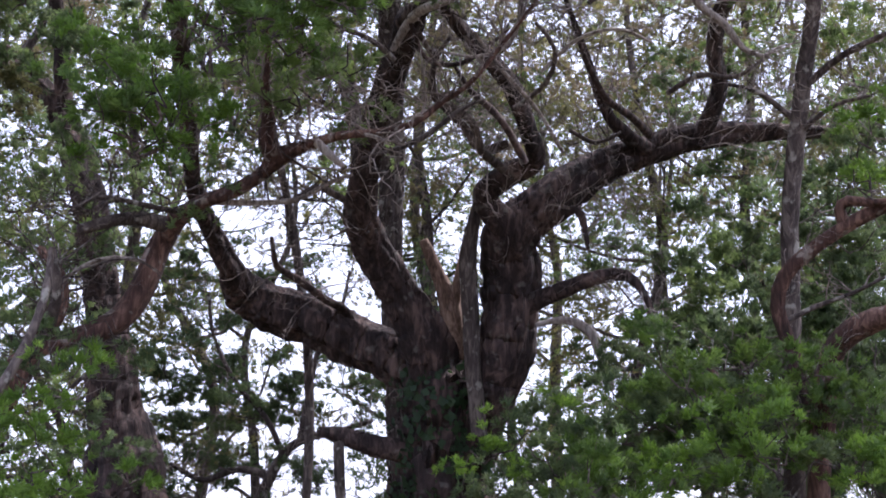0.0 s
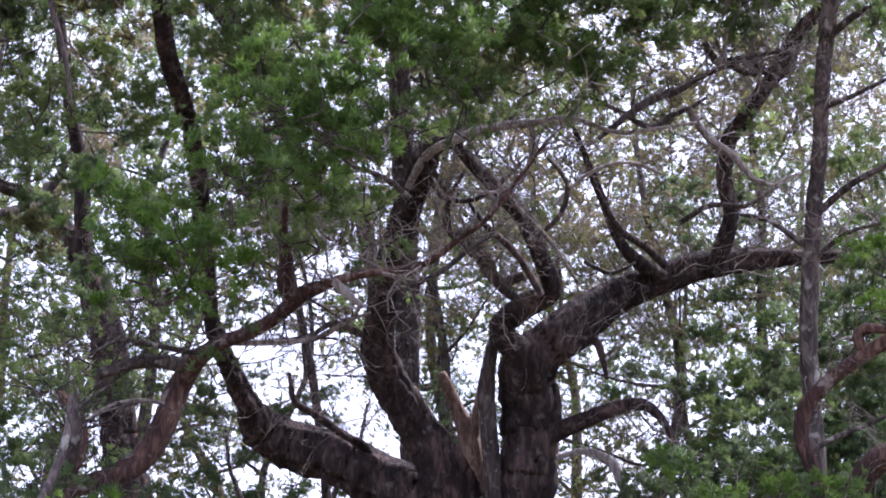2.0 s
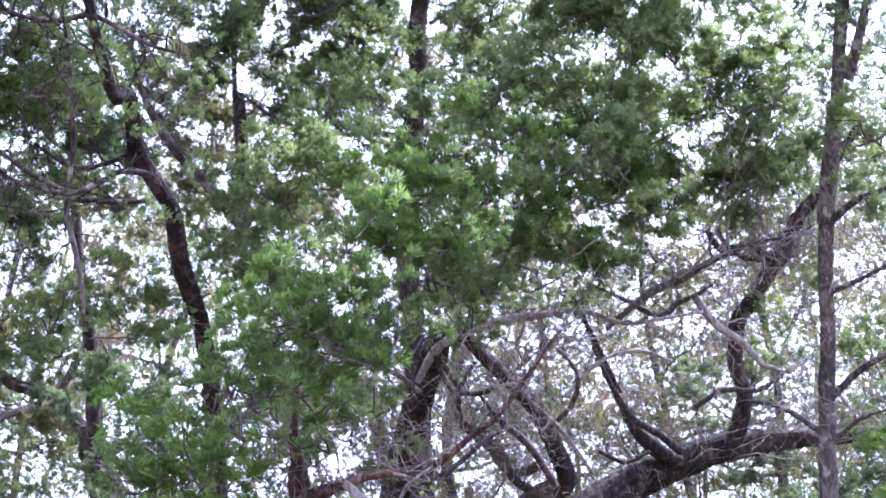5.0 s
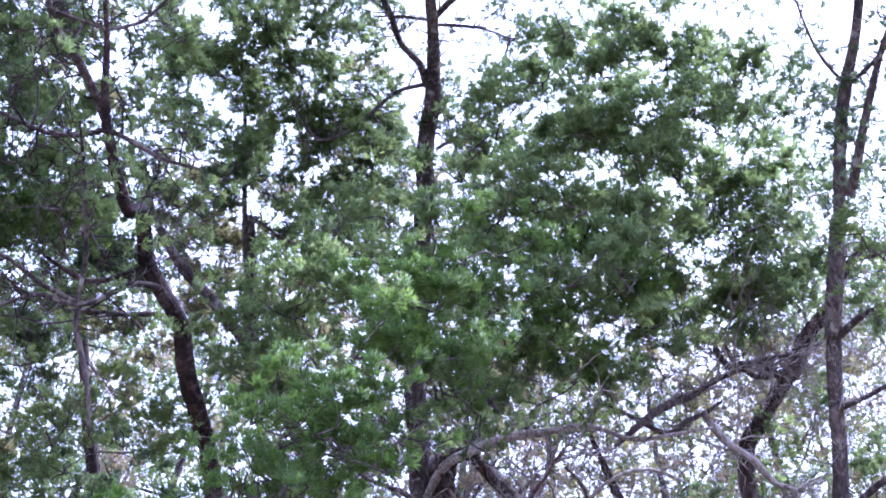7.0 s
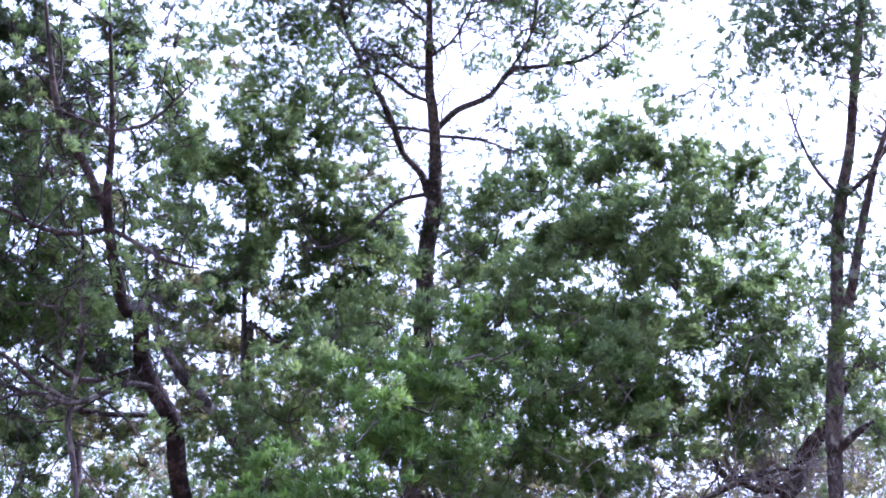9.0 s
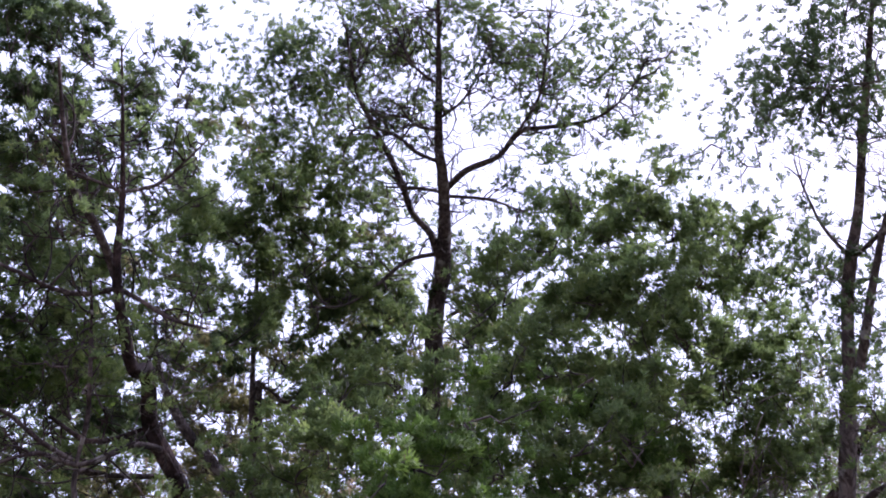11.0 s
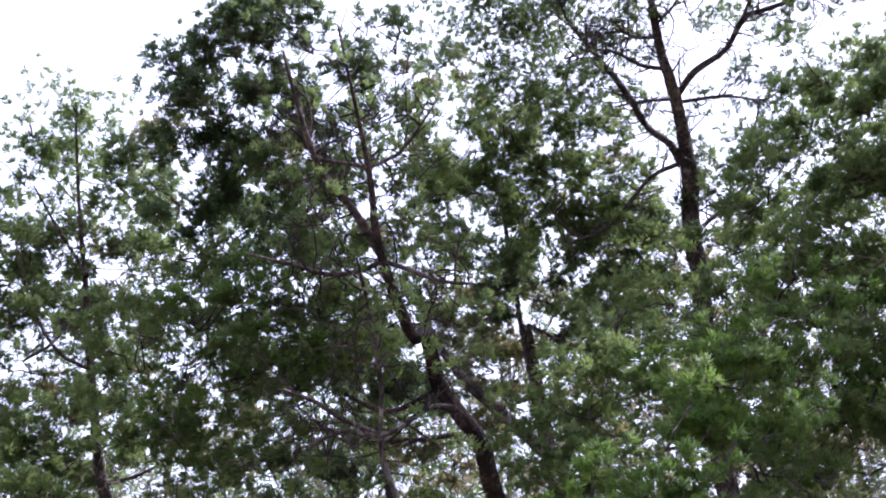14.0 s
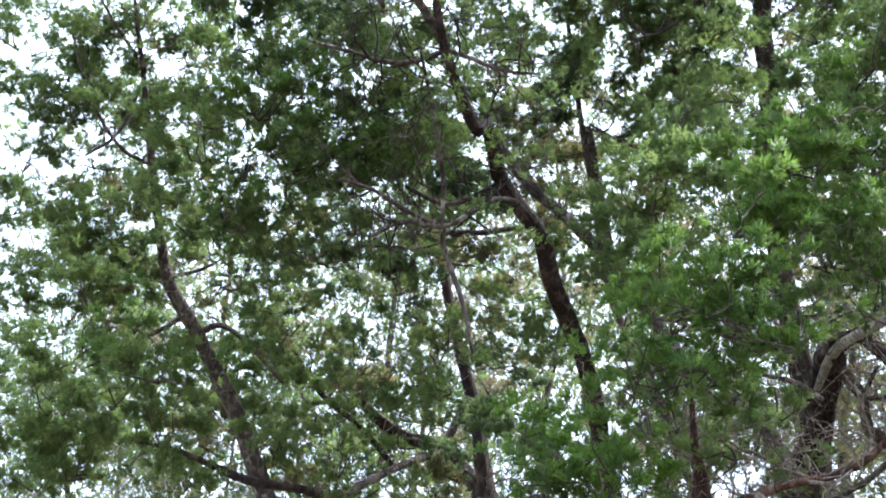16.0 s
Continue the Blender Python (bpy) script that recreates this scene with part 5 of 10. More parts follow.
bough(old_tree, LEAF_MID, -3.39, 7.36, 6.4, 0.42, 0.28, 0.28, 0.77, 0.075, BARK_GREY)
bough(old_tree, LEAF_MID, -3.07, 7.33, 5.64, 0.49, 0.3, 0.27, 1.65, 0.075, BARK_GREY)
bough(old_tree, LEAF_MID, -2.61, 7.5, 5.65, 0.4, 0.27, 0.27, 1.65, 0.075, BARK_GREY)
bough(old_tree, LEAF_MID, -2.02, 8.05, 7.04, 0.25, 0.2, 0.25, 2.2, 0.075, BARK_GREY)
bough(old_tree, LEAF_MID, -1.76, 7.89, 6.43, 0.28, 0.23, 0.28, 1.92, 0.075, BARK_GREY)
bough(old_tree, LEAF_MID, -2.4, 7.25, 8.57, 0.41, 0.27, 0.26, 1.38, 0.075, BARK_GREY)
bough(old_tree, LEAF_FRESH, -3.14, 6.23, 6.85, 0.31, 0.19, 0.17, 2.75, 0.075, BARK_GREY)
bough(old_tree, LEAF_FRESH, -2.85, 6.37, 6.84, 0.22, 0.14, 0.13, 1.65, 0.075, BARK_GREY)
bough(young_tree, LEAF_MID, -2.31, 8.25, 10.62, 0.5, 0.37, 0.43, 1.48, 0.085, BARK_GREY)
bough(young_tree, LEAF_MID, -1.93, 8.09, 10.86, 0.56, 0.37, 0.37, 1.32, 0.085, BARK_GREY)
bough(young_tree, LEAF_MID, -1.61, 8.48, 10.56, 0.56, 0.4, 0.43, 1.48, 0.085, BARK_GREY)
bough(young_tree, LEAF_MID, -1.23, 8.31, 10.78, 0.5, 0.35, 0.37, 0.82, 0.085, BARK_GREY)
bough(young_tree, LEAF_MID, -2.03, 8.66, 10, 0.55, 0.37, 0.37, 1.65, 0.085, BARK_GREY)
bough(young_tree, LEAF_MID, -1.54, 8.96, 10.08, 0.56, 0.37, 0.37, 1.48, 0.085, BARK_GREY)
bough(young_tree, LEAF_MID, -1.03, 8.76, 10.37, 0.43, 0.32, 0.37, 1.15, 0.085, BARK_GREY)
bough(young_tree, LEAF_MID, -0.81, 9.16, 9.97, 0.37, 0.3, 0.37, 1.15, 0.085, BARK_GREY)
bough(young_tree, LEAF_MID, -2.42, 8.76, 9.33, 0.54, 0.36, 0.36, 0.66, 0.085, BARK_GREY)
bough(young_tree, LEAF_MID, -1.58, 9.48, 9.48, 0.56, 0.42, 0.5, 0.99, 0.085, BARK_GREY)
bough(young_tree, LEAF_MID, -0.96, 9.47, 9.59, 0.37, 0.35, 0.5, 0.99, 0.085, BARK_GREY)
bough(young_tree, LEAF_MID, -1.42, 10.33, 9.41, 0.59, 0.39, 0.39, 0.82, 0.085, BARK_GREY)
bough(young_tree, LEAF_MID, -2.3, 8.67, 10.36, 0.5, 0.32, 0.31, 1.32, 0.085, BARK_GREY)
bough(thin_tree, LEAF_MID, -1.45, 7.39, 11.89, 0.77, 0.48, 0.44, 1.04, 0.06, BARK_GREY, "", False, 0.4, 0.07)
bough(thin_tree, LEAF_MID, -1.87, 7.3, 11.09, 0.48, 0.34, 0.36, 1.65, 0.06, BARK_GREY, "", False, 0.4, 0.07)
bough(thin_tree, LEAF_MID, -0.91, 7.46, 11.94, 0.57, 0.43, 0.51, 0.82, 0.06, BARK_GREY, "", False, 0.4, 0.07)
bough(thin_tree, LEAF_MID, -0.60, 7.78, 11.63, 0.57, 0.46, 0.57, 0.60, 0.06, BARK_GREY, "", False, 0.4, 0.07)
bough(thin_tree, LEAF_MID, 0.28, 7.61, 11.76, 0.70, 0.51, 0.57, 0.55, 0.06, BARK_GREY, "", False, 0.4, 0.07)
bough(thin_tree, LEAF_MID, 1.14, 7.49, 11.67, 0.69, 0.48, 0.51, 0.55, 0.06, BARK_GREY, "", False, 0.4, 0.07)
bough(thin_tree, LEAF_MID, 1.73, 7.62, 11.40, 0.57, 0.42, 0.50, 0.55, 0.06, BARK_GREY, "", False, 0.4, 0.07)
bough(thin_tree, LEAF_MID, -1.09, 7.91, 10.86, 0.55, 0.39, 0.43, 1.1, 0.06, BARK_GREY, "", False, 0.4, 0.07)
bough(thin_tree, LEAF_MID, -1.81, 6.77, 11.59, 0.48, 0.36, 0.42, 1.1, 0.06, BARK_GREY, "", False, 0.4, 0.07)
bough(thin_tree, LEAF_MID, -1.95, 7.22, 11.24, 0.48, 0.31, 0.3, 1.38, 0.06, BARK_GREY, "", False, 0.4, 0.07)
bough(thin_tree, LEAF_MID, -1.09, 7.19, 12.03, 0.56, 0.41, 0.44, 1.10, 0.06, BARK_GREY, "", False, 0.4, 0.07)
bough(thin_tree, LEAF_MID, -1.38, 7.43, 11.3, 0.55, 0.37, 0.37, 1.1, 0.06, BARK_GREY, "", False, 0.4, 0.07)
bough(thin_tree, LEAF_MID, -0.48, 7.22, 11.94, 0.56, 0.40, 0.44, 0.96, 0.06, BARK_GREY, "", False, 0.4, 0.07)
bough(thin_tree, LEAF_MID, 0.3, 6.94, 11.38, 0.6, 0.43, 0.48, 0.77, 0.06, BARK_GREY, "", False, 0.4, 0.07)
bough(thin_tree, LEAF_MID, 1.02, 7.37, 11.73, 0.63, 0.45, 0.50, 0.66, 0.06, BARK_GREY, "", False, 0.4, 0.07)
bough(thin_tree, LEAF_MID, 1.52, 7.1, 11.15, 0.48, 0.38, 0.48, 0.55, 0.06, BARK_GREY, "", False, 0.4, 0.07)
bough(thin_tree, LEAF_MID, 1.94, 6.89, 10.97, 0.35, 0.28, 0.35, 0.49, 0.06, BARK_GREY, "", False, 0.4, 0.07)
bough(thin_tree, LEAF_MID, -0.77, 6.72, 12.34, 1.64, 0.80, 0.38, 1.10, 0.06, BARK_GREY, "", False, 0.4, 0.07)
bough(thin_tree, LEAF_MID, 0.75, 6.46, 11.69, 1.19, 0.6, 0.3, 0.69, 0.06, BARK_GREY, "", False, 0.4, 0.07)
bough(thin_tree, LEAF_MID, -1.83, 7.62, 10.94, 0.48, 0.31, 0.3, 2.2, 0.06, BARK_GREY, "", False, 0.4, 0.07)
bough(thin_tree, LEAF_MID, -2.43, 7.26, 11.09, 0.3, 0.18, 0.15, 1.38, 0.06, BARK_GREY, "", False, 0.4, 0.07)
bough(thin_tree, LEAF_MID, -1.62, 8.2, 10.74, 0.55, 0.37, 0.37, 1.32, 0.085, BARK_GREY)
bough(thin_tree, LEAF_MID, -2.32, 8, 10.63, 0.49, 0.34, 0.37, 1.48, 0.085, BARK_GREY)
bough(thin_tree, LEAF_MID, -2.37, 8.3, 10.34, 0.61, 0.39, 0.37, 1.65, 0.085, BARK_GREY)
bough(thin_tree, LEAF_MID, -1.71, 8.79, 10.29, 0.62, 0.4, 0.37, 1.48, 0.085, BARK_GREY)
bough(thin_tree, LEAF_MID, -2.84, 7.67, 10.37, 0.36, 0.26, 0.3, 1.32, 0.085, BARK_GREY)
bough(thin_tree, LEAF_MID, -2.85, 7.91, 9.86, 0.53, 0.35, 0.35, 1.48, 0.085, BARK_GREY)
bough(thin_tree, LEAF_MID, -1.02, 8.8, 10.54, 0.31, 0.27, 0.37, 0.82, 0.085, BARK_GREY)
bough(thin_tree, LEAF_MID, -0.97, 9.35, 10.35, 0.32, 0.28, 0.38, 0.99, 0.085, BARK_GREY)
bough(thin_tree, LEAF_MID, -1.21, 9.61, 9.93, 0.63, 0.43, 0.44, 1.48, 0.085, BARK_GREY)
bough(thin_tree, LEAF_MID, -1.95, 9.45, 9.98, 0.63, 0.43, 0.44, 1.32, 0.085, BARK_GREY)
bough(thin_tree, LEAF_MID, -2.7, 8.81, 9.86, 0.55, 0.37, 0.37, 0.99, 0.085, BARK_GREY)
bough(thin_tree, LEAF_MID, -1.73, 9.73, 9.37, 0.75, 0.47, 0.44, 1.15, 0.085, BARK_GREY)
bough(thin_tree, LEAF_MID, -0.99, 9.83, 9.36, 0.44, 0.35, 0.44, 1.32, 0.085, BARK_GREY)
bough(slim_tree, LEAF_DARK, 1.85, 6.41, 8.97, 0.45, 0.26, 0.2, 0.96, 0.07, BARK_GREY, "", False, 0.4, 0.09)
bough(slim_tree, LEAF_DARK, 2.36, 6.19, 8.75, 0.29, 0.19, 0.19, 1.38, 0.07, BARK_GREY, "", False, 0.4, 0.09)
bough(slim_tree, LEAF_DARK, 2.48, 5.72, 8.83, 0.21, 0.18, 0.24, 0.96, 0.07, BARK_GREY, "", False, 0.4, 0.09)
bough(slim_tree, LEAF_DARK, 2.71, 6, 8.38, 0.28, 0.21, 0.24, 1.1, 0.07, BARK_GREY, "", False, 0.4, 0.09)
bough(slim_tree, LEAF_DARK, 2.8, 5.58, 8.56, 0.28, 0.19, 0.19, 2.48, 0.07, BARK_GREY, "", False, 0.4, 0.09)
bough(slim_tree, LEAF_DARK, 2.99, 5.28, 8.72, 0.47, 0.28, 0.23, 1.92, 0.07, BARK_GREY, "", False, 0.4, 0.09)
bough(slim_tree, LEAF_DARK, 3.2, 5.48, 8.34, 0.28, 0.24, 0.32, 1.92, 0.07, BARK_GREY, "", False, 0.4, 0.09)
bough(slim_tree, LEAF_DARK, 3.01, 6.58, 7.68, 0.24, 0.17, 0.19, 2.2, 0.07, BARK_GREY, "", False, 0.4, 0.09)
bough(slim_tree, LEAF_DARK, 3.14, 6.44, 7.3, 0.23, 0.27, 0.46, 1.65, 0.07, BARK_GREY, "", False, 0.4, 0.09)
bough(slim_tree, LEAF_DARK, 2.86, 6.78, 8, 0.29, 0.19, 0.19, 1.65, 0.07, BARK_GREY, "", False, 0.4, 0.09)
bough(slim_tree, LEAF_DARK, 3.04, 6.75, 6.64, 0.27, 0.25, 0.36, 1.38, 0.07, BARK_GREY, "", False, 0.4, 0.09)
bough(slim_tree, LEAF_DARK, 2.94, 4.94, 8.98, 0.47, 0.3, 0.28, 2.2, 0.07, BARK_GREY, "", False, 0.4, 0.09)
bough(slim_tree, LEAF_DARK, 2.09, 6.08, 8.92, 0.34, 0.21, 0.19, 0.82, 0.07, BARK_GREY, "", False, 0.4, 0.09)
bough(slim_tree, LEAF_MID, 2.91, 6.77, 5.76, 0.25, 0.22, 0.3, 2.2, 0.075, BARK_GREY)
bough(slim_tree, LEAF_MID, 3.08, 6.79, 6.62, 0.27, 0.25, 0.36, 1.92, 0.075, BARK_GREY)
bough(slim_tree, LEAF_MID, 3.29, 8.58, 5.55, 0.45, 0.32, 0.35, 1.38, 0.075, BARK_GREY)
bough(slim_tree, LEAF_MID, 3.48, 8.65, 5.23, 0.3, 0.22, 0.25, 1.65, 0.075, BARK_GREY)
bough(slim_tree, LEAF_DARK, 2.88, 5.44, 8.65, 0.37, 0.24, 0.23, 2.2, 0.07, BARK_GREY, "", False, 0.4, 0.08)
bough(slim_tree, LEAF_DARK, 3.15, 5.19, 8.59, 0.28, 0.22, 0.28, 2.2, 0.07, BARK_GREY, "", False, 0.4, 0.08)
bough(slim_tree, LEAF_DARK, 2.71, 5.59, 8.72, 0.24, 0.17, 0.19, 1.65, 0.07, BARK_GREY, "", False, 0.4, 0.08)
bough(slim_tree, LEAF_DARK, 3.04, 5.61, 8.3, 0.28, 0.2, 0.23, 1.65, 0.07, BARK_GREY, "", False, 0.4, 0.08)
bough(slim_tree, LEAF_DARK, 2.75, 5.18, 8.88, 0.28, 0.21, 0.23, 1.65, 0.07, BARK_GREY, "", False, 0.4, 0.08)
bough(slim_tree, LEAF_DARK, 3.18, 5.77, 7.96, 0.18, 0.18, 0.27, 1.38, 0.07, BARK_GREY, "", False, 0.4, 0.08)
bough(slim_tree, LEAF_DARK, 2.37, 6.77, 8.34, 0.29, 0.2, 0.2, 1.1, 0.07, BARK_GREY, "", False, 0.4, 0.08)
bough(red_tree, LEAF_YOUNG, 1.81, 6.23, 1.97, 0.23, 0.14, 0.13, 4.4, 0.075, BARK_GREY)
bough(red_tree, LEAF_YOUNG, 1.7, 6.36, 2.1, 0.13, 0.1, 0.13, 4.4, 0.075, BARK_GREY)
bough(red_tree, LEAF_YOUNG, 1.29, 6.67, 1.93, 0.3, 0.18, 0.13, 4.4, 0.075, BARK_GREY)
bough(red_tree, LEAF_FRESH, 0.87, 6.74, 1.9, 0.27, 0.16, 0.13, 4.4, 0.075, BARK_GREY)
bough(red_tree, LEAF_YOUNG, 2.67, 6.58, 4.03, 0.15, 0.16, 0.26, 4.4, 0.075, BARK_GREY)
bough(red_tree, LEAF_YOUNG, 2.66, 6.77, 3.8, 0.13, 0.13, 0.19, 4.4, 0.075, BARK_GREY)
bough(red_tree, LEAF_YOUNG, 2.47, 6.54, 1.89, 0.21, 0.15, 0.17, 4.4, 0.075, BARK_GREY)
bough(red_tree, LEAF_FRESH, 1.62, 7.16, 2.51, 0.33, 0.19, 0.15, 3.52, 0.075, BARK_GREY)
bough(red_tree, LEAF_FRESH, 2.34, 7.37, 2.65, 0.23, 0.14, 0.12, 4.4, 0.075, BARK_GREY)
bough(red_tree, LEAF_FRESH, 1.91, 7.28, 2.67, 0.19, 0.12, 0.11, 4.4, 0.075, BARK_GREY)
bough(red_tree, LEAF_YOUNG, 0.34, 7.96, 2.3, 0.12, 0.14, 0.24, 4.4, 0.075, BARK_GREY)
bough(red_tree, LEAF_FRESH, 1, 6.52, 1.83, 0.2, 0.12, 0.1, 4.4, 0.075, BARK_GREY)
bough(red_tree, LEAF_DARK, 1.23, 7.87, 2.37, 0.44, 0.27, 0.24, 4.4, 0.075, BARK_GREY)
bough(red_tree, LEAF_DARK, 0.8, 7.94, 2.14, 0.32, 0.21, 0.22, 2.42, 0.075, BARK_GREY)
bough(red_tree, LEAF_DARK, 0.39, 8.38, 2.05, 0.21, 0.18, 0.25, 3.96, 0.075, BARK_GREY)
bough(red_tree, LEAF_DARK, 1.78, 7.77, 2.28, 0.44, 0.27, 0.24, 4.4, 0.075, BARK_GREY)
bough(red_tree, LEAF_DARK, 2.43, 8, 2.38, 0.37, 0.23, 0.21, 3.52, 0.075, BARK_GREY)
bough(red_tree, LEAF_DARK, 1.57, 8.38, 2.71, 0.38, 0.24, 0.21, 3.96, 0.075, BARK_GREY)
bough(red_tree, LEAF_DARK, 1.8, 7.17, 1.88, 0.44, 0.23, 0.15, 4.4, 0.075, BARK_GREY)
bough(red_tree, LEAF_DARK, 3.06, 8.42, 2.5, 0.36, 0.29, 0.36, 3.52, 0.075, BARK_GREY)
bough(red_tree, LEAF_DARK, 1.3, 8.85, 2.59, 0.27, 0.18, 0.18, 1.32, 0.075, BARK_GREY)
bough(red_tree, LEAF_DARK, 0.61, 7.57, 1.83, 0.34, 0.2, 0.15, 4.4, 0.075, BARK_GREY)
bough(red_tree, LEAF_DARK, 1.55, 7.63, 2.12, 0.39, 0.23, 0.19, 4.4, 0.075, BARK_GREY)
bough(slim_tree, LEAF_DARK, 2.75, 12.34, 4.62, 0.64, 0.52, 0.64, 1.35, 0.085, BARK_GREY)
bough(slim_tree, LEAF_DARK, 2.92, 11.94, 3.84, 0.81, 0.5, 0.43, 1.73, 0.085, BARK_GREY)
bough(slim_tree, LEAF_DARK, 2.32, 12.62, 3.71, 0.39, 0.28, 0.32, 0.58, 0.085, BARK_GREY)
bough(slim_tree, LEAF_DARK, 2.6, 12.75, 5.19, 0.6, 0.37, 0.33, 0.58, 0.085, BARK_GREY)
bough(slim_tree, LEAF_DARK, 3.27, 11.71, 4.52, 0.37, 0.37, 0.56, 1.54, 0.085, BARK_GREY)
bough(slim_tree, LEAF_DARK, 4.02, 11.01, 4.18, 0.54, 0.43, 0.54, 1.35, 0.085, BARK_GREY)
bough(slim_tree, LEAF_DARK, 3.58, 10.24, 3.42, 0.55, 0.37, 0.38, 1.15, 0.085, BARK_GREY)
bough(slim_tree, LEAF_DARK, 3.28, 12.45, 5.65, 0.6, 0.4, 0.4, 1.15, 0.085, BARK_GREY)
bough(slim_tree, LEAF_DARK, 2.32, 12.52, 4.21, 0.52, 0.36, 0.39, 0.58, 0.085, BARK_GREY)
bough(slim_tree, LEAF_DARK, 3.11, 10.41, 3.34, 0.49, 0.31, 0.27, 1.54, 0.085, BARK_GREY)
bough(slim_tree, LEAF_DARK, 2.93, 12.23, 4.91, 0.39, 0.26, 0.26, 1.54, 0.085, BARK_GREY)
bough(slim_tree, LEAF_DARK, 3.51, 11.96, 5.29, 0.39, 0.28, 0.32, 0.96, 0.085, BARK_GREY)
bough(slim_tree, LEAF_DARK, 2.6, 11.79, 6.42, 0.77, 0.52, 0.52, 0.58, 0.085, BARK_GREY)
bough(slim_tree, LEAF_DARK, 3.41, 11.45, 6.73, 0.64, 0.46, 0.52, 0.77, 0.085, BARK_GREY)
bough(slim_tree, LEAF_DARK, 4.01, 10.81, 4.94, 0.36, 0.29, 0.36, 0.96, 0.085, BARK_GREY)
bough(near_tree, LEAF_YOUNG, -2, 5.65, 1.93, 0.3, 0.17, 0.13, 2.75, 0.075, BARK_GREY)
bough(near_tree, LEAF_YOUNG, -1.82, 5.71, 1.83, 0.21, 0.12, 0.09, 2.75, 0.075, BARK_GREY)
bough(near_tree, LEAF_YOUNG, -2.13, 6.2, 2.36, 0.15, 0.1, 0.11, 2.75, 0.075, BARK_GREY)
bough(near_tree, LEAF_YOUNG, -2.21, 5.88, 2.12, 0.12, 0.11, 0.16, 2.75, 0.075, BARK_GREY)
bough(near_tree, LEAF_YOUNG, -1.52, 5.62, 3.74, 0.18, 0.14, 0.17, 2.75, 0.075, BARK_GREY)
bough(near_tree, LEAF_YOUNG, -1.57, 5.54, 3.89, 0.12, 0.09, 0.09, 2.75, 0.075, BARK_GREY)
bough(near_tree, LEAF_YOUNG, -2.18, 6.36, 2.63, 0.07, 0.05, 0.07, 1.65, 0.075, BARK_GREY)
bough(left_tree, LEAF_DARK, -4.49, 11.57, 6.92, 0.8, 0.54, 0.54, 1.49, 0.085, BARK_GREY)
bough(left_tree, LEAF_DARK, -3.7, 11.8, 7.03, 0.8, 0.54, 0.54, 1.24, 0.085, BARK_GREY)
bough(left_tree, LEAF_DARK, -4.56, 12.12, 5.41, 0.54, 0.4, 0.47, 1.24, 0.085, BARK_GREY)
bough(left_tree, LEAF_DARK, -3.33, 11.83, 7.18, 0.54, 0.37, 0.4, 1.24, 0.085, BARK_GREY)
bough(left_tree, LEAF_DARK, -4.69, 12.02, 5.9, 0.54, 0.35, 0.34, 1.24, 0.085, BARK_GREY)
bough(left_tree, LEAF_DARK, -3.5, 15.45, 3.87, 0.79, 0.54, 0.56, 1.98, 0.085, BARK_GREY)
bough(left_tree, LEAF_DARK, -2.52, 15.69, 3.44, 0.87, 0.6, 0.63, 1.98, 0.085, BARK_GREY)
bough(left_tree, LEAF_DARK, -3.47, 15.56, 2.96, 0.71, 0.48, 0.48, 1.73, 0.085, BARK_GREY)
bough(left_tree, LEAF_DARK, -3.47, 12.51, 5.66, 0.4, 0.38, 0.54, 0.99, 0.085, BARK_GREY)
bough(left_tree, LEAF_DARK, -4.78, 12.41, 3.93, 0.4, 0.37, 0.54, 0.99, 0.085, BARK_GREY)
bough(left_tree, LEAF_DARK, -4.37, 12.54, 4.54, 0.4, 0.32, 0.4, 1.24, 0.085, BARK_GREY)
bough(near_tree, LEAF_DARK, -3.35, 4.88, 8.91, 0.37, 0.26, 0.28, 2.75, 0.08, BARK_GREY)
bough(near_tree, LEAF_DARK, -3.01, 4.91, 9.04, 0.37, 0.24, 0.23, 2.75, 0.08, BARK_GREY)
bough(near_tree, LEAF_DARK, -2.78, 5.05, 9.03, 0.23, 0.21, 0.28, 2.48, 0.08, BARK_GREY)
bough(near_tree, LEAF_DARK, -2.46, 5.17, 9.19, 0.21, 0.14, 0.14, 2.2, 0.08, BARK_GREY)
bough(near_tree, LEAF_DARK, -2.25, 5.47, 9.16, 0.21, 0.16, 0.19, 1.38, 0.08, BARK_GREY)
bough(near_tree, LEAF_DARK, -3.64, 5.17, 8.69, 0.47, 0.32, 0.33, 2.75, 0.08, BARK_GREY)
bough(near_tree, LEAF_DARK, -4.09, 5.28, 8.63, 0.43, 0.29, 0.29, 2.75, 0.08, BARK_GREY)
bough(near_tree, LEAF_DARK, -4.16, 5.61, 8.33, 0.43, 0.31, 0.34, 2.75, 0.08, BARK_GREY)
bough(near_tree, LEAF_DARK, -3.8, 5.79, 8.53, 0.49, 0.33, 0.34, 2.75, 0.08, BARK_GREY)
bough(near_tree, LEAF_DARK, -3.21, 5.39, 8.74, 0.38, 0.26, 0.28, 2.48, 0.08, BARK_GREY)
bough(near_tree, LEAF_DARK, -3.19, 5.75, 8.45, 0.28, 0.23, 0.28, 1.65, 0.08, BARK_GREY)
bough(near_tree, LEAF_DARK, -4.22, 6.04, 8.05, 0.44, 0.29, 0.29, 1.38, 0.08, BARK_GREY)
bough(near_tree, LEAF_DARK, -3.74, 6.23, 8.16, 0.44, 0.27, 0.24, 1.38, 0.08, BARK_GREY)
bough(near_tree, LEAF_DARK, -2.6, 5.42, 8.95, 0.24, 0.21, 0.28, 0.96, 0.08, BARK_GREY)
bough(near_tree, LEAF_MID, -4.17, 6.16, 7.49, 0.47, 0.3, 0.28, 1.34, 0.08, BARK_GREY)
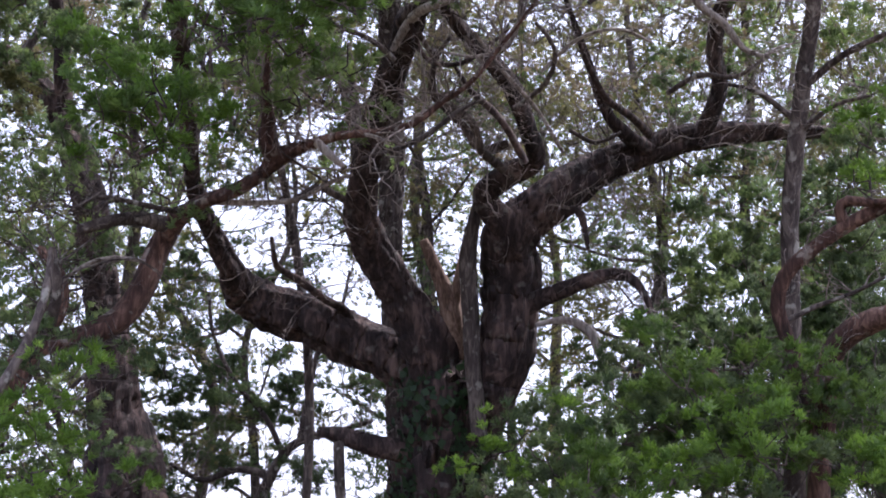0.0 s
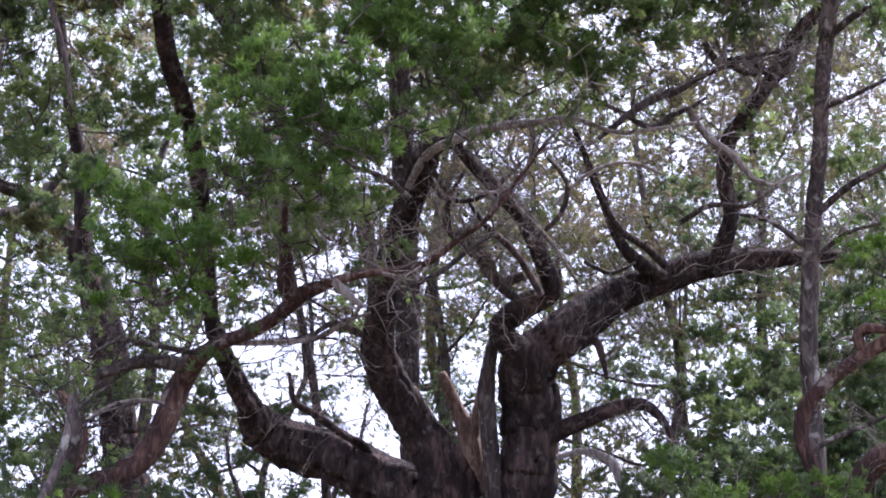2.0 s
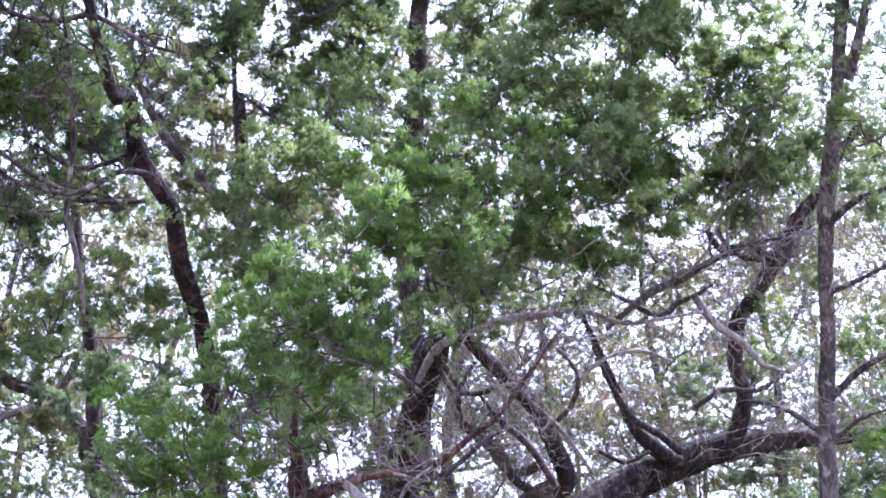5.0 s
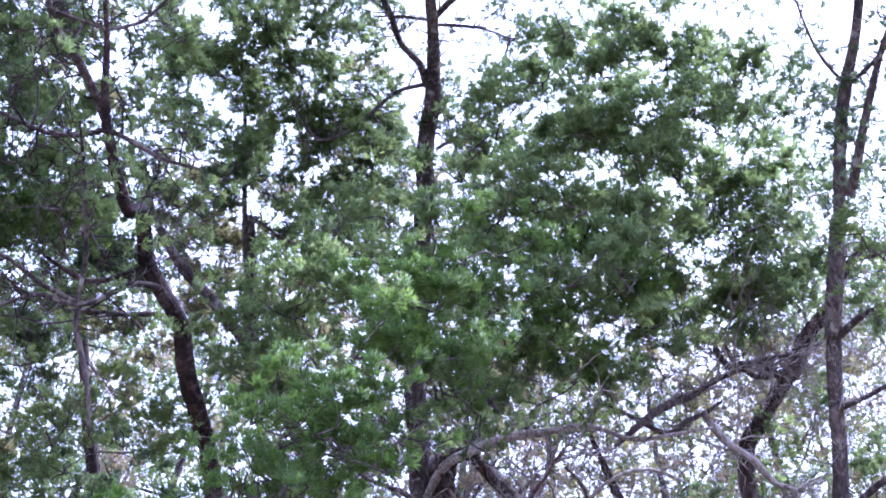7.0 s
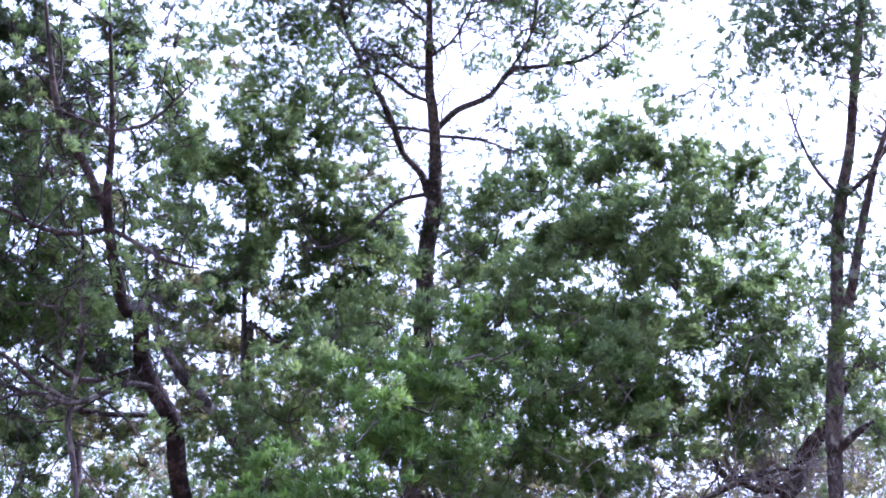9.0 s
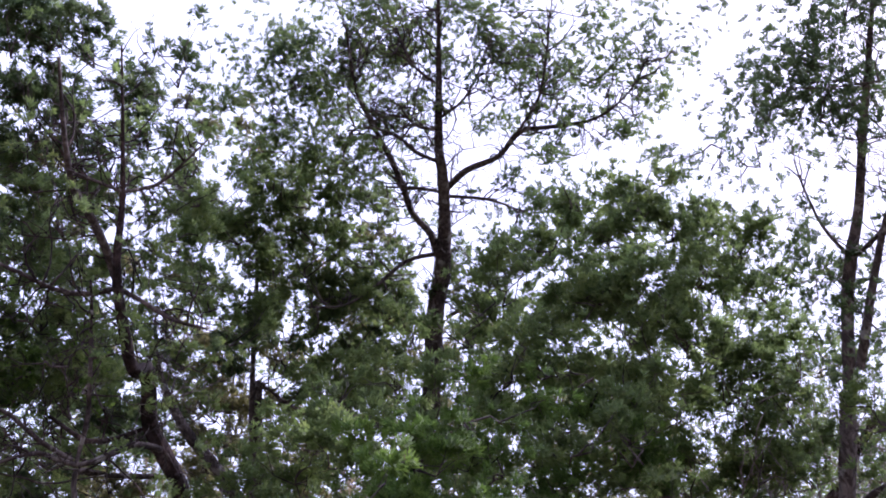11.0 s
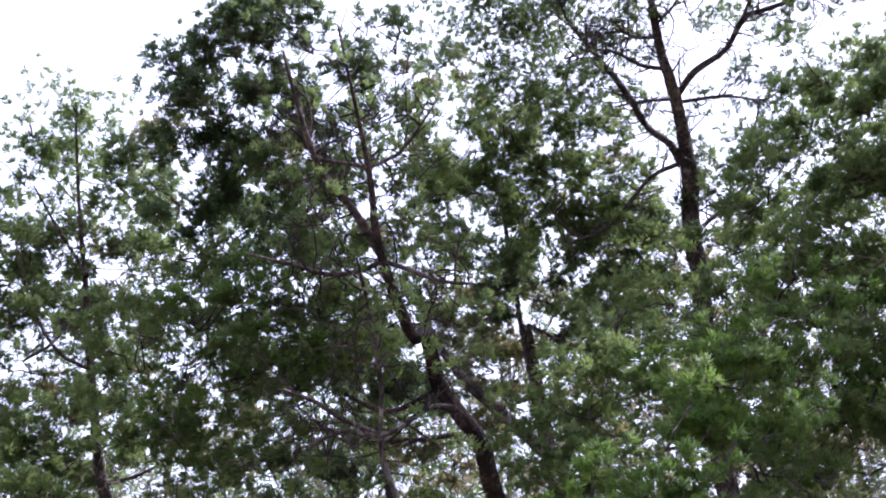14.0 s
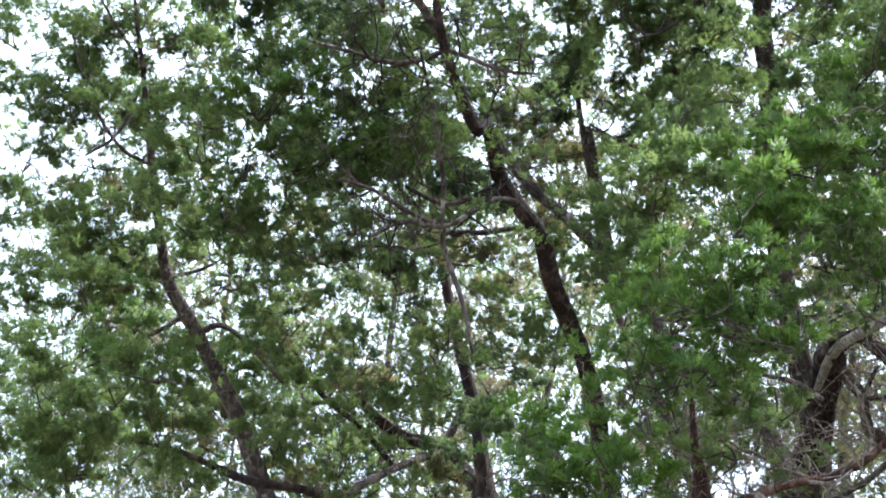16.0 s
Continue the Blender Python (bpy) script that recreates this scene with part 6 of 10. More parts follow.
bough(near_tree, LEAF_MID, -3.68, 6.28, 7.36, 0.51, 0.3, 0.23, 1.34, 0.08, BARK_GREY)
bough(near_tree, LEAF_MID, -3.21, 6.35, 7.41, 0.41, 0.26, 0.23, 1.21, 0.08, BARK_GREY)
bough(near_tree, LEAF_MID, -3.93, 6.37, 6.91, 0.5, 0.31, 0.27, 1.34, 0.08, BARK_GREY)
bough(near_tree, LEAF_MID, -3.33, 6.47, 6.85, 0.49, 0.3, 0.27, 1.34, 0.08, BARK_GREY)
bough(near_tree, LEAF_MID, -3.01, 6.81, 6.96, 0.32, 0.24, 0.27, 0.94, 0.08, BARK_GREY)
bough(near_tree, LEAF_MID, -3.5, 6.65, 6.49, 0.49, 0.29, 0.22, 1.34, 0.08, BARK_GREY)
bough(near_tree, LEAF_MID, -3.94, 6.52, 6.34, 0.45, 0.27, 0.22, 1.34, 0.08, BARK_GREY)
bough(near_tree, LEAF_MID, -2.98, 6.68, 7.3, 0.28, 0.2, 0.23, 0.80, 0.08, BARK_GREY)
bough(near_tree, LEAF_MID, -4.57, 6.06, 7.12, 0.42, 0.32, 0.37, 1.92, 0.08, BARK_GREY)
bough(near_tree, LEAF_MID, -4.6, 6.42, 6.65, 0.42, 0.32, 0.37, 1.92, 0.08, BARK_GREY)
bough(far_tree, LEAF_MID, -5.74, 5.93, 10.18, 0.23, 0.18, 0.2, 2.48, 0.08, BARK_GREY)
bough(far_tree, LEAF_MID, -6.18, 5.88, 10.05, 0.24, 0.18, 0.21, 2.2, 0.08, BARK_GREY)
bough(far_tree, LEAF_MID, -6.20, 6.42, 10.29, 0.43, 0.28, 0.27, 2.48, 0.08, BARK_GREY)
bough(far_tree, LEAF_MID, -6.35, 6.15, 9.73, 0.35, 0.25, 0.27, 2.2, 0.08, BARK_GREY)
bough(far_tree, LEAF_MID, -5.59, 6.39, 9.94, 0.29, 0.23, 0.29, 2.2, 0.08, BARK_GREY)
bough(far_tree, LEAF_MID, -6.26, 6.79, 9.82, 0.55, 0.36, 0.36, 1.65, 0.08, BARK_GREY)
bough(far_tree, LEAF_MID, -6.41, 6.55, 9.2, 0.47, 0.33, 0.35, 1.38, 0.08, BARK_GREY)
bough(far_tree, LEAF_MID, -5.77, 6.86, 9.42, 0.47, 0.33, 0.35, 1.65, 0.08, BARK_GREY)
bough(far_tree, LEAF_MID, -6.34, 6.93, 8.9, 0.47, 0.33, 0.35, 1.24, 0.08, BARK_GREY)
bough(far_tree, LEAF_MID, -6.90, 7.49, 8.62, 0.49, 0.34, 0.36, 1.10, 0.08, BARK_GREY)
bough(far_tree, LEAF_MID, -6.56, 7.80, 8.90, 0.43, 0.32, 0.37, 1.10, 0.08, BARK_GREY)
bough(far_tree, LEAF_MID, -5.86, 7.74, 8.11, 0.46, 0.32, 0.35, 1.38, 0.08, BARK_GREY)
bough(far_tree, LEAF_MID, -6.77, 7.63, 7.73, 0.47, 0.33, 0.35, 1.92, 0.08, BARK_GREY)
bough(far_tree, LEAF_MID, -6.79, 8.49, 7.92, 0.56, 0.38, 0.38, 1.92, 0.08, BARK_GREY)
bough(far_tree, LEAF_MID, -6.78, 6.89, 8.71, 0.35, 0.28, 0.35, 1.1, 0.08, BARK_GREY)
bough(far_tree, LEAF_MID, -6.99, 6.24, 9.27, 0.36, 0.33, 0.48, 1.65, 0.08, BARK_GREY)
bough(far_tree, LEAF_MID, -7.22, 6.91, 8.43, 0.36, 0.38, 0.6, 1.38, 0.08, BARK_GREY)
bough(far_tree, LEAF_FAR, -5.44, 6.79, 10.71, 0.31, 0.27, 0.37, 2.2, 0.085, BARK_GREY)
bough(far_tree, LEAF_FAR, -5.73, 7.07, 10.31, 0.37, 0.3, 0.37, 1.92, 0.085, BARK_GREY)
bough(far_tree, LEAF_FAR, -6.17, 7.69, 9.6, 0.44, 0.32, 0.37, 1.38, 0.085, BARK_GREY)
bough(far_tree, LEAF_FAR, -6.41, 7.9, 9.37, 0.37, 0.35, 0.5, 1.38, 0.085, BARK_GREY)
bough(far_tree, LEAF_FAR, -6.24, 8.39, 9, 0.37, 0.32, 0.44, 1.38, 0.085, BARK_GREY)
bough(near_tree, LEAF_MID, -4.3, 5.81, 7.11, 0.31, 0.23, 0.27, 1.48, 0.08, BARK_GREY)
bough(near_tree, LEAF_MID, -3.98, 5.84, 7.15, 0.35, 0.23, 0.22, 1.15, 0.08, BARK_GREY)
bough(near_tree, LEAF_MID, -3.66, 5.86, 7.19, 0.39, 0.23, 0.17, 1.15, 0.08, BARK_GREY)
bough(near_tree, LEAF_MID, -4.09, 5.98, 6.75, 0.39, 0.26, 0.26, 1.15, 0.08, BARK_GREY)
bough(near_tree, LEAF_MID, -3.76, 6.24, 6.84, 0.4, 0.26, 0.26, 1.04, 0.08, BARK_GREY)
bough(near_tree, LEAF_MID, -3.2, 6.08, 7.23, 0.35, 0.21, 0.17, 1.04, 0.08, BARK_GREY)
bough(near_tree, LEAF_MID, -3.36, 6.47, 7, 0.36, 0.25, 0.27, 0.69, 0.08, BARK_GREY)
bough(near_tree, LEAF_MID, -4.32, 6.22, 6.44, 0.4, 0.26, 0.26, 1.15, 0.08, BARK_GREY)
bough(near_tree, LEAF_MID, -4, 6.49, 6.53, 0.4, 0.27, 0.27, 0.92, 0.08, BARK_GREY)
bough(near_tree, LEAF_MID, -3.81, 6.93, 6.44, 0.41, 0.27, 0.27, 0.69, 0.08, BARK_GREY)
bough(near_tree, LEAF_MID, -4.6, 6.6, 6.23, 0.41, 0.27, 0.27, 1.32, 0.08, BARK_GREY)
bough(near_tree, LEAF_FRESH, -3.89, 5.75, 7, 0.34, 0.22, 0.21, 1.54, 0.075, BARK_GREY)
bough(near_tree, LEAF_FRESH, -3.49, 5.86, 7.14, 0.34, 0.2, 0.17, 1.76, 0.075, BARK_GREY)
bough(near_tree, LEAF_FRESH, -4.16, 6, 6.52, 0.3, 0.22, 0.26, 1.32, 0.075, BARK_GREY)
bough(near_tree, LEAF_FRESH, -3.76, 6.08, 6.73, 0.3, 0.2, 0.21, 1.32, 0.075, BARK_GREY)
bough(near_tree, LEAF_FRESH, -2.89, 6.17, 6.81, 0.12, 0.09, 0.1, 2.2, 0.075, BARK_GREY)
bough(near_tree, LEAF_FRESH, -5.06, 6.27, 5.67, 0.26, 0.17, 0.17, 1.76, 0.075, BARK_GREY)
bough(near_tree, LEAF_FRESH, -4.97, 6.51, 5.4, 0.39, 0.24, 0.22, 1.54, 0.075, BARK_GREY)
bough(left_tree, LEAF_MID, -6.63, 6.7, 9.36, 0.54, 0.36, 0.36, 1.38, 0.08, BARK_GREY)
bough(left_tree, LEAF_MID, -7.13, 6.7, 8.92, 0.42, 0.31, 0.36, 1.1, 0.08, BARK_GREY)
bough(left_tree, LEAF_MID, -4.06, 7.58, 7.94, 0.42, 0.29, 0.31, 0.97, 0.08, BARK_GREY)
bough(left_tree, LEAF_MID, -5.22, 7.52, 7.17, 0.47, 0.31, 0.31, 1.65, 0.08, BARK_GREY)
bough(left_tree, LEAF_MID, -4.78, 7.79, 7.18, 0.47, 0.31, 0.31, 1.15, 0.08, BARK_GREY)
bough(left_tree, LEAF_MID, -6.18, 7.05, 6.17, 0.51, 0.32, 0.3, 2.48, 0.08, BARK_GREY)
bough(left_tree, LEAF_MID, -6.46, 7.12, 5.66, 0.46, 0.3, 0.3, 2.75, 0.08, BARK_GREY)
bough(left_tree, LEAF_MID, -5.94, 7.25, 5.7, 0.5, 0.32, 0.3, 2.75, 0.08, BARK_GREY)
bough(left_tree, LEAF_MID, -6.21, 9.27, 7.09, 0.54, 0.36, 0.36, 1.92, 0.08, BARK_GREY)
bough(left_tree, LEAF_MID, -4.92, 8.2, 6.42, 0.47, 0.31, 0.31, 1.65, 0.08, BARK_GREY)
bough(left_tree, LEAF_MID, -4.95, 7.97, 6.77, 0.42, 0.27, 0.26, 1.38, 0.08, BARK_GREY)
bough(left_tree, LEAF_MID, -5.61, 7.66, 5.41, 0.5, 0.32, 0.3, 2.2, 0.08, BARK_GREY)
bough(left_tree, LEAF_MID, -6.18, 7.35, 5.16, 0.55, 0.34, 0.3, 2.75, 0.08, BARK_GREY)
bough(left_tree, LEAF_MID, -6.62, 7.28, 5.09, 0.46, 0.3, 0.3, 2.75, 0.08, BARK_GREY)
bough(left_tree, LEAF_MID, -6.00, 9.60, 6.63, 0.61, 0.39, 0.36, 1.65, 0.08, BARK_GREY)
bough(left_tree, LEAF_MID, -4.76, 8.64, 6.02, 0.47, 0.32, 0.32, 1.65, 0.08, BARK_GREY)
bough(left_tree, LEAF_MID, -4.33, 8.64, 6.42, 0.42, 0.29, 0.32, 1.38, 0.08, BARK_GREY)
bough(left_tree, LEAF_MID, -4.55, 8.76, 5.49, 0.52, 0.33, 0.31, 1.38, 0.08, BARK_GREY)
bough(left_tree, LEAF_MID, -3.93, 9.06, 6.43, 0.43, 0.3, 0.32, 1.1, 0.08, BARK_GREY)
bough(left_tree, LEAF_MID, -4.04, 9.08, 5.83, 0.47, 0.32, 0.32, 1.65, 0.08, BARK_GREY)
bough(left_tree, LEAF_MID, -7.42, 7.7, 7.54, 0.48, 0.33, 0.36, 1.38, 0.08, BARK_GREY)
bough(left_tree, LEAF_MID, -7.6, 7.94, 6.99, 0.42, 0.31, 0.36, 1.38, 0.08, BARK_GREY)
bough(left_tree, LEAF_MID, -6.9, 8.07, 7.66, 0.36, 0.29, 0.36, 1.1, 0.08, BARK_GREY)
bough(left_tree, LEAF_DARK, -3.68, 10.32, 6.92, 0.48, 0.33, 0.36, 1.15, 0.085, BARK_GREY)
bough(left_tree, LEAF_DARK, -3.25, 10.32, 7.18, 0.36, 0.24, 0.24, 1.15, 0.085, BARK_GREY)
bough(left_tree, LEAF_DARK, -3.18, 10.66, 6.55, 0.42, 0.31, 0.36, 0.77, 0.085, BARK_GREY)
bough(left_tree, LEAF_DARK, -3.51, 9.78, 5.75, 0.49, 0.33, 0.33, 1.15, 0.085, BARK_GREY)
bough(left_tree, LEAF_DARK, -2.55, 10.1, 5.64, 0.44, 0.28, 0.27, 1.15, 0.085, BARK_GREY)
bough(left_tree, LEAF_DARK, -2.81, 10.33, 7.38, 0.3, 0.21, 0.24, 0.77, 0.085, BARK_GREY)
bough(left_tree, LEAF_DARK, -1.87, 9.29, 5.25, 0.4, 0.26, 0.25, 1.15, 0.085, BARK_GREY)
bough(left_tree, LEAF_DARK, -3.07, 10, 5.55, 0.44, 0.28, 0.27, 0.96, 0.085, BARK_GREY)
bough(left_tree, LEAF_DARK, -4.74, 9.04, 8.27, 0.54, 0.36, 0.36, 0.77, 0.085, BARK_GREY)
bough(left_tree, LEAF_DARK, -4.5, 10.03, 7.95, 0.56, 0.37, 0.37, 0.67, 0.085, BARK_GREY)
bough(left_tree, LEAF_DARK, -5.08, 9.84, 7.81, 0.56, 0.37, 0.37, 0.77, 0.085, BARK_GREY)
bough(left_tree, LEAF_DARK, -3.55, 9.77, 8.84, 0.56, 0.37, 0.37, 0.58, 0.085, BARK_GREY)
bough(left_tree, LEAF_DARK, -2.75, 9.52, 9.47, 0.56, 0.4, 0.43, 0.77, 0.085, BARK_GREY)
bough(left_tree, LEAF_DARK, -1.98, 9.5, 9.7, 0.62, 0.42, 0.43, 0.96, 0.085, BARK_GREY)
bough(left_tree, LEAF_DARK, -1.25, 9.51, 9.81, 0.62, 0.4, 0.37, 0.96, 0.085, BARK_GREY)
bough(left_tree, LEAF_DARK, -1.56, 10.25, 9.38, 0.64, 0.41, 0.38, 0.96, 0.085, BARK_GREY)
bough(thin_tree, LEAF_FAR, 2.72, 11.25, 8.39, 0.8, 0.48, 0.4, 0.96, 0.085, BARK_GREY)
bough(thin_tree, LEAF_FAR, 3.64, 11.3, 8.07, 0.67, 0.43, 0.4, 1.1, 0.085, BARK_GREY)
bough(thin_tree, LEAF_FAR, 1.11, 11.54, 8.34, 0.74, 0.46, 0.4, 1.24, 0.085, BARK_GREY)
bough(thin_tree, LEAF_FAR, 1.95, 11.66, 8.14, 0.74, 0.46, 0.4, 1.24, 0.085, BARK_GREY)
bough(thin_tree, LEAF_FAR, 0.11, 11.74, 8.28, 0.74, 0.46, 0.4, 1.38, 0.085, BARK_GREY)
bough(thin_tree, LEAF_FAR, -0.77, 11.95, 8.29, 0.75, 0.47, 0.41, 1.38, 0.085, BARK_GREY)
bough(thin_tree, LEAF_FAR, 3.03, 11.87, 7.76, 0.82, 0.47, 0.34, 0.96, 0.085, BARK_GREY)
bough(thin_tree, LEAF_FAR, 2.41, 11.11, 8.54, 0.6, 0.37, 0.33, 0.82, 0.085, BARK_GREY)
bough(thin_tree, LEAF_FAR, 0.46, 11.34, 8.56, 0.6, 0.37, 0.33, 1.38, 0.085, BARK_GREY)
bough(thin_tree, LEAF_FAR, -1.78, 11.04, 9.2, 0.67, 0.43, 0.4, 1.1, 0.085, BARK_GREY)
bough(thin_tree, LEAF_FAR, -2.87, 10.3, 9.55, 0.6, 0.4, 0.4, 0.96, 0.085, BARK_GREY)
bough(thin_tree, LEAF_FAR, -3.09, 9.93, 9.94, 0.53, 0.37, 0.4, 0.96, 0.085, BARK_GREY)
bough(thin_tree, LEAF_FAR, -2.02, 10.69, 9.63, 0.54, 0.38, 0.4, 0.96, 0.085, BARK_GREY)
bough(far_tree, LEAF_MID, -7.12, 6.55, 9.38, 0.54, 0.36, 0.36, 1.38, 0.085, BARK_GREY)
bough(far_tree, LEAF_MID, -7.08, 7.51, 8.16, 0.54, 0.36, 0.36, 1.38, 0.085, BARK_GREY)
bough(far_tree, LEAF_MID, -7.57, 7.62, 7.86, 0.48, 0.34, 0.36, 1.65, 0.085, BARK_GREY)
bough(far_tree, LEAF_MID, -6.79, 7.78, 8.13, 0.42, 0.31, 0.36, 1.38, 0.085, BARK_GREY)
bough(far_tree, LEAF_MID, -7.39, 7.16, 8.56, 0.36, 0.29, 0.36, 1.1, 0.085, BARK_GREY)
bough(far_tree, LEAF_MID, -6.7, 7.25, 8.8, 0.48, 0.33, 0.36, 1.1, 0.085, BARK_GREY)
bough(far_tree, LEAF_MID, -5.81, 7.21, 9.55, 0.54, 0.36, 0.36, 1.38, 0.085, BARK_GREY)
bough(far_tree, LEAF_MID, -5.05, 7.57, 9.7, 0.6, 0.36, 0.3, 1.38, 0.085, BARK_GREY)
bough(far_tree, LEAF_MID, -4.34, 8.18, 10.1, 0.62, 0.37, 0.31, 1.38, 0.085, BARK_GREY)
bough(far_tree, LEAF_MID, -7.23, 7.94, 7.45, 0.48, 0.31, 0.3, 1.65, 0.085, BARK_GREY)
bough(red_tree, LEAF_DARK, 2.1, 10.23, 2.7, 0.62, 0.37, 0.31, 2.2, 0.085, BARK_GREY)
bough(red_tree, LEAF_DARK, 2.85, 10.14, 2.84, 0.58, 0.36, 0.32, 2.2, 0.085, BARK_GREY)
bough(red_tree, LEAF_DARK, 3.5, 9.79, 3.04, 0.52, 0.35, 0.36, 2.2, 0.085, BARK_GREY)
bough(red_tree, LEAF_DARK, 3.44, 9.79, 2.32, 0.57, 0.37, 0.36, 2.2, 0.085, BARK_GREY)
bough(red_tree, LEAF_DARK, 1.56, 10.59, 3.05, 0.37, 0.24, 0.21, 0.44, 0.085, BARK_GREY)
bough(red_tree, LEAF_DARK, 2.63, 10.04, 2.28, 0.62, 0.37, 0.31, 2.2, 0.085, BARK_GREY)
bough(red_tree, LEAF_DARK, 1.66, 10.15, 2.19, 0.61, 0.37, 0.31, 2.2, 0.085, BARK_GREY)
bough(red_tree, LEAF_DARK, 3.14, 9.7, 1.98, 0.56, 0.32, 0.25, 2.2, 0.085, BARK_GREY)
bough(red_tree, LEAF_DARK, 0.97, 10.14, 2.1, 0.46, 0.28, 0.25, 2.2, 0.085, BARK_GREY)
bough(red_tree, LEAF_DARK, 2.62, 10.55, 3.26, 0.6, 0.35, 0.27, 1.76, 0.085, BARK_GREY)
bough(old_tree, LEAF_MID, -1.55, 7.66, 6.95, 0.38, 0.26, 0.28, 1.65, 0.075, BARK_GREY)
bough(old_tree, LEAF_MID, -1.18, 7.41, 6.51, 0.31, 0.23, 0.27, 1.92, 0.075, BARK_GREY)
bough(old_tree, LEAF_MID, -1.42, 7.55, 6.2, 0.31, 0.23, 0.27, 1.92, 0.075, BARK_GREY)
bough(old_tree, LEAF_MID, -1.69, 7.65, 5.91, 0.27, 0.21, 0.27, 1.92, 0.075, BARK_GREY)
bough(old_tree, LEAF_MID, -1.09, 7.65, 7.08, 0.38, 0.25, 0.24, 1.92, 0.075, BARK_GREY)
bough(old_tree, LEAF_MID, -0.71, 7.56, 7.28, 0.38, 0.25, 0.24, 1.92, 0.075, BARK_GREY)
bough(old_tree, LEAF_MID, 0.44, 8.41, 6.09, 0.43, 0.25, 0.19, 1.38, 0.075, BARK_GREY)
bough(old_tree, LEAF_MID, 0.96, 8.37, 6.09, 0.43, 0.25, 0.19, 1.38, 0.075, BARK_GREY)
bough(old_tree, LEAF_MID, -0.02, 7.39, 5.69, 0.34, 0.2, 0.17, 1.65, 0.075, BARK_GREY)
bough(left_tree, LEAF_FAR, -4.68, 10, 9.51, 0.73, 0.48, 0.47, 1.1, 0.085, BARK_GREY)
bough(left_tree, LEAF_FAR, -4.23, 10.7, 8.81, 0.73, 0.48, 0.47, 1.1, 0.085, BARK_GREY)
bough(left_tree, LEAF_FAR, -5.81, 9.83, 8.24, 0.71, 0.46, 0.45, 1.1, 0.085, BARK_GREY)
bough(left_tree, LEAF_FAR, -6.45, 9.85, 6.41, 0.68, 0.42, 0.37, 1.32, 0.085, BARK_GREY)
bough(left_tree, LEAF_FAR, -4.96, 10.83, 7.73, 0.72, 0.47, 0.46, 1.32, 0.085, BARK_GREY)
bough(left_tree, LEAF_FAR, -5.7, 10.55, 6.13, 0.69, 0.42, 0.37, 1.32, 0.085, BARK_GREY)
bough(left_tree, LEAF_FAR, -3.67, 11.15, 8.8, 0.61, 0.43, 0.47, 0.88, 0.085, BARK_GREY)
bough(left_tree, LEAF_FAR, -2.89, 10.97, 9.73, 0.62, 0.44, 0.48, 0.88, 0.085, BARK_GREY)
bough(left_tree, LEAF_FAR, -5.44, 10.73, 7.04, 0.71, 0.44, 0.39, 1.32, 0.085, BARK_GREY)
bough(left_tree, LEAF_FAR, -4.65, 11.23, 6.19, 0.7, 0.41, 0.32, 1.32, 0.085, BARK_GREY)
bough(left_tree, LEAF_FAR, -6.77, 9.06, 8.43, 0.58, 0.41, 0.45, 1.1, 0.085, BARK_GREY)
bough(left_tree, LEAF_FAR, -4, 11.25, 8.07, 0.66, 0.43, 0.4, 0.88, 0.085, BARK_GREY)
bough(left_tree, LEAF_FAR, -5.44, 9.55, 8.9, 0.64, 0.41, 0.39, 1.1, 0.085, BARK_GREY)
bough(left_tree, LEAF_FAR, -6.01, 8.58, 9.63, 0.64, 0.41, 0.39, 0.88, 0.085, BARK_GREY)
bough(young_tree, LEAF_FAR, -2.85, 10.64, 9.86, 0.75, 0.49, 0.48, 1.1, 0.085, BARK_GREY)
bough(young_tree, LEAF_FAR, -3.47, 10.24, 10.13, 0.62, 0.41, 0.41, 1.1, 0.085, BARK_GREY)
bough(young_tree, LEAF_FAR, -2.24, 11.16, 9.34, 0.75, 0.47, 0.41, 1.32, 0.085, BARK_GREY)
bough(young_tree, LEAF_FAR, -3.17, 11.03, 9.19, 0.75, 0.47, 0.41, 1.32, 0.085, BARK_GREY)
bough(young_tree, LEAF_FAR, -3.94, 10.69, 8.97, 0.61, 0.4, 0.4, 1.32, 0.085, BARK_GREY)
bough(young_tree, LEAF_FAR, -3.05, 10.13, 10.43, 0.62, 0.38, 0.34, 1.1, 0.085, BARK_GREY)
bough(young_tree, LEAF_FAR, -1.8, 10.92, 9.78, 0.68, 0.44, 0.41, 1.1, 0.085, BARK_GREY)
bough(young_tree, LEAF_FAR, -1.31, 10.62, 10.19, 0.75, 0.47, 0.41, 1.1, 0.085, BARK_GREY)
bough(young_tree, LEAF_FAR, -2.24, 10.33, 10.34, 0.62, 0.41, 0.41, 0.88, 0.085, BARK_GREY)
bough(young_tree, LEAF_FAR, -3.15, 10.43, 9.93, 0.75, 0.47, 0.41, 1.1, 0.085, BARK_GREY)
bough(young_tree, LEAF_FAR, -1.74, 11.37, 9.09, 0.68, 0.44, 0.41, 1.1, 0.085, BARK_GREY)
bough(young_tree, LEAF_FAR, -3.17, 10.8, 9.08, 0.61, 0.4, 0.4, 0.88, 0.085, BARK_GREY)
bough(left_tree, LEAF_DARK, -1.75, 15.79, 3.53, 0.87, 0.57, 0.56, 1.1, 0.085, BARK_GREY)
bough(left_tree, LEAF_DARK, -1.2, 15.94, 2.38, 0.63, 0.41, 0.4, 0.66, 0.085, BARK_GREY)
bough(left_tree, LEAF_DARK, -2.19, 15.83, 2.45, 0.71, 0.48, 0.48, 0.88, 0.085, BARK_GREY)
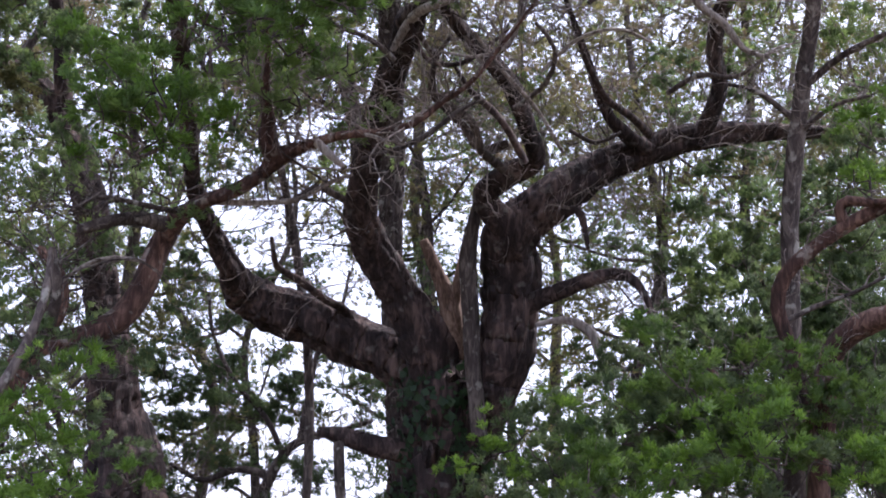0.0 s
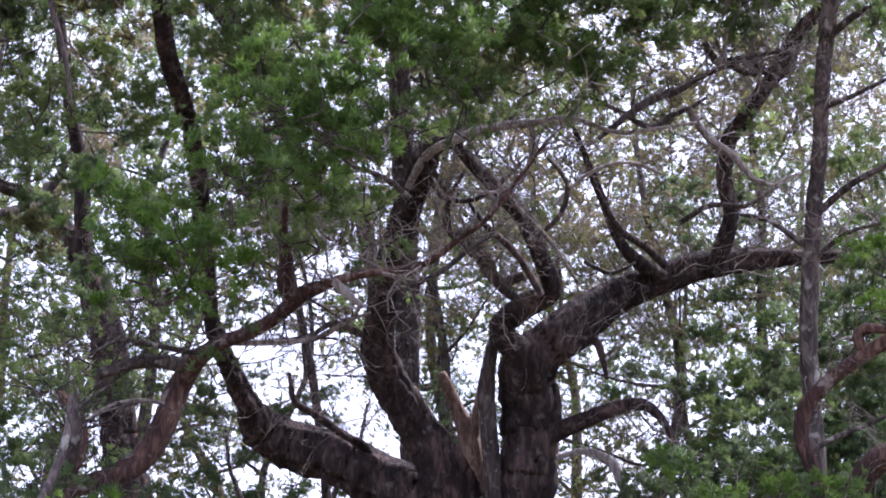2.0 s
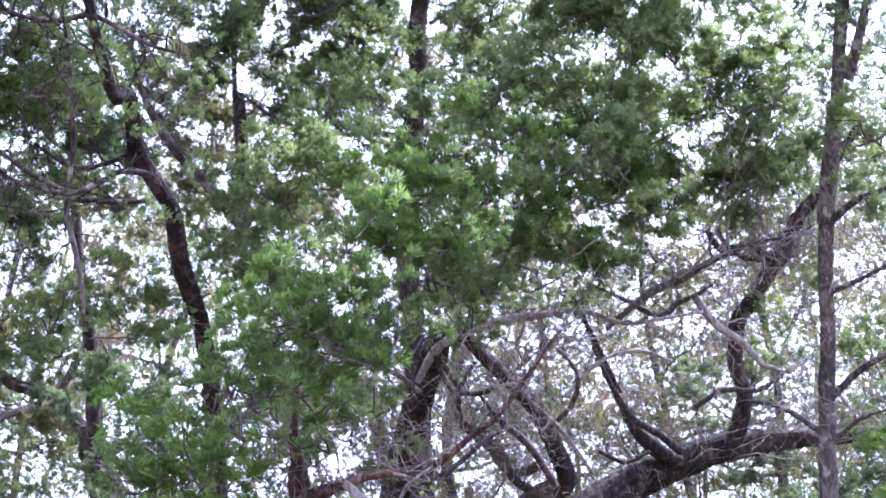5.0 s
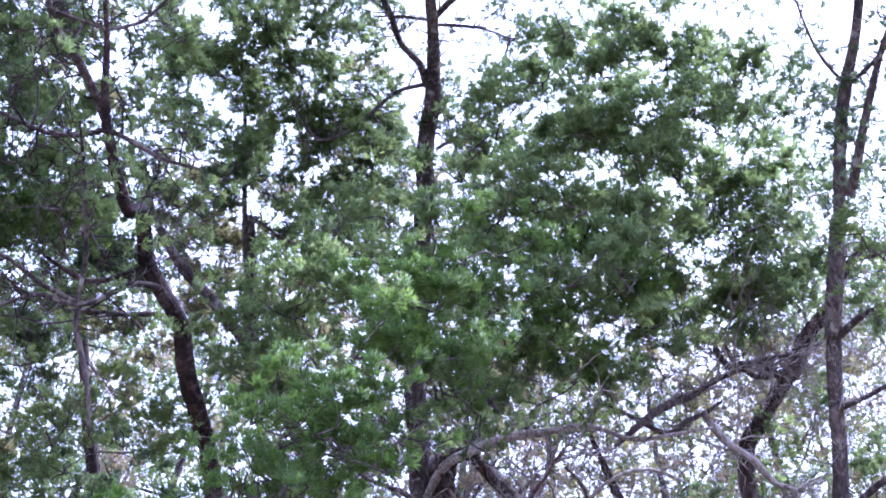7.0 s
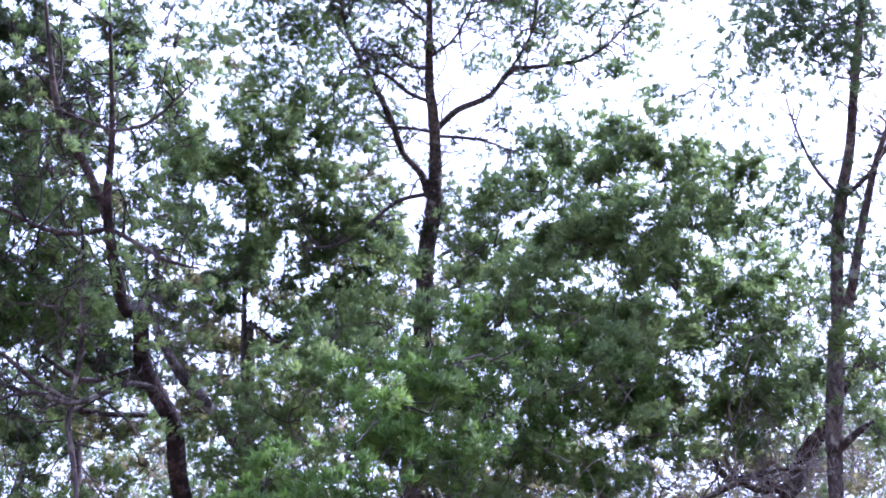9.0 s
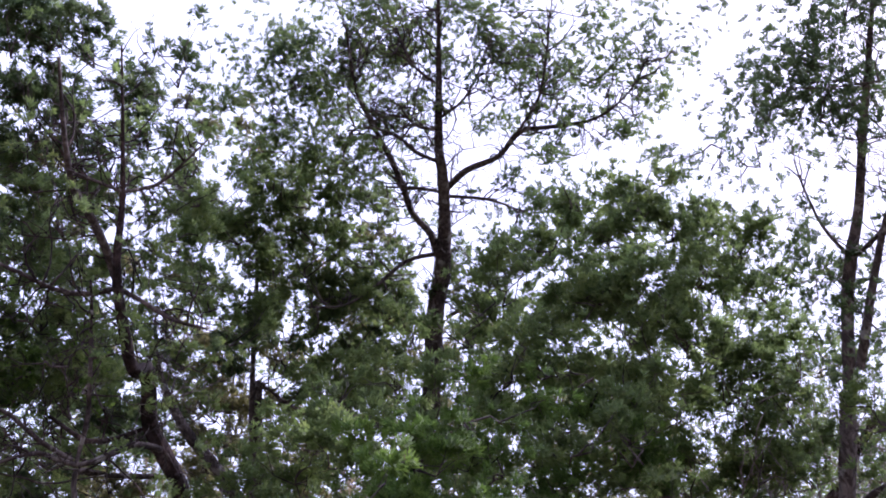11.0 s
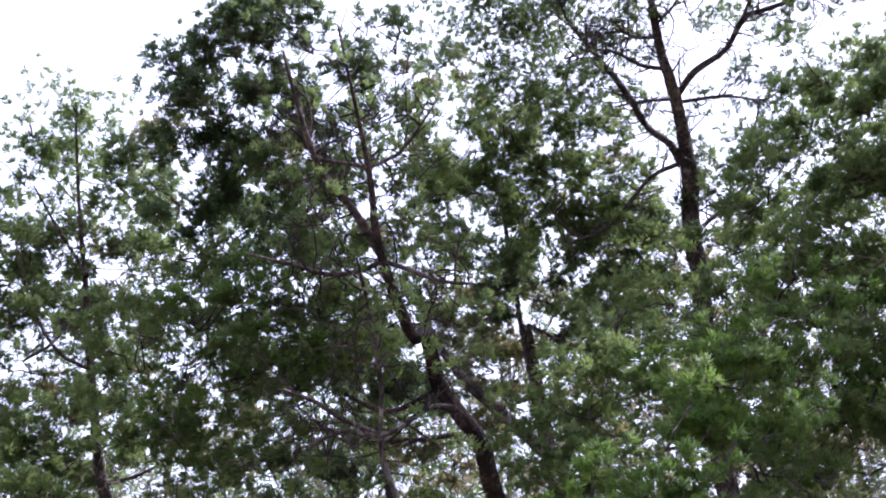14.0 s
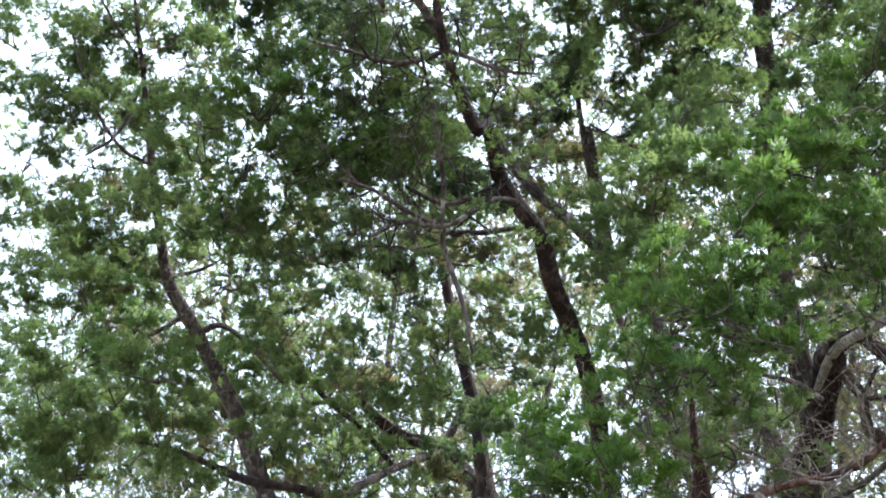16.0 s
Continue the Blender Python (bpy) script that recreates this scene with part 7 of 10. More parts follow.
bough(left_tree, LEAF_DARK, -3.17, 16.47, 4.35, 0.76, 0.51, 0.51, 1.1, 0.085, BARK_GREY)
bough(left_tree, LEAF_DARK, -3.73, 16.24, 4.98, 0.76, 0.51, 0.51, 1.1, 0.085, BARK_GREY)
bough(left_tree, LEAF_DARK, -3.78, 16.04, 2.39, 0.74, 0.46, 0.41, 1.32, 0.085, BARK_GREY)
bough(left_tree, LEAF_DARK, -2.85, 16.47, 4.69, 0.67, 0.44, 0.42, 0.88, 0.085, BARK_GREY)
bough(left_tree, LEAF_DARK, -3.84, 11.88, 4.44, 0.32, 0.25, 0.32, 1.32, 0.085, BARK_GREY)
bough(left_tree, LEAF_DARK, -3.58, 12.29, 3.84, 0.26, 0.23, 0.32, 0.88, 0.085, BARK_GREY)
bough(left_tree, LEAF_DARK, -3, 11.08, 2.3, 0.34, 0.27, 0.34, 0.88, 0.085, BARK_GREY)
bough(left_tree, LEAF_DARK, -3.54, 9.71, 3.42, 0.31, 0.25, 0.31, 1.1, 0.085, BARK_GREY)
bough(left_tree, LEAF_DARK, -3.66, 9.75, 2.94, 0.26, 0.21, 0.26, 1.1, 0.085, BARK_GREY)
bough(left_tree, LEAF_DARK, -3.66, 16.13, 5.54, 0.67, 0.44, 0.42, 1.1, 0.085, BARK_GREY)
bough(left_tree, LEAF_DARK, -2.62, 16.37, 5.35, 0.76, 0.51, 0.51, 0.88, 0.085, BARK_GREY)
bough(left_tree, LEAF_DARK, -1.88, 16.41, 5.61, 0.76, 0.51, 0.51, 0.88, 0.085, BARK_GREY)
bough(near_tree, LEAF_MID, -2.7, 8.32, 2.57, 0.22, 0.16, 0.17, 2.2, 0.075, BARK_GREY)
bough(near_tree, LEAF_MID, -2.88, 8.46, 3.8, 0.27, 0.2, 0.23, 1.65, 0.075, BARK_GREY)
bough(near_tree, LEAF_MID, -3.25, 8.59, 3.61, 0.23, 0.21, 0.28, 1.38, 0.075, BARK_GREY)
bough(near_tree, LEAF_MID, -3.4, 8.58, 4.25, 0.29, 0.23, 0.29, 1.38, 0.075, BARK_GREY)
bough(old_tree, LEAF_MID, -0.2, 6.01, 5.09, 0.31, 0.19, 0.17, 2.12, 0.075, BARK_GREY)
bough(old_tree, LEAF_MID, 0.16, 6.39, 5.22, 0.33, 0.21, 0.18, 2.12, 0.075, BARK_GREY)
bough(old_tree, LEAF_MID, 0.57, 6.88, 5.54, 0.36, 0.22, 0.2, 2.12, 0.075, BARK_GREY)
bough(old_tree, LEAF_MID, 1.03, 7.36, 5.82, 0.38, 0.24, 0.21, 2.12, 0.075, BARK_GREY)
bough(old_tree, LEAF_MID, 1.51, 7.61, 6.08, 0.4, 0.25, 0.22, 1.82, 0.075, BARK_GREY)
bough(old_tree, LEAF_MID, -0.39, 5.77, 4.64, 0.26, 0.16, 0.13, 1.21, 0.075, BARK_GREY)
bough(old_tree, LEAF_MID, -0.57, 5.61, 4.47, 0.22, 0.15, 0.16, 1.51, 0.075, BARK_GREY)
bough(old_tree, LEAF_MID, 0.34, 6.75, 5.8, 0.36, 0.22, 0.2, 2.42, 0.075, BARK_GREY)
bough(old_tree, LEAF_MID, 1.75, 7.79, 6.69, 0.42, 0.28, 0.28, 2.12, 0.075, BARK_GREY)
bough(old_tree, LEAF_MID, 2.36, 8.71, 6.93, 0.42, 0.29, 0.31, 1.51, 0.075, BARK_GREY)
bough(old_tree, LEAF_MID, 1.44, 7.52, 6.65, 0.37, 0.26, 0.27, 2.42, 0.075, BARK_GREY)
bough(old_tree, LEAF_MID, -0, 6.5, 5, 0.29, 0.18, 0.15, 1.21, 0.075, BARK_GREY)
bough(old_tree, LEAF_MID, 0.85, 8.46, 6.00, 0.42, 0.25, 0.20, 1.21, 0.075, BARK_GREY)
bough(old_tree, LEAF_MID, -1.33, 7.26, 6.65, 0.31, 0.23, 0.26, 2.30, 0.075, BARK_GREY)
bough(old_tree, LEAF_MID, -0.97, 7.09, 6.6, 0.34, 0.24, 0.26, 2.30, 0.075, BARK_GREY)
bough(old_tree, LEAF_MID, -1.23, 7.16, 6.1, 0.29, 0.22, 0.25, 2.30, 0.075, BARK_GREY)
bough(old_tree, LEAF_MID, -0.69, 6.88, 6.24, 0.33, 0.23, 0.24, 2.30, 0.075, BARK_GREY)
bough(old_tree, LEAF_MID, -0.3, 6.87, 6.28, 0.33, 0.23, 0.24, 2.30, 0.075, BARK_GREY)
bough(old_tree, LEAF_MID, -0.03, 6.94, 6.17, 0.33, 0.23, 0.24, 2.30, 0.075, BARK_GREY)
bough(old_tree, LEAF_MID, 0.07, 6.81, 5.62, 0.23, 0.19, 0.23, 3.03, 0.075, BARK_GREY)
bough(old_tree, LEAF_MID, -1.28, 6.77, 4.69, 0.29, 0.19, 0.18, 3.03, 0.075, BARK_GREY)
bough(old_tree, LEAF_MID, -0.92, 6.94, 4.41, 0.33, 0.21, 0.18, 1.51, 0.075, BARK_GREY)
bough(old_tree, LEAF_MID, -1.47, 7.05, 5.44, 0.24, 0.19, 0.24, 2.42, 0.075, BARK_GREY)
bough(old_tree, LEAF_MID, -1.65, 7.53, 6.16, 0.26, 0.21, 0.26, 2.12, 0.075, BARK_GREY)
bough(old_tree, LEAF_FRESH, -0.21, 6.3, 5.32, 0.25, 0.17, 0.18, 2.2, 0.075, BARK_GREY)
bough(old_tree, LEAF_FRESH, -1, 6.06, 4.84, 0.27, 0.18, 0.17, 2.75, 0.075, BARK_GREY)
bough(old_tree, LEAF_FRESH, -0.66, 5.76, 4.62, 0.25, 0.15, 0.13, 2.75, 0.075, BARK_GREY)
bough(old_tree, LEAF_FRESH, -0.89, 6.02, 4.51, 0.26, 0.17, 0.16, 2.75, 0.075, BARK_GREY)
bough(old_tree, LEAF_FRESH, -1.37, 6.33, 4.66, 0.17, 0.15, 0.21, 2.75, 0.075, BARK_GREY)
bough(near_tree, LEAF_MID, -7.06, 7.27, 6.9, 0.5, 0.33, 0.33, 2.2, 0.085, BARK_GREY)
bough(near_tree, LEAF_MID, -6.66, 7.56, 6.99, 0.44, 0.31, 0.33, 1.92, 0.085, BARK_GREY)
bough(near_tree, LEAF_MID, -6.15, 7.44, 7.32, 0.38, 0.28, 0.33, 1.65, 0.085, BARK_GREY)
bough(near_tree, LEAF_MID, -6.91, 7.34, 6.1, 0.48, 0.32, 0.32, 2.75, 0.085, BARK_GREY)
bough(near_tree, LEAF_MID, -6.5, 7.65, 5.68, 0.53, 0.34, 0.32, 2.75, 0.085, BARK_GREY)
bough(near_tree, LEAF_MID, -6.85, 7.47, 5.45, 0.47, 0.32, 0.32, 2.75, 0.085, BARK_GREY)
bough(near_tree, LEAF_MID, -6.02, 7.83, 5.53, 0.46, 0.31, 0.31, 2.2, 0.085, BARK_GREY)
bough(near_tree, LEAF_MID, -6.57, 9.20, 7.06, 0.43, 0.29, 0.30, 1.92, 0.085, BARK_GREY)
bough(near_tree, LEAF_MID, -6.88, 6.75, 9.11, 0.54, 0.36, 0.36, 1.38, 0.085, BARK_GREY)
bough(near_tree, LEAF_MID, -7.49, 7.2, 8.05, 0.42, 0.33, 0.42, 1.38, 0.085, BARK_GREY)
bough(near_tree, LEAF_MID, -6.5, 7.05, 9.16, 0.48, 0.33, 0.36, 1.1, 0.085, BARK_GREY)
bough(near_tree, LEAF_MID, -7.3, 7.21, 7.29, 0.34, 0.27, 0.34, 1.92, 0.085, BARK_GREY)
bough(near_tree, LEAF_MID, -6.99, 8.71, 6.89, 0.49, 0.31, 0.30, 2.20, 0.085, BARK_GREY)
bough(near_tree, LEAF_MID, -6.41, 9.49, 6.70, 0.49, 0.32, 0.31, 1.92, 0.085, BARK_GREY)
bough(near_tree, LEAF_MID, -5.06, 8.41, 5.64, 0.46, 0.29, 0.26, 1.65, 0.085, BARK_GREY)
bough(near_tree, LEAF_MID, -5.62, 8.02, 5.19, 0.56, 0.3, 0.2, 1.92, 0.085, BARK_GREY)
bough(near_tree, LEAF_MID, -4.61, 8.85, 5.75, 0.42, 0.27, 0.26, 1.38, 0.085, BARK_GREY)
bough(near_tree, LEAF_MID, -4.29, 8.96, 5.32, 0.46, 0.27, 0.21, 1.65, 0.085, BARK_GREY)
bough(near_tree, LEAF_DARK, -4.3, 7.64, 8.15, 0.55, 0.35, 0.33, 2.48, 0.085, BARK_GREY)
bough(near_tree, LEAF_DARK, -3.76, 7.89, 8.18, 0.55, 0.35, 0.33, 2.48, 0.085, BARK_GREY)
bough(near_tree, LEAF_DARK, -3.21, 8.07, 8.42, 0.44, 0.31, 0.33, 1.98, 0.085, BARK_GREY)
bough(near_tree, LEAF_DARK, -4.06, 7.93, 7.6, 0.54, 0.34, 0.32, 2.48, 0.085, BARK_GREY)
bough(near_tree, LEAF_DARK, -3.42, 8.2, 7.62, 0.54, 0.34, 0.32, 2.48, 0.085, BARK_GREY)
bough(near_tree, LEAF_DARK, -3, 8.43, 7.88, 0.38, 0.28, 0.33, 1.73, 0.085, BARK_GREY)
bough(near_tree, LEAF_DARK, -4.23, 8.12, 7.2, 0.54, 0.32, 0.27, 2.48, 0.085, BARK_GREY)
bough(near_tree, LEAF_DARK, -3.7, 8.34, 7.25, 0.54, 0.3, 0.21, 2.48, 0.085, BARK_GREY)
bough(near_tree, LEAF_DARK, -4.34, 7.23, 8.9, 0.5, 0.33, 0.33, 1.98, 0.085, BARK_GREY)
bough(near_tree, LEAF_DARK, -3.79, 7.49, 8.94, 0.5, 0.31, 0.28, 1.73, 0.085, BARK_GREY)
bough(near_tree, LEAF_DARK, -4.13, 7, 9.24, 0.56, 0.36, 0.33, 1.98, 0.085, BARK_GREY)
bough(thin_tree, LEAF_DARK, 0.81, 7.13, 11.86, 0.56, 0.40, 0.44, 0.69, 0.055, BARK_GREY, "", False, 0.4, 0.06)
bough(thin_tree, LEAF_DARK, 1.34, 7, 11.22, 0.54, 0.38, 0.42, 0.6, 0.055, BARK_GREY, "", False, 0.4, 0.06)
bough(thin_tree, LEAF_DARK, 1.84, 6.75, 11.19, 0.47, 0.35, 0.41, 0.55, 0.055, BARK_GREY, "", False, 0.4, 0.06)
bough(thin_tree, LEAF_DARK, 0.41, 7.29, 11.33, 0.48, 0.34, 0.36, 0.6, 0.055, BARK_GREY, "", False, 0.4, 0.06)
bough(thin_tree, LEAF_DARK, 0.08, 7.17, 12.02, 0.57, 0.40, 0.44, 0.69, 0.055, BARK_GREY, "", False, 0.4, 0.06)
bough(thin_tree, LEAF_DARK, -0.31, 7.40, 11.86, 0.44, 0.32, 0.37, 0.69, 0.055, BARK_GREY, "", False, 0.4, 0.06)
bough(thin_tree, LEAF_DARK, 1.09, 7.81, 11.52, 0.57, 0.33, 0.25, 0.55, 0.055, BARK_GREY, "", False, 0.4, 0.06)
bough(thin_tree, LEAF_DARK, -1.05, 7.34, 11.97, 0.57, 0.43, 0.50, 0.69, 0.055, BARK_GREY, "", False, 0.4, 0.06)
bough(thin_tree, LEAF_DARK, -1.6, 7.02, 11.41, 0.54, 0.41, 0.48, 0.82, 0.055, BARK_GREY, "", False, 0.4, 0.06)
bough(young_tree, LEAF_MID, -2.95, 9.07, 10.02, 0.57, 0.38, 0.38, 1.65, 0.085, BARK_GREY)
bough(young_tree, LEAF_MID, -2.41, 9.58, 9.93, 0.58, 0.39, 0.39, 1.65, 0.085, BARK_GREY)
bough(young_tree, LEAF_MID, -1.58, 9.44, 10.28, 0.58, 0.39, 0.39, 1.92, 0.085, BARK_GREY)
bough(young_tree, LEAF_MID, -1.05, 10.07, 9.95, 0.59, 0.39, 0.39, 1.65, 0.085, BARK_GREY)
bough(young_tree, LEAF_MID, -3.35, 9.08, 9.40, 0.50, 0.34, 0.38, 1.38, 0.085, BARK_GREY)
bough(young_tree, LEAF_MID, -3.11, 9.52, 9.12, 0.56, 0.35, 0.31, 1.38, 0.085, BARK_GREY)
bough(young_tree, LEAF_MID, -1.64, 10.17, 9.72, 0.65, 0.42, 0.39, 1.38, 0.085, BARK_GREY)
bough(young_tree, LEAF_MID, -2.44, 9.01, 10.54, 0.58, 0.39, 0.39, 1.65, 0.085, BARK_GREY)
bough(young_tree, LEAF_MID, -0.82, 9.43, 10.41, 0.39, 0.31, 0.39, 1.65, 0.085, BARK_GREY)
bough(young_tree, LEAF_MID, -3.5, 7.61, 7.79, 0.47, 0.31, 0.31, 1.15, 0.085, BARK_GREY)
bough(young_tree, LEAF_MID, -3.66, 7.31, 8.06, 0.42, 0.29, 0.31, 1.15, 0.085, BARK_GREY)
bough(old_tree, LEAF_MID, -2.61, 5.07, 7.08, 0.28, 0.19, 0.2, 1.38, 0.07, BARK_GREY)
bough(old_tree, LEAF_MID, -2.61, 5.30, 7.77, 0.29, 0.21, 0.22, 1.24, 0.07, BARK_GREY)
bough(old_tree, LEAF_MID, -2.95, 5.71, 7.13, 0.34, 0.22, 0.22, 1.38, 0.07, BARK_GREY)
bough(old_tree, LEAF_MID, -2.14, 6.19, 7.19, 0.26, 0.17, 0.17, 1.10, 0.07, BARK_GREY)
bough(old_tree, LEAF_MID, -2.02, 5.32, 7.86, 0.26, 0.17, 0.17, 1.10, 0.07, BARK_GREY)
bough(old_tree, LEAF_MID, -2.70, 4.77, 7.89, 0.25, 0.18, 0.21, 1.10, 0.07, BARK_GREY)
bough(old_tree, LEAF_MID, -3.10, 6.32, 6.32, 0.29, 0.21, 0.22, 0.97, 0.07, BARK_GREY)
bough(old_tree, LEAF_MID, -2.69, 6.18, 6.69, 0.26, 0.20, 0.26, 0.77, 0.07, BARK_GREY)
bough(old_tree, LEAF_MID, -2.69, 5.98, 7.15, 0.26, 0.19, 0.22, 1.10, 0.07, BARK_GREY)
bough(old_tree, LEAF_MID, -2.93, 6.41, 6.11, 0.33, 0.23, 0.25, 0.87, 0.07, BARK_GREY)
bough(old_tree, LEAF_MID, -2.51, 6.17, 6.54, 0.33, 0.23, 0.25, 0.77, 0.07, BARK_GREY)
bough(old_tree, LEAF_MID, -2.8, 5.83, 6.64, 0.33, 0.23, 0.24, 0.77, 0.07, BARK_GREY)
bough(old_tree, LEAF_MID, -2.05, 6.37, 7, 0.3, 0.2, 0.21, 0.96, 0.07, BARK_GREY)
bough(young_tree, LEAF_FAR, -0.64, 10.13, 10.36, 0.4, 0.32, 0.4, 1.1, 0.085, BARK_GREY)
bough(young_tree, LEAF_FAR, -0.74, 10.52, 9.85, 0.4, 0.32, 0.4, 1.1, 0.085, BARK_GREY)
bough(young_tree, LEAF_FAR, -0.19, 10.31, 10.15, 0.4, 0.35, 0.47, 1.1, 0.085, BARK_GREY)
bough(young_tree, LEAF_FAR, -1.04, 10.25, 10.16, 0.4, 0.32, 0.4, 0.88, 0.085, BARK_GREY)
bough(young_tree, LEAF_FAR, -0.38, 11.06, 9.74, 0.41, 0.33, 0.41, 1.10, 0.085, BARK_GREY)
bough(young_tree, LEAF_FAR, 0.15, 10.08, 10.44, 0.4, 0.32, 0.4, 0.88, 0.085, BARK_GREY)
bough(young_tree, LEAF_FAR, -0.84, 10.85, 9.38, 0.4, 0.29, 0.33, 0.88, 0.085, BARK_GREY)
bough(thin_tree, LEAF_DARK, 0.34, 9.25, 10.19, 0.44, 0.33, 0.38, 0.96, 0.075, BARK_GREY, "", False, 0.4, 0.08)
bough(thin_tree, LEAF_DARK, 0.6, 8.75, 10.55, 0.5, 0.35, 0.37, 0.69, 0.075, BARK_GREY, "", False, 0.4, 0.08)
bough(thin_tree, LEAF_DARK, 0.31, 9.83, 9.68, 0.38, 0.33, 0.44, 1.38, 0.075, BARK_GREY, "", False, 0.4, 0.08)
bough(thin_tree, LEAF_DARK, 0.54, 10.38, 9.29, 0.52, 0.36, 0.39, 1.38, 0.075, BARK_GREY, "", False, 0.4, 0.08)
bough(thin_tree, LEAF_DARK, -0.75, 9.47, 9.76, 0.37, 0.3, 0.37, 1.1, 0.075, BARK_GREY, "", False, 0.4, 0.08)
bough(thin_tree, LEAF_DARK, 1.2, 10.12, 9.55, 0.52, 0.36, 0.39, 0.96, 0.075, BARK_GREY, "", False, 0.4, 0.08)
bough(thin_tree, LEAF_DARK, 1.24, 8.06, 11.22, 0.56, 0.35, 0.31, 0.55, 0.075, BARK_GREY, "", False, 0.4, 0.08)
bough(thin_tree, LEAF_DARK, 0.49, 8.49, 11.24, 0.45, 0.33, 0.38, 0.69, 0.075, BARK_GREY, "", False, 0.4, 0.08)
bough(thin_tree, LEAF_DARK, 0.7, 8.67, 10.66, 0.37, 0.3, 0.37, 0.55, 0.075, BARK_GREY, "", False, 0.4, 0.08)
bough(slim_tree, LEAF_DARK, 3.74, 10.26, 5.21, 0.46, 0.34, 0.4, 1.32, 0.08, BARK_GREY)
bough(slim_tree, LEAF_DARK, 3.28, 11.43, 5.76, 0.5, 0.37, 0.44, 1.1, 0.08, BARK_GREY)
bough(slim_tree, LEAF_DARK, 3.85, 10.46, 4.43, 0.51, 0.34, 0.34, 1.32, 0.08, BARK_GREY)
bough(slim_tree, LEAF_DARK, 3.58, 10.54, 4.85, 0.35, 0.28, 0.35, 1.1, 0.08, BARK_GREY)
bough(slim_tree, LEAF_DARK, 3.86, 10.08, 3.7, 0.27, 0.26, 0.38, 1.54, 0.08, BARK_GREY)
bough(slim_tree, LEAF_DARK, 2.62, 12.03, 5.77, 0.52, 0.36, 0.39, 0.88, 0.08, BARK_GREY)
bough(near_tree, LEAF_DARK, -1.67, 7.05, 3.89, 0.19, 0.15, 0.19, 0.96, 0.075, BARK_GREY)
bough(near_tree, LEAF_DARK, -1.73, 7.01, 4.54, 0.19, 0.17, 0.23, 1.1, 0.075, BARK_GREY)
bough(near_tree, LEAF_DARK, -2.61, 8.46, 3.67, 0.27, 0.18, 0.18, 1.10, 0.075, BARK_GREY)
bough(near_tree, LEAF_DARK, -2.81, 8.13, 4.24, 0.27, 0.2, 0.22, 1.1, 0.075, BARK_GREY)
bough(thin_tree, LEAF_MID, -1.16, 8.38, 11.28, 0.38, 0.31, 0.38, 1.65, 0.08, BARK_GREY)
bough(thin_tree, LEAF_MID, -0.94, 8.78, 10.94, 0.38, 0.31, 0.38, 1.65, 0.08, BARK_GREY)
bough(thin_tree, LEAF_MID, -1.28, 8.98, 10.71, 0.45, 0.33, 0.38, 1.65, 0.08, BARK_GREY)
bough(thin_tree, LEAF_MID, -0.72, 9.15, 10.74, 0.32, 0.26, 0.32, 1.38, 0.08, BARK_GREY)
bough(thin_tree, LEAF_MID, -1.12, 9.38, 10.46, 0.39, 0.31, 0.39, 1.65, 0.08, BARK_GREY)
bough(thin_tree, LEAF_MID, -1.53, 8.37, 11.11, 0.38, 0.3, 0.38, 1.38, 0.08, BARK_GREY)
bough(thin_tree, LEAF_MID, 0.06, 9.15, 10.76, 0.32, 0.26, 0.32, 1.38, 0.08, BARK_GREY)
bough(thin_tree, LEAF_MID, 0.22, 9.47, 10.43, 0.39, 0.31, 0.39, 1.38, 0.08, BARK_GREY)
bough(thin_tree, LEAF_MID, -0.76, 9.59, 10.27, 0.32, 0.26, 0.32, 1.65, 0.08, BARK_GREY)
bough(thin_tree, LEAF_MID, -0.52, 8.38, 11.21, 0.25, 0.23, 0.32, 0.82, 0.08, BARK_GREY)
bough(thin_tree, LEAF_MID, -0.71, 7.75, 11.46, 0.37, 0.3, 0.37, 0.69, 0.08, BARK_GREY)
bough(thin_tree, LEAF_MID, 1.55, 7.81, 11.28, 0.57, 0.38, 0.38, 0.69, 0.08, BARK_GREY)
bough(thin_tree, LEAF_MID, 1.82, 7.07, 10.96, 0.35, 0.28, 0.35, 0.69, 0.08, BARK_GREY)
bough(thin_tree, LEAF_MID, 0.76, 8.09, 11.40, 0.44, 0.31, 0.32, 0.69, 0.08, BARK_GREY)
bough(young_tree, LEAF_FAR, -1.87, 9.05, 11.48, 0.54, 0.4, 0.47, 1.24, 0.085, BARK_GREY)
bough(young_tree, LEAF_FAR, -1.37, 9.49, 11.14, 0.54, 0.38, 0.4, 1.24, 0.085, BARK_GREY)
bough(young_tree, LEAF_FAR, -2.17, 9.63, 10.84, 0.54, 0.38, 0.4, 1.24, 0.085, BARK_GREY)
bough(young_tree, LEAF_FAR, -1.13, 10.02, 10.61, 0.54, 0.38, 0.4, 1.24, 0.085, BARK_GREY)
bough(young_tree, LEAF_FAR, -3.24, 8.93, 10.95, 0.53, 0.4, 0.47, 1.24, 0.085, BARK_GREY)
bough(young_tree, LEAF_FAR, -3.56, 8.39, 11.32, 0.47, 0.35, 0.4, 1.24, 0.085, BARK_GREY)
bough(young_tree, LEAF_FAR, -2.48, 8.47, 11.85, 0.54, 0.38, 0.4, 0.99, 0.085, BARK_GREY)
bough(young_tree, LEAF_FAR, -3.03, 8.23, 11.9, 0.47, 0.35, 0.4, 0.99, 0.085, BARK_GREY)
bough(young_tree, LEAF_FAR, -0.83, 9.4, 11.3, 0.34, 0.3, 0.4, 0.99, 0.085, BARK_GREY)
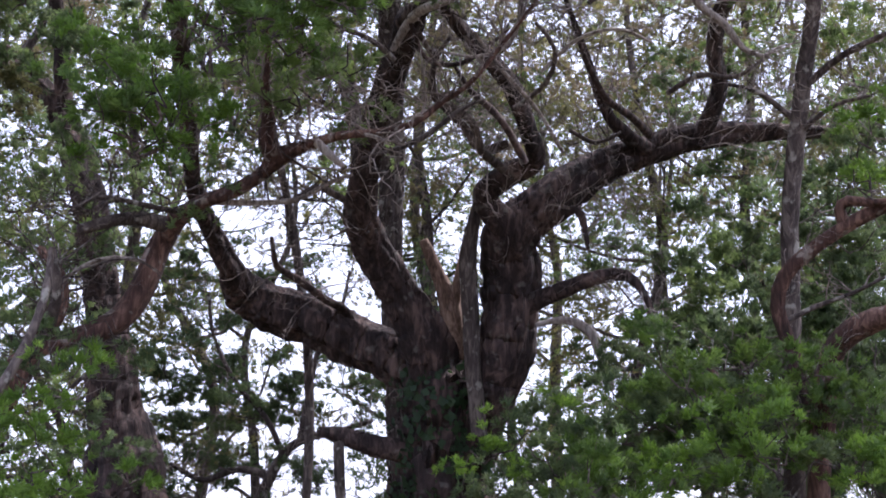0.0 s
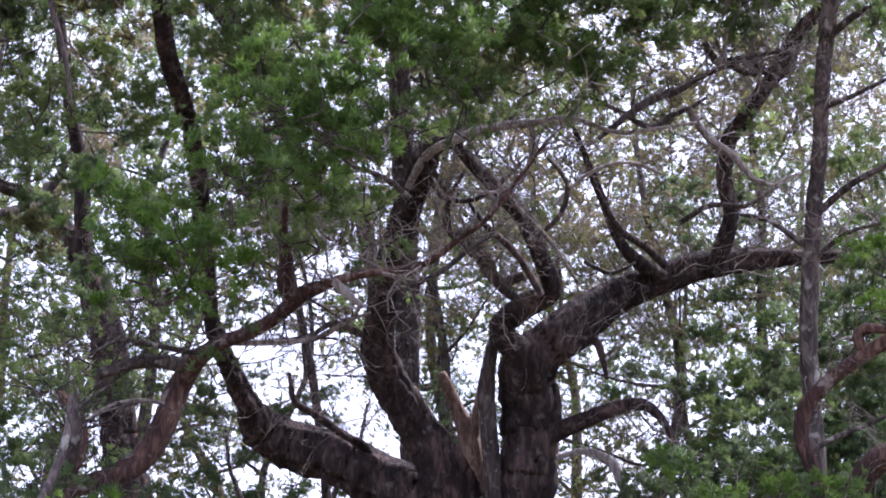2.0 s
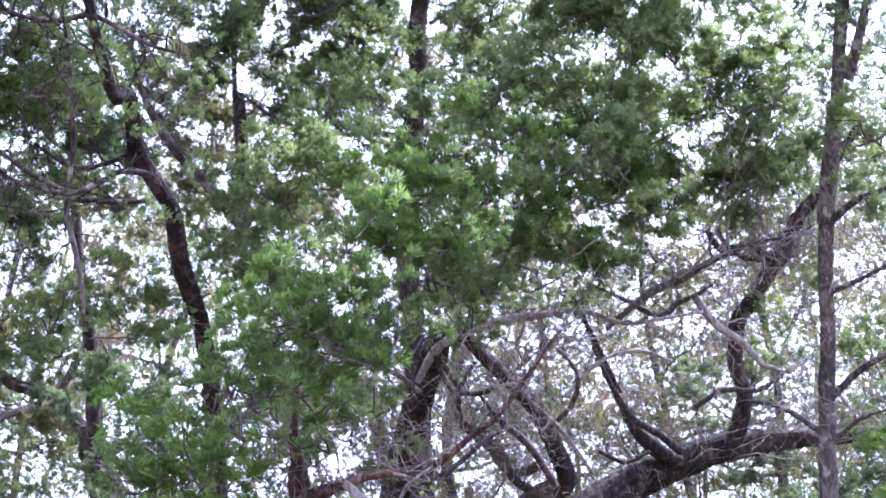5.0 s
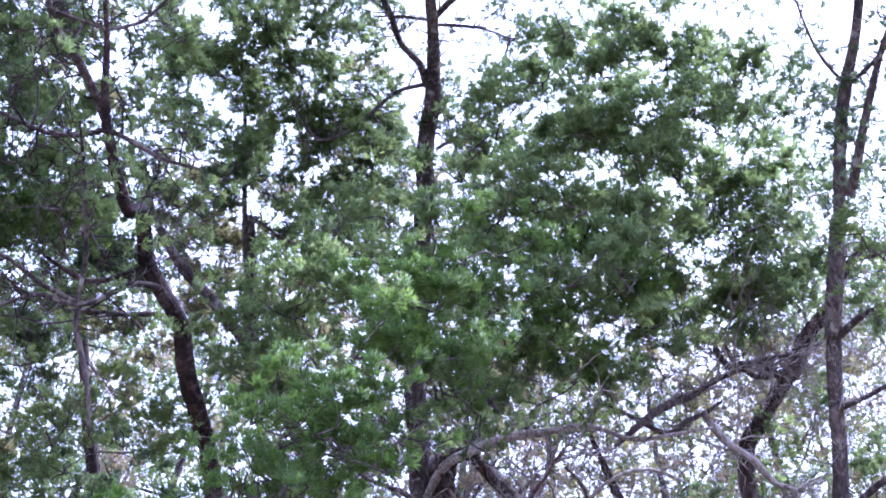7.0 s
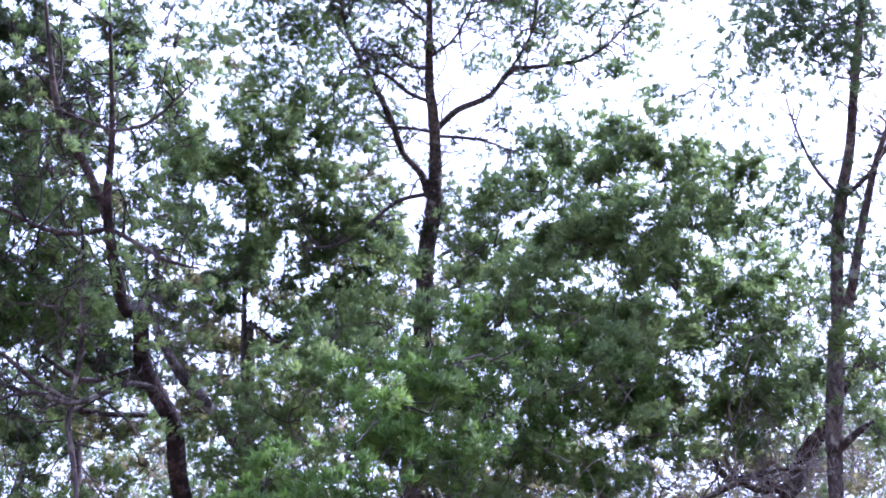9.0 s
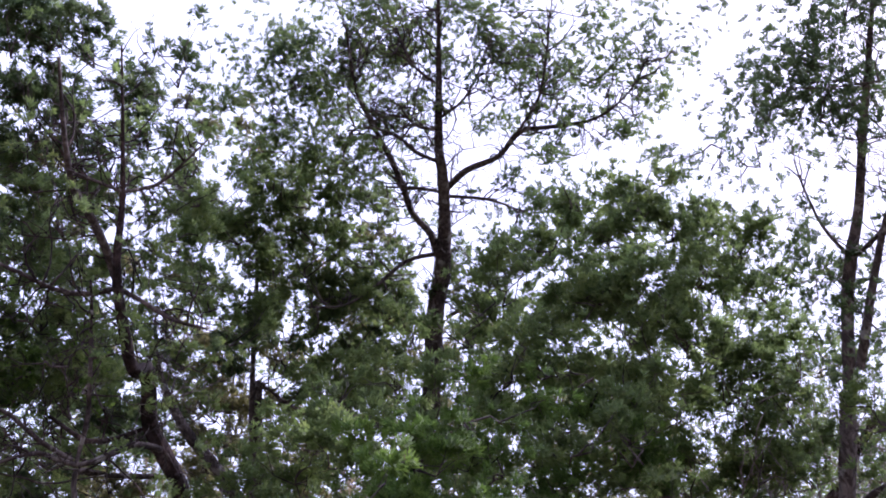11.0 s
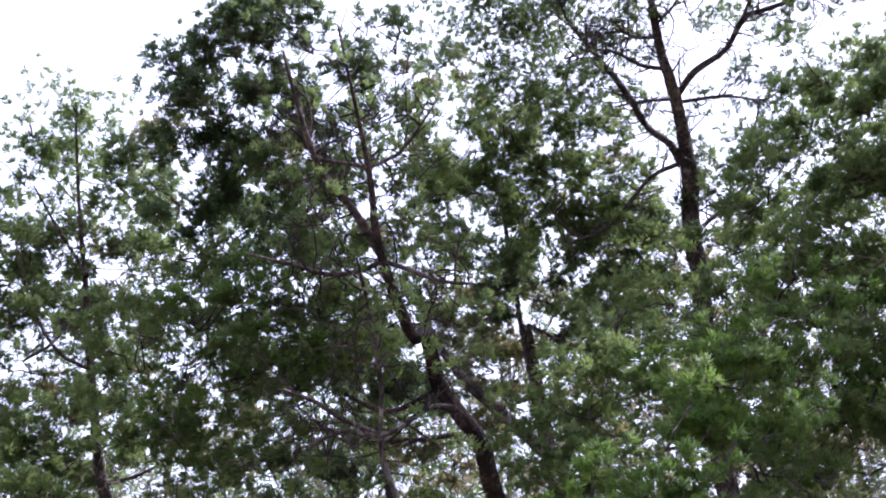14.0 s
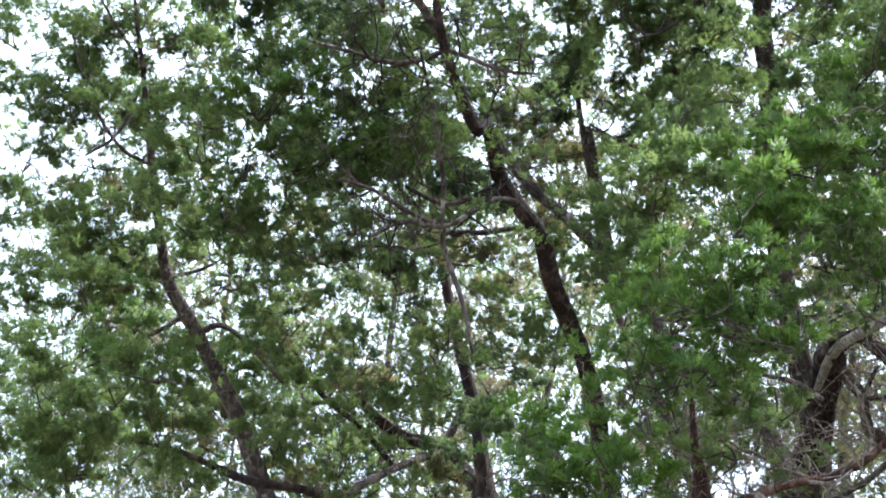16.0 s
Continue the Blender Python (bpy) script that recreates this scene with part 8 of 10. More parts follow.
bough(young_tree, LEAF_FAR, -3.81, 9.01, 10.35, 0.52, 0.37, 0.39, 1.24, 0.085, BARK_GREY)
bough(young_tree, LEAF_FAR, -4.34, 8.52, 10.59, 0.59, 0.42, 0.46, 1.24, 0.085, BARK_GREY)
bough(young_tree, LEAF_FAR, -4.5, 7.79, 11.16, 0.59, 0.39, 0.39, 1.24, 0.085, BARK_GREY)
bough(old_tree, LEAF_FRESH, -0, 5.93, 4.74, 0.16, 0.13, 0.16, 1.92, 0.075, BARK_GREY)
bough(old_tree, LEAF_FRESH, -1.17, 6.15, 4.62, 0.2, 0.13, 0.13, 1.65, 0.075, BARK_GREY)
bough(old_tree, LEAF_MID, -0.73, 7.22, 4.81, 0.31, 0.22, 0.23, 1.38, 0.075, BARK_GREY)
bough(old_tree, LEAF_MID, -1.25, 7.91, 4.64, 0.38, 0.24, 0.20, 1.10, 0.075, BARK_GREY)
bough(old_tree, LEAF_MID, 1.03, 7.12, 9.16, 0.42, 0.31, 0.36, 1.51, 0.085, BARK_GREY)
bough(old_tree, LEAF_MID, 1.49, 7.06, 9.14, 0.42, 0.29, 0.31, 1.38, 0.085, BARK_GREY)
bough(old_tree, LEAF_MID, 1.92, 7.31, 8.8, 0.47, 0.33, 0.36, 1.51, 0.085, BARK_GREY)
bough(old_tree, LEAF_MID, 2.33, 7.55, 8.58, 0.47, 0.34, 0.37, 1.51, 0.085, BARK_GREY)
bough(old_tree, LEAF_MID, 2.65, 7.74, 8.25, 0.42, 0.32, 0.37, 1.38, 0.085, BARK_GREY)
bough(old_tree, LEAF_MID, 2.18, 7.89, 8.07, 0.47, 0.33, 0.36, 1.51, 0.085, BARK_GREY)
bough(old_tree, LEAF_MID, 1.61, 7.69, 8.47, 0.47, 0.33, 0.36, 1.51, 0.085, BARK_GREY)
bough(old_tree, LEAF_MID, 1.01, 7.63, 8.65, 0.47, 0.33, 0.36, 1.38, 0.085, BARK_GREY)
bough(old_tree, LEAF_MID, 0.49, 7.74, 8.57, 0.42, 0.31, 0.36, 1.38, 0.085, BARK_GREY)
bough(old_tree, LEAF_MID, 2.76, 8.1, 7.75, 0.47, 0.34, 0.37, 1.38, 0.085, BARK_GREY)
bough(old_tree, LEAF_MID, 2.2, 8.29, 7.55, 0.47, 0.33, 0.36, 1.38, 0.085, BARK_GREY)
bough(old_tree, LEAF_MID, 1.58, 8.15, 7.92, 0.47, 0.33, 0.36, 1.38, 0.085, BARK_GREY)
bough(old_tree, LEAF_MID, 3.12, 7.97, 8.09, 0.32, 0.26, 0.32, 1.1, 0.085, BARK_GREY)
bough(old_tree, LEAF_MID, 0.97, 8.2, 7.98, 0.47, 0.33, 0.36, 1.38, 0.085, BARK_GREY)
bough(old_tree, LEAF_MID, 1.69, 8.58, 7.28, 0.52, 0.35, 0.36, 1.38, 0.085, BARK_GREY)
bough(old_tree, LEAF_MID, 2.58, 8.54, 7.21, 0.53, 0.36, 0.37, 1.38, 0.085, BARK_GREY)
bough(old_tree, LEAF_MID, 0.84, 8.73, 7.42, 0.53, 0.36, 0.37, 1.1, 0.085, BARK_GREY)
bough(old_tree, LEAF_MID, 3.11, 8.49, 7.4, 0.37, 0.3, 0.37, 1.1, 0.085, BARK_GREY)
bough(near_tree, LEAF_DARK, -3.66, 4.98, 9.29, 0.34, 0.24, 0.25, 1.49, 0.085, BARK_GREY)
bough(near_tree, LEAF_DARK, -3.24, 5.02, 9.45, 0.34, 0.22, 0.2, 1.49, 0.085, BARK_GREY)
bough(near_tree, LEAF_DARK, -2.93, 5.33, 9.37, 0.34, 0.26, 0.29, 1.49, 0.085, BARK_GREY)
bough(near_tree, LEAF_DARK, -3.51, 5.36, 9.1, 0.39, 0.27, 0.29, 1.49, 0.085, BARK_GREY)
bough(near_tree, LEAF_DARK, -3.15, 5.61, 9.08, 0.39, 0.27, 0.29, 1.49, 0.085, BARK_GREY)
bough(near_tree, LEAF_DARK, -2.62, 5.67, 9.24, 0.29, 0.24, 0.29, 1.24, 0.085, BARK_GREY)
bough(near_tree, LEAF_DARK, -3.8, 5.64, 8.74, 0.39, 0.27, 0.29, 1.49, 0.085, BARK_GREY)
bough(near_tree, LEAF_DARK, -2.56, 5.94, 9.04, 0.29, 0.24, 0.29, 1.24, 0.085, BARK_GREY)
bough(near_tree, LEAF_DARK, -3.36, 5.91, 8.73, 0.39, 0.27, 0.29, 1.49, 0.085, BARK_GREY)
bough(near_tree, LEAF_DARK, -2.94, 6.03, 8.82, 0.39, 0.27, 0.29, 1.24, 0.085, BARK_GREY)
bough(near_tree, LEAF_DARK, -2.26, 5.74, 9.29, 0.2, 0.18, 0.25, 0.74, 0.085, BARK_GREY)
bough(near_tree, LEAF_MID, -1.71, 7.74, 3.7, 0.15, 0.12, 0.16, 1.38, 0.075, BARK_GREY)
bough(near_tree, LEAF_MID, -1.68, 7.17, 4.18, 0.14, 0.13, 0.19, 1.38, 0.075, BARK_GREY)
bough(near_tree, LEAF_MID, -1.86, 7.43, 3.89, 0.16, 0.13, 0.16, 1.1, 0.075, BARK_GREY)
bough(red_tree, LEAF_DARK, 3.3, 9.23, 2.96, 0.29, 0.24, 0.29, 2.48, 0.08, BARK_GREY)
bough(red_tree, LEAF_DARK, 3.46, 9.22, 2.59, 0.25, 0.24, 0.34, 2.48, 0.08, BARK_GREY)
bough(red_tree, LEAF_DARK, 3.27, 9.33, 2.19, 0.34, 0.26, 0.29, 2.48, 0.08, BARK_GREY)
bough(red_tree, LEAF_DARK, 3.42, 9.18, 1.96, 0.29, 0.21, 0.24, 2.48, 0.08, BARK_GREY)
bough(red_tree, LEAF_DARK, 3.03, 9.47, 2.71, 0.25, 0.22, 0.3, 1.98, 0.08, BARK_GREY)
bough(red_tree, LEAF_DARK, 3.12, 9.8, 3.14, 0.31, 0.23, 0.26, 1.98, 0.08, BARK_GREY)
bough(red_tree, LEAF_DARK, 3.52, 9.23, 3.14, 0.25, 0.2, 0.25, 2.48, 0.08, BARK_GREY)
bough(red_tree, LEAF_DARK, 2.76, 10.11, 3.19, 0.32, 0.21, 0.21, 1.49, 0.08, BARK_GREY)
bough(red_tree, LEAF_DARK, 1.32, 8.9, 1.95, 0.27, 0.18, 0.18, 1.98, 0.08, BARK_GREY)
bough(red_tree, LEAF_DARK, 3.56, 9.6, 3.4, 0.31, 0.21, 0.21, 1.98, 0.08, BARK_GREY)
bough(left_tree, LEAF_DARK, -3.19, 9.04, 2.04, 0.38, 0.24, 0.21, 1.54, 0.085, BARK_GREY)
bough(left_tree, LEAF_DARK, -3.44, 12.11, 2.14, 0.37, 0.25, 0.25, 1.32, 0.085, BARK_GREY)
bough(left_tree, LEAF_DARK, -3.24, 14.63, 2.32, 0.6, 0.36, 0.3, 1.32, 0.085, BARK_GREY)
bough(left_tree, LEAF_DARK, -2.47, 15.23, 3.08, 0.62, 0.4, 0.38, 1.54, 0.085, BARK_GREY)
bough(left_tree, LEAF_DARK, -3.37, 15.04, 3.21, 0.46, 0.34, 0.38, 0.88, 0.085, BARK_GREY)
bough(left_tree, LEAF_DARK, -3.02, 9.3, 2.23, 0.29, 0.19, 0.19, 1.32, 0.085, BARK_GREY)
bough(near_tree, LEAF_MID, -6.21, 6.66, 10.06, 0.49, 0.34, 0.36, 1.32, 0.085, BARK_GREY)
bough(near_tree, LEAF_MID, -4.96, 6.13, 9.08, 0.43, 0.3, 0.32, 1.1, 0.085, BARK_GREY)
bough(near_tree, LEAF_MID, -4.22, 6.14, 8.95, 0.31, 0.23, 0.26, 1.32, 0.085, BARK_GREY)
bough(near_tree, LEAF_MID, -6.33, 7.07, 9.59, 0.49, 0.34, 0.36, 1.32, 0.085, BARK_GREY)
bough(near_tree, LEAF_MID, -5.02, 6.49, 8.72, 0.43, 0.3, 0.32, 1.32, 0.085, BARK_GREY)
bough(near_tree, LEAF_MID, -4.36, 6.45, 8.58, 0.31, 0.25, 0.31, 1.1, 0.085, BARK_GREY)
bough(near_tree, LEAF_MID, -6.35, 7.48, 9.22, 0.49, 0.35, 0.37, 1.32, 0.085, BARK_GREY)
bough(near_tree, LEAF_MID, -5.03, 6.86, 8.35, 0.43, 0.3, 0.32, 1.32, 0.085, BARK_GREY)
bough(near_tree, LEAF_MID, -6.59, 7.84, 8.84, 0.50, 0.35, 0.37, 1.32, 0.085, BARK_GREY)
bough(near_tree, LEAF_MID, -5.1, 6.96, 7.86, 0.42, 0.29, 0.32, 1.54, 0.085, BARK_GREY)
bough(near_tree, LEAF_MID, -6.68, 8.16, 8.40, 0.50, 0.34, 0.38, 1.32, 0.085, BARK_GREY)
bough(near_tree, LEAF_MID, -4.44, 7.25, 7.31, 0.3, 0.24, 0.3, 1.23, 0.085, BARK_GREY)
bough(near_tree, LEAF_MID, -6.74, 8.45, 7.98, 0.50, 0.32, 0.31, 1.32, 0.085, BARK_GREY)
bough(near_tree, LEAF_MID, -3.06, 7.51, 9.09, 0.33, 0.24, 0.27, 1.32, 0.085, BARK_GREY)
bough(near_tree, LEAF_MID, -2.54, 8.03, 9.48, 0.34, 0.25, 0.29, 0.88, 0.085, BARK_GREY)
bough(old_tree, LEAF_MID, -0.88, 6.54, 5.44, 0.3, 0.19, 0.19, 1.92, 0.075, BARK_GREY)
bough(old_tree, LEAF_MID, -0.55, 6.53, 5.5, 0.3, 0.19, 0.19, 1.92, 0.075, BARK_GREY)
bough(old_tree, LEAF_MID, -1.3, 8.1, 4.65, 0.3, 0.19, 0.17, 1.92, 0.075, BARK_GREY)
bough(old_tree, LEAF_MID, -0.8, 8.16, 4.61, 0.34, 0.2, 0.17, 1.92, 0.075, BARK_GREY)
bough(old_tree, LEAF_MID, -0.96, 7.98, 5.04, 0.26, 0.19, 0.21, 1.38, 0.075, BARK_GREY)
bough(left_tree, LEAF_MID, -5.01, 8.27, 8.18, 0.34, 0.23, 0.23, 0.77, 0.085, BARK_GREY)
bough(left_tree, LEAF_MID, -5.23, 8.92, 7.08, 0.4, 0.25, 0.23, 1.54, 0.085, BARK_GREY)
bough(left_tree, LEAF_MID, -4.57, 9.24, 7.13, 0.34, 0.23, 0.23, 1.1, 0.085, BARK_GREY)
bough(left_tree, LEAF_MID, -5.74, 8.13, 7.58, 0.34, 0.25, 0.28, 0.88, 0.085, BARK_GREY)
bough(old_tree, LEAF_MID, -0.52, 8.33, 8.86, 0.33, 0.24, 0.27, 1.49, 0.085, BARK_GREY)
bough(old_tree, LEAF_MID, 0.13, 8.44, 8.73, 0.33, 0.24, 0.27, 1.49, 0.085, BARK_GREY)
bough(old_tree, LEAF_MID, 0.75, 8.51, 8.59, 0.38, 0.28, 0.33, 1.49, 0.085, BARK_GREY)
bough(old_tree, LEAF_MID, 0.1, 8.61, 8.2, 0.32, 0.24, 0.27, 1.49, 0.085, BARK_GREY)
bough(old_tree, LEAF_MID, 0.6, 8.7, 8.04, 0.37, 0.28, 0.32, 1.24, 0.085, BARK_GREY)
bough(old_tree, LEAF_MID, -0.69, 8.65, 8.46, 0.27, 0.22, 0.27, 0.99, 0.085, BARK_GREY)
bough(old_tree, LEAF_MID, -0.85, 8.23, 6.96, 0.29, 0.21, 0.24, 1.49, 0.085, BARK_GREY)
bough(old_tree, LEAF_MID, -0.94, 8.29, 6.47, 0.33, 0.25, 0.29, 1.73, 0.085, BARK_GREY)
bough(old_tree, LEAF_MID, -1.53, 8.52, 6.74, 0.3, 0.22, 0.25, 1.24, 0.085, BARK_GREY)
bough(old_tree, LEAF_MID, -0.98, 8.32, 5.98, 0.33, 0.22, 0.23, 1.49, 0.085, BARK_GREY)
bough(old_tree, LEAF_MID, 0.18, 8.77, 5.96, 0.29, 0.21, 0.24, 1.49, 0.085, BARK_GREY)
bough(old_tree, LEAF_MID, -2.00, 10.77, 7.34, 0.37, 0.25, 0.25, 1.24, 0.085, BARK_GREY)
bough(old_tree, LEAF_MID, -0.31, 8.41, 5.89, 0.28, 0.19, 0.19, 1.24, 0.085, BARK_GREY)
bough(left_tree, LEAF_FAR, -7.33, 7.7, 8.24, 0.37, 0.27, 0.31, 1.32, 0.085, BARK_GREY)
bough(left_tree, LEAF_FAR, -6.64, 7.98, 8.25, 0.36, 0.27, 0.3, 1.32, 0.085, BARK_GREY)
bough(left_tree, LEAF_FAR, -5.07, 8.34, 8.08, 0.35, 0.25, 0.29, 1.32, 0.085, BARK_GREY)
bough(left_tree, LEAF_FAR, -7.38, 8.14, 7.19, 0.42, 0.29, 0.3, 1.54, 0.085, BARK_GREY)
bough(left_tree, LEAF_FAR, -6.67, 8.44, 7.2, 0.36, 0.24, 0.24, 1.32, 0.085, BARK_GREY)
bough(left_tree, LEAF_FAR, -5.17, 8.73, 7.04, 0.34, 0.25, 0.28, 1.54, 0.085, BARK_GREY)
bough(left_tree, LEAF_FAR, -6.23, 9.05, 7.42, 0.37, 0.24, 0.24, 1.10, 0.085, BARK_GREY)
bough(slim_tree, LEAF_DARK, 2.74, 11.75, 3.39, 0.42, 0.27, 0.24, 1.73, 0.085, BARK_GREY)
bough(slim_tree, LEAF_DARK, 3.28, 11.42, 3.28, 0.36, 0.24, 0.24, 1.73, 0.085, BARK_GREY)
bough(slim_tree, LEAF_DARK, 3.85, 11.24, 3.31, 0.36, 0.24, 0.24, 1.98, 0.085, BARK_GREY)
bough(slim_tree, LEAF_DARK, 4.15, 10.93, 3.21, 0.23, 0.21, 0.29, 1.98, 0.085, BARK_GREY)
bough(slim_tree, LEAF_DARK, 3.31, 11.27, 2.75, 0.35, 0.26, 0.29, 1.73, 0.085, BARK_GREY)
bough(slim_tree, LEAF_DARK, 3.81, 11.11, 2.68, 0.29, 0.23, 0.29, 1.98, 0.085, BARK_GREY)
bough(slim_tree, LEAF_DARK, 4.06, 10.82, 2.6, 0.23, 0.23, 0.35, 1.98, 0.085, BARK_GREY)
bough(slim_tree, LEAF_DARK, 3.33, 11.09, 2.2, 0.35, 0.23, 0.23, 1.73, 0.085, BARK_GREY)
bough(red_tree, LEAF_DARK, 1.02, 9.60, 2.63, 0.42, 0.29, 0.30, 2.20, 0.08, BARK_GREY)
bough(red_tree, LEAF_DARK, 1.51, 9.90, 2.96, 0.42, 0.29, 0.30, 2.00, 0.08, BARK_GREY)
bough(red_tree, LEAF_DARK, 2.00, 9.60, 3.11, 0.45, 0.32, 0.32, 2.00, 0.08, BARK_GREY)
bough(red_tree, LEAF_DARK, 2.44, 9.40, 3.31, 0.45, 0.32, 0.32, 2.00, 0.08, BARK_GREY)
bough(red_tree, LEAF_DARK, 2.12, 9.20, 2.63, 0.45, 0.32, 0.32, 2.20, 0.08, BARK_GREY)
bough(red_tree, LEAF_DARK, 2.54, 9.00, 2.88, 0.42, 0.29, 0.30, 2.20, 0.08, BARK_GREY)
bough(red_tree, LEAF_DARK, 1.62, 9.00, 2.30, 0.45, 0.32, 0.32, 2.20, 0.08, BARK_GREY)
bough(red_tree, LEAF_DARK, 0.97, 8.80, 2.07, 0.42, 0.29, 0.30, 2.40, 0.08, BARK_GREY)
bough(red_tree, LEAF_DARK, 2.02, 8.70, 2.07, 0.42, 0.29, 0.30, 2.40, 0.08, BARK_GREY)
bough(red_tree, LEAF_DARK, 2.83, 9.40, 2.24, 0.45, 0.32, 0.32, 2.40, 0.08, BARK_GREY)
bough(red_tree, LEAF_DARK, 3.44, 9.60, 2.63, 0.45, 0.32, 0.32, 2.40, 0.08, BARK_GREY)
bough(red_tree, LEAF_DARK, 3.71, 9.80, 3.14, 0.42, 0.29, 0.30, 2.20, 0.08, BARK_GREY)
bough(red_tree, LEAF_DARK, 3.65, 10.20, 3.83, 0.45, 0.32, 0.32, 1.80, 0.08, BARK_GREY)
bough(red_tree, LEAF_MID, 2.74, 11.60, 4.13, 0.50, 0.35, 0.36, 1.50, 0.08, BARK_GREY)
bough(red_tree, LEAF_MID, 2.42, 11.80, 3.93, 0.42, 0.29, 0.30, 1.20, 0.08, BARK_GREY)
bough(red_tree, LEAF_MID, 3.12, 11.80, 4.61, 0.50, 0.35, 0.36, 1.30, 0.08, BARK_GREY)
bough(red_tree, LEAF_MID, 3.27, 11.20, 3.93, 0.45, 0.32, 0.32, 1.40, 0.08, BARK_GREY)
bough(red_tree, LEAF_DARK, 3.27, 8.90, 1.99, 0.40, 0.28, 0.29, 2.40, 0.08, BARK_GREY)
bough(red_tree, LEAF_DARK, 3.40, 10.40, 3.13, 0.45, 0.32, 0.32, 2.00, 0.08, BARK_GREY)
bough(left_tree, LEAF_DARK, -3.50, 14.60, 3.31, 0.55, 0.39, 0.40, 1.20, 0.08, BARK_GREY)
bough(left_tree, LEAF_DARK, -2.95, 15.00, 3.81, 0.55, 0.39, 0.40, 1.10, 0.08, BARK_GREY)
bough(left_tree, LEAF_DARK, -2.40, 14.50, 3.30, 0.55, 0.39, 0.40, 1.20, 0.08, BARK_GREY)
bough(left_tree, LEAF_DARK, -1.90, 15.00, 3.81, 0.50, 0.35, 0.36, 1.10, 0.08, BARK_GREY)
bough(left_tree, LEAF_DARK, -3.22, 14.50, 2.59, 0.55, 0.39, 0.40, 1.20, 0.08, BARK_GREY)
bough(left_tree, LEAF_DARK, -2.68, 15.00, 2.70, 0.55, 0.39, 0.40, 1.20, 0.08, BARK_GREY)
bough(left_tree, LEAF_DARK, -2.02, 15.00, 3.02, 0.50, 0.35, 0.36, 1.00, 0.08, BARK_GREY)
bough(left_tree, LEAF_DARK, -1.39, 15.20, 3.46, 0.50, 0.35, 0.36, 1.10, 0.08, BARK_GREY)
bough(left_tree, LEAF_DARK, -1.00, 15.00, 3.81, 0.45, 0.32, 0.32, 1.00, 0.08, BARK_GREY)
bough(left_tree, LEAF_DARK, -1.57, 15.00, 2.41, 0.50, 0.35, 0.36, 0.80, 0.08, BARK_GREY)
bough(left_tree, LEAF_DARK, -2.44, 14.60, 2.18, 0.50, 0.35, 0.36, 1.00, 0.08, BARK_GREY)
bough(left_tree, LEAF_DARK, -1.06, 15.00, 2.91, 0.40, 0.28, 0.29, 0.90, 0.08, BARK_GREY)
bough(left_tree, LEAF_DARK, -3.53, 14.80, 4.38, 0.50, 0.35, 0.36, 1.20, 0.08, BARK_GREY)
bough(left_tree, LEAF_DARK, -3.80, 14.80, 5.06, 0.50, 0.35, 0.36, 1.10, 0.08, BARK_GREY)
bough(left_tree, LEAF_DARK, -5.43, 14.50, 4.32, 0.50, 0.35, 0.36, 1.20, 0.08, BARK_GREY)
bough(left_tree, LEAF_DARK, -5.20, 14.50, 3.30, 0.50, 0.35, 0.36, 1.20, 0.08, BARK_GREY)
bough(left_tree, LEAF_DARK, -5.52, 14.50, 5.22, 0.50, 0.35, 0.36, 1.10, 0.08, BARK_GREY)
bough(red_tree, LEAF_DARK, 3.59, 11.00, 4.46, 0.50, 0.35, 0.36, 1.60, 0.08, BARK_GREY)
bough(red_tree, LEAF_DARK, 4.18, 10.80, 4.41, 0.50, 0.35, 0.36, 1.60, 0.08, BARK_GREY)
bough(red_tree, LEAF_DARK, 3.52, 11.00, 3.66, 0.50, 0.35, 0.36, 1.80, 0.08, BARK_GREY)
bough(red_tree, LEAF_DARK, 4.11, 10.60, 3.75, 0.45, 0.32, 0.32, 2.00, 0.08, BARK_GREY)
bough(red_tree, LEAF_DARK, 2.93, 10.50, 3.36, 0.45, 0.32, 0.32, 1.80, 0.08, BARK_GREY)
bough(red_tree, LEAF_DARK, 4.16, 11.20, 5.06, 0.45, 0.32, 0.32, 1.20, 0.08, BARK_GREY)
bough(red_tree, LEAF_DARK, 0.65, 9.20, 1.88, 0.40, 0.28, 0.29, 1.80, 0.08, BARK_GREY)
bough(red_tree, LEAF_DARK, 1.41, 9.20, 1.88, 0.40, 0.28, 0.29, 2.00, 0.08, BARK_GREY)
bough(near_tree, LEAF_DARK, -2.53, 6.90, 2.61, 0.20, 0.14, 0.15, 2.20, 0.075, BARK_GREY)
bough(near_tree, LEAF_DARK, -2.25, 6.90, 2.58, 0.20, 0.14, 0.15, 2.20, 0.075, BARK_GREY)
bough(near_tree, LEAF_DARK, -2.61, 6.80, 2.84, 0.16, 0.11, 0.12, 2.00, 0.075, BARK_GREY)
bough(near_tree, LEAF_DARK, -2.10, 7.20, 2.66, 0.18, 0.13, 0.14, 1.80, 0.075, BARK_GREY)
bough(near_tree, LEAF_DARK, -2.33, 6.80, 2.33, 0.20, 0.14, 0.15, 2.20, 0.075, BARK_GREY)
bough(near_tree, LEAF_DARK, -2.06, 7.40, 2.87, 0.12, 0.08, 0.09, 1.60, 0.075, BARK_GREY)
limb(near_tree, "branch", BARK_GREY, [(-2.37, 6.70, 3.27, 0.020), (-2.34, 6.60, 3.01, 0.026), (-2.36, 6.50, 2.75, 0.028), (-2.42, 6.40, 2.51, 0.030), (-2.52, 6.35, 2.28, 0.030)])
bough(old_tree, LEAF_FRESH, -0.69, 5.40, 4.44, 0.15, 0.10, 0.11, 2.20, 0.07, BARK_GREY)
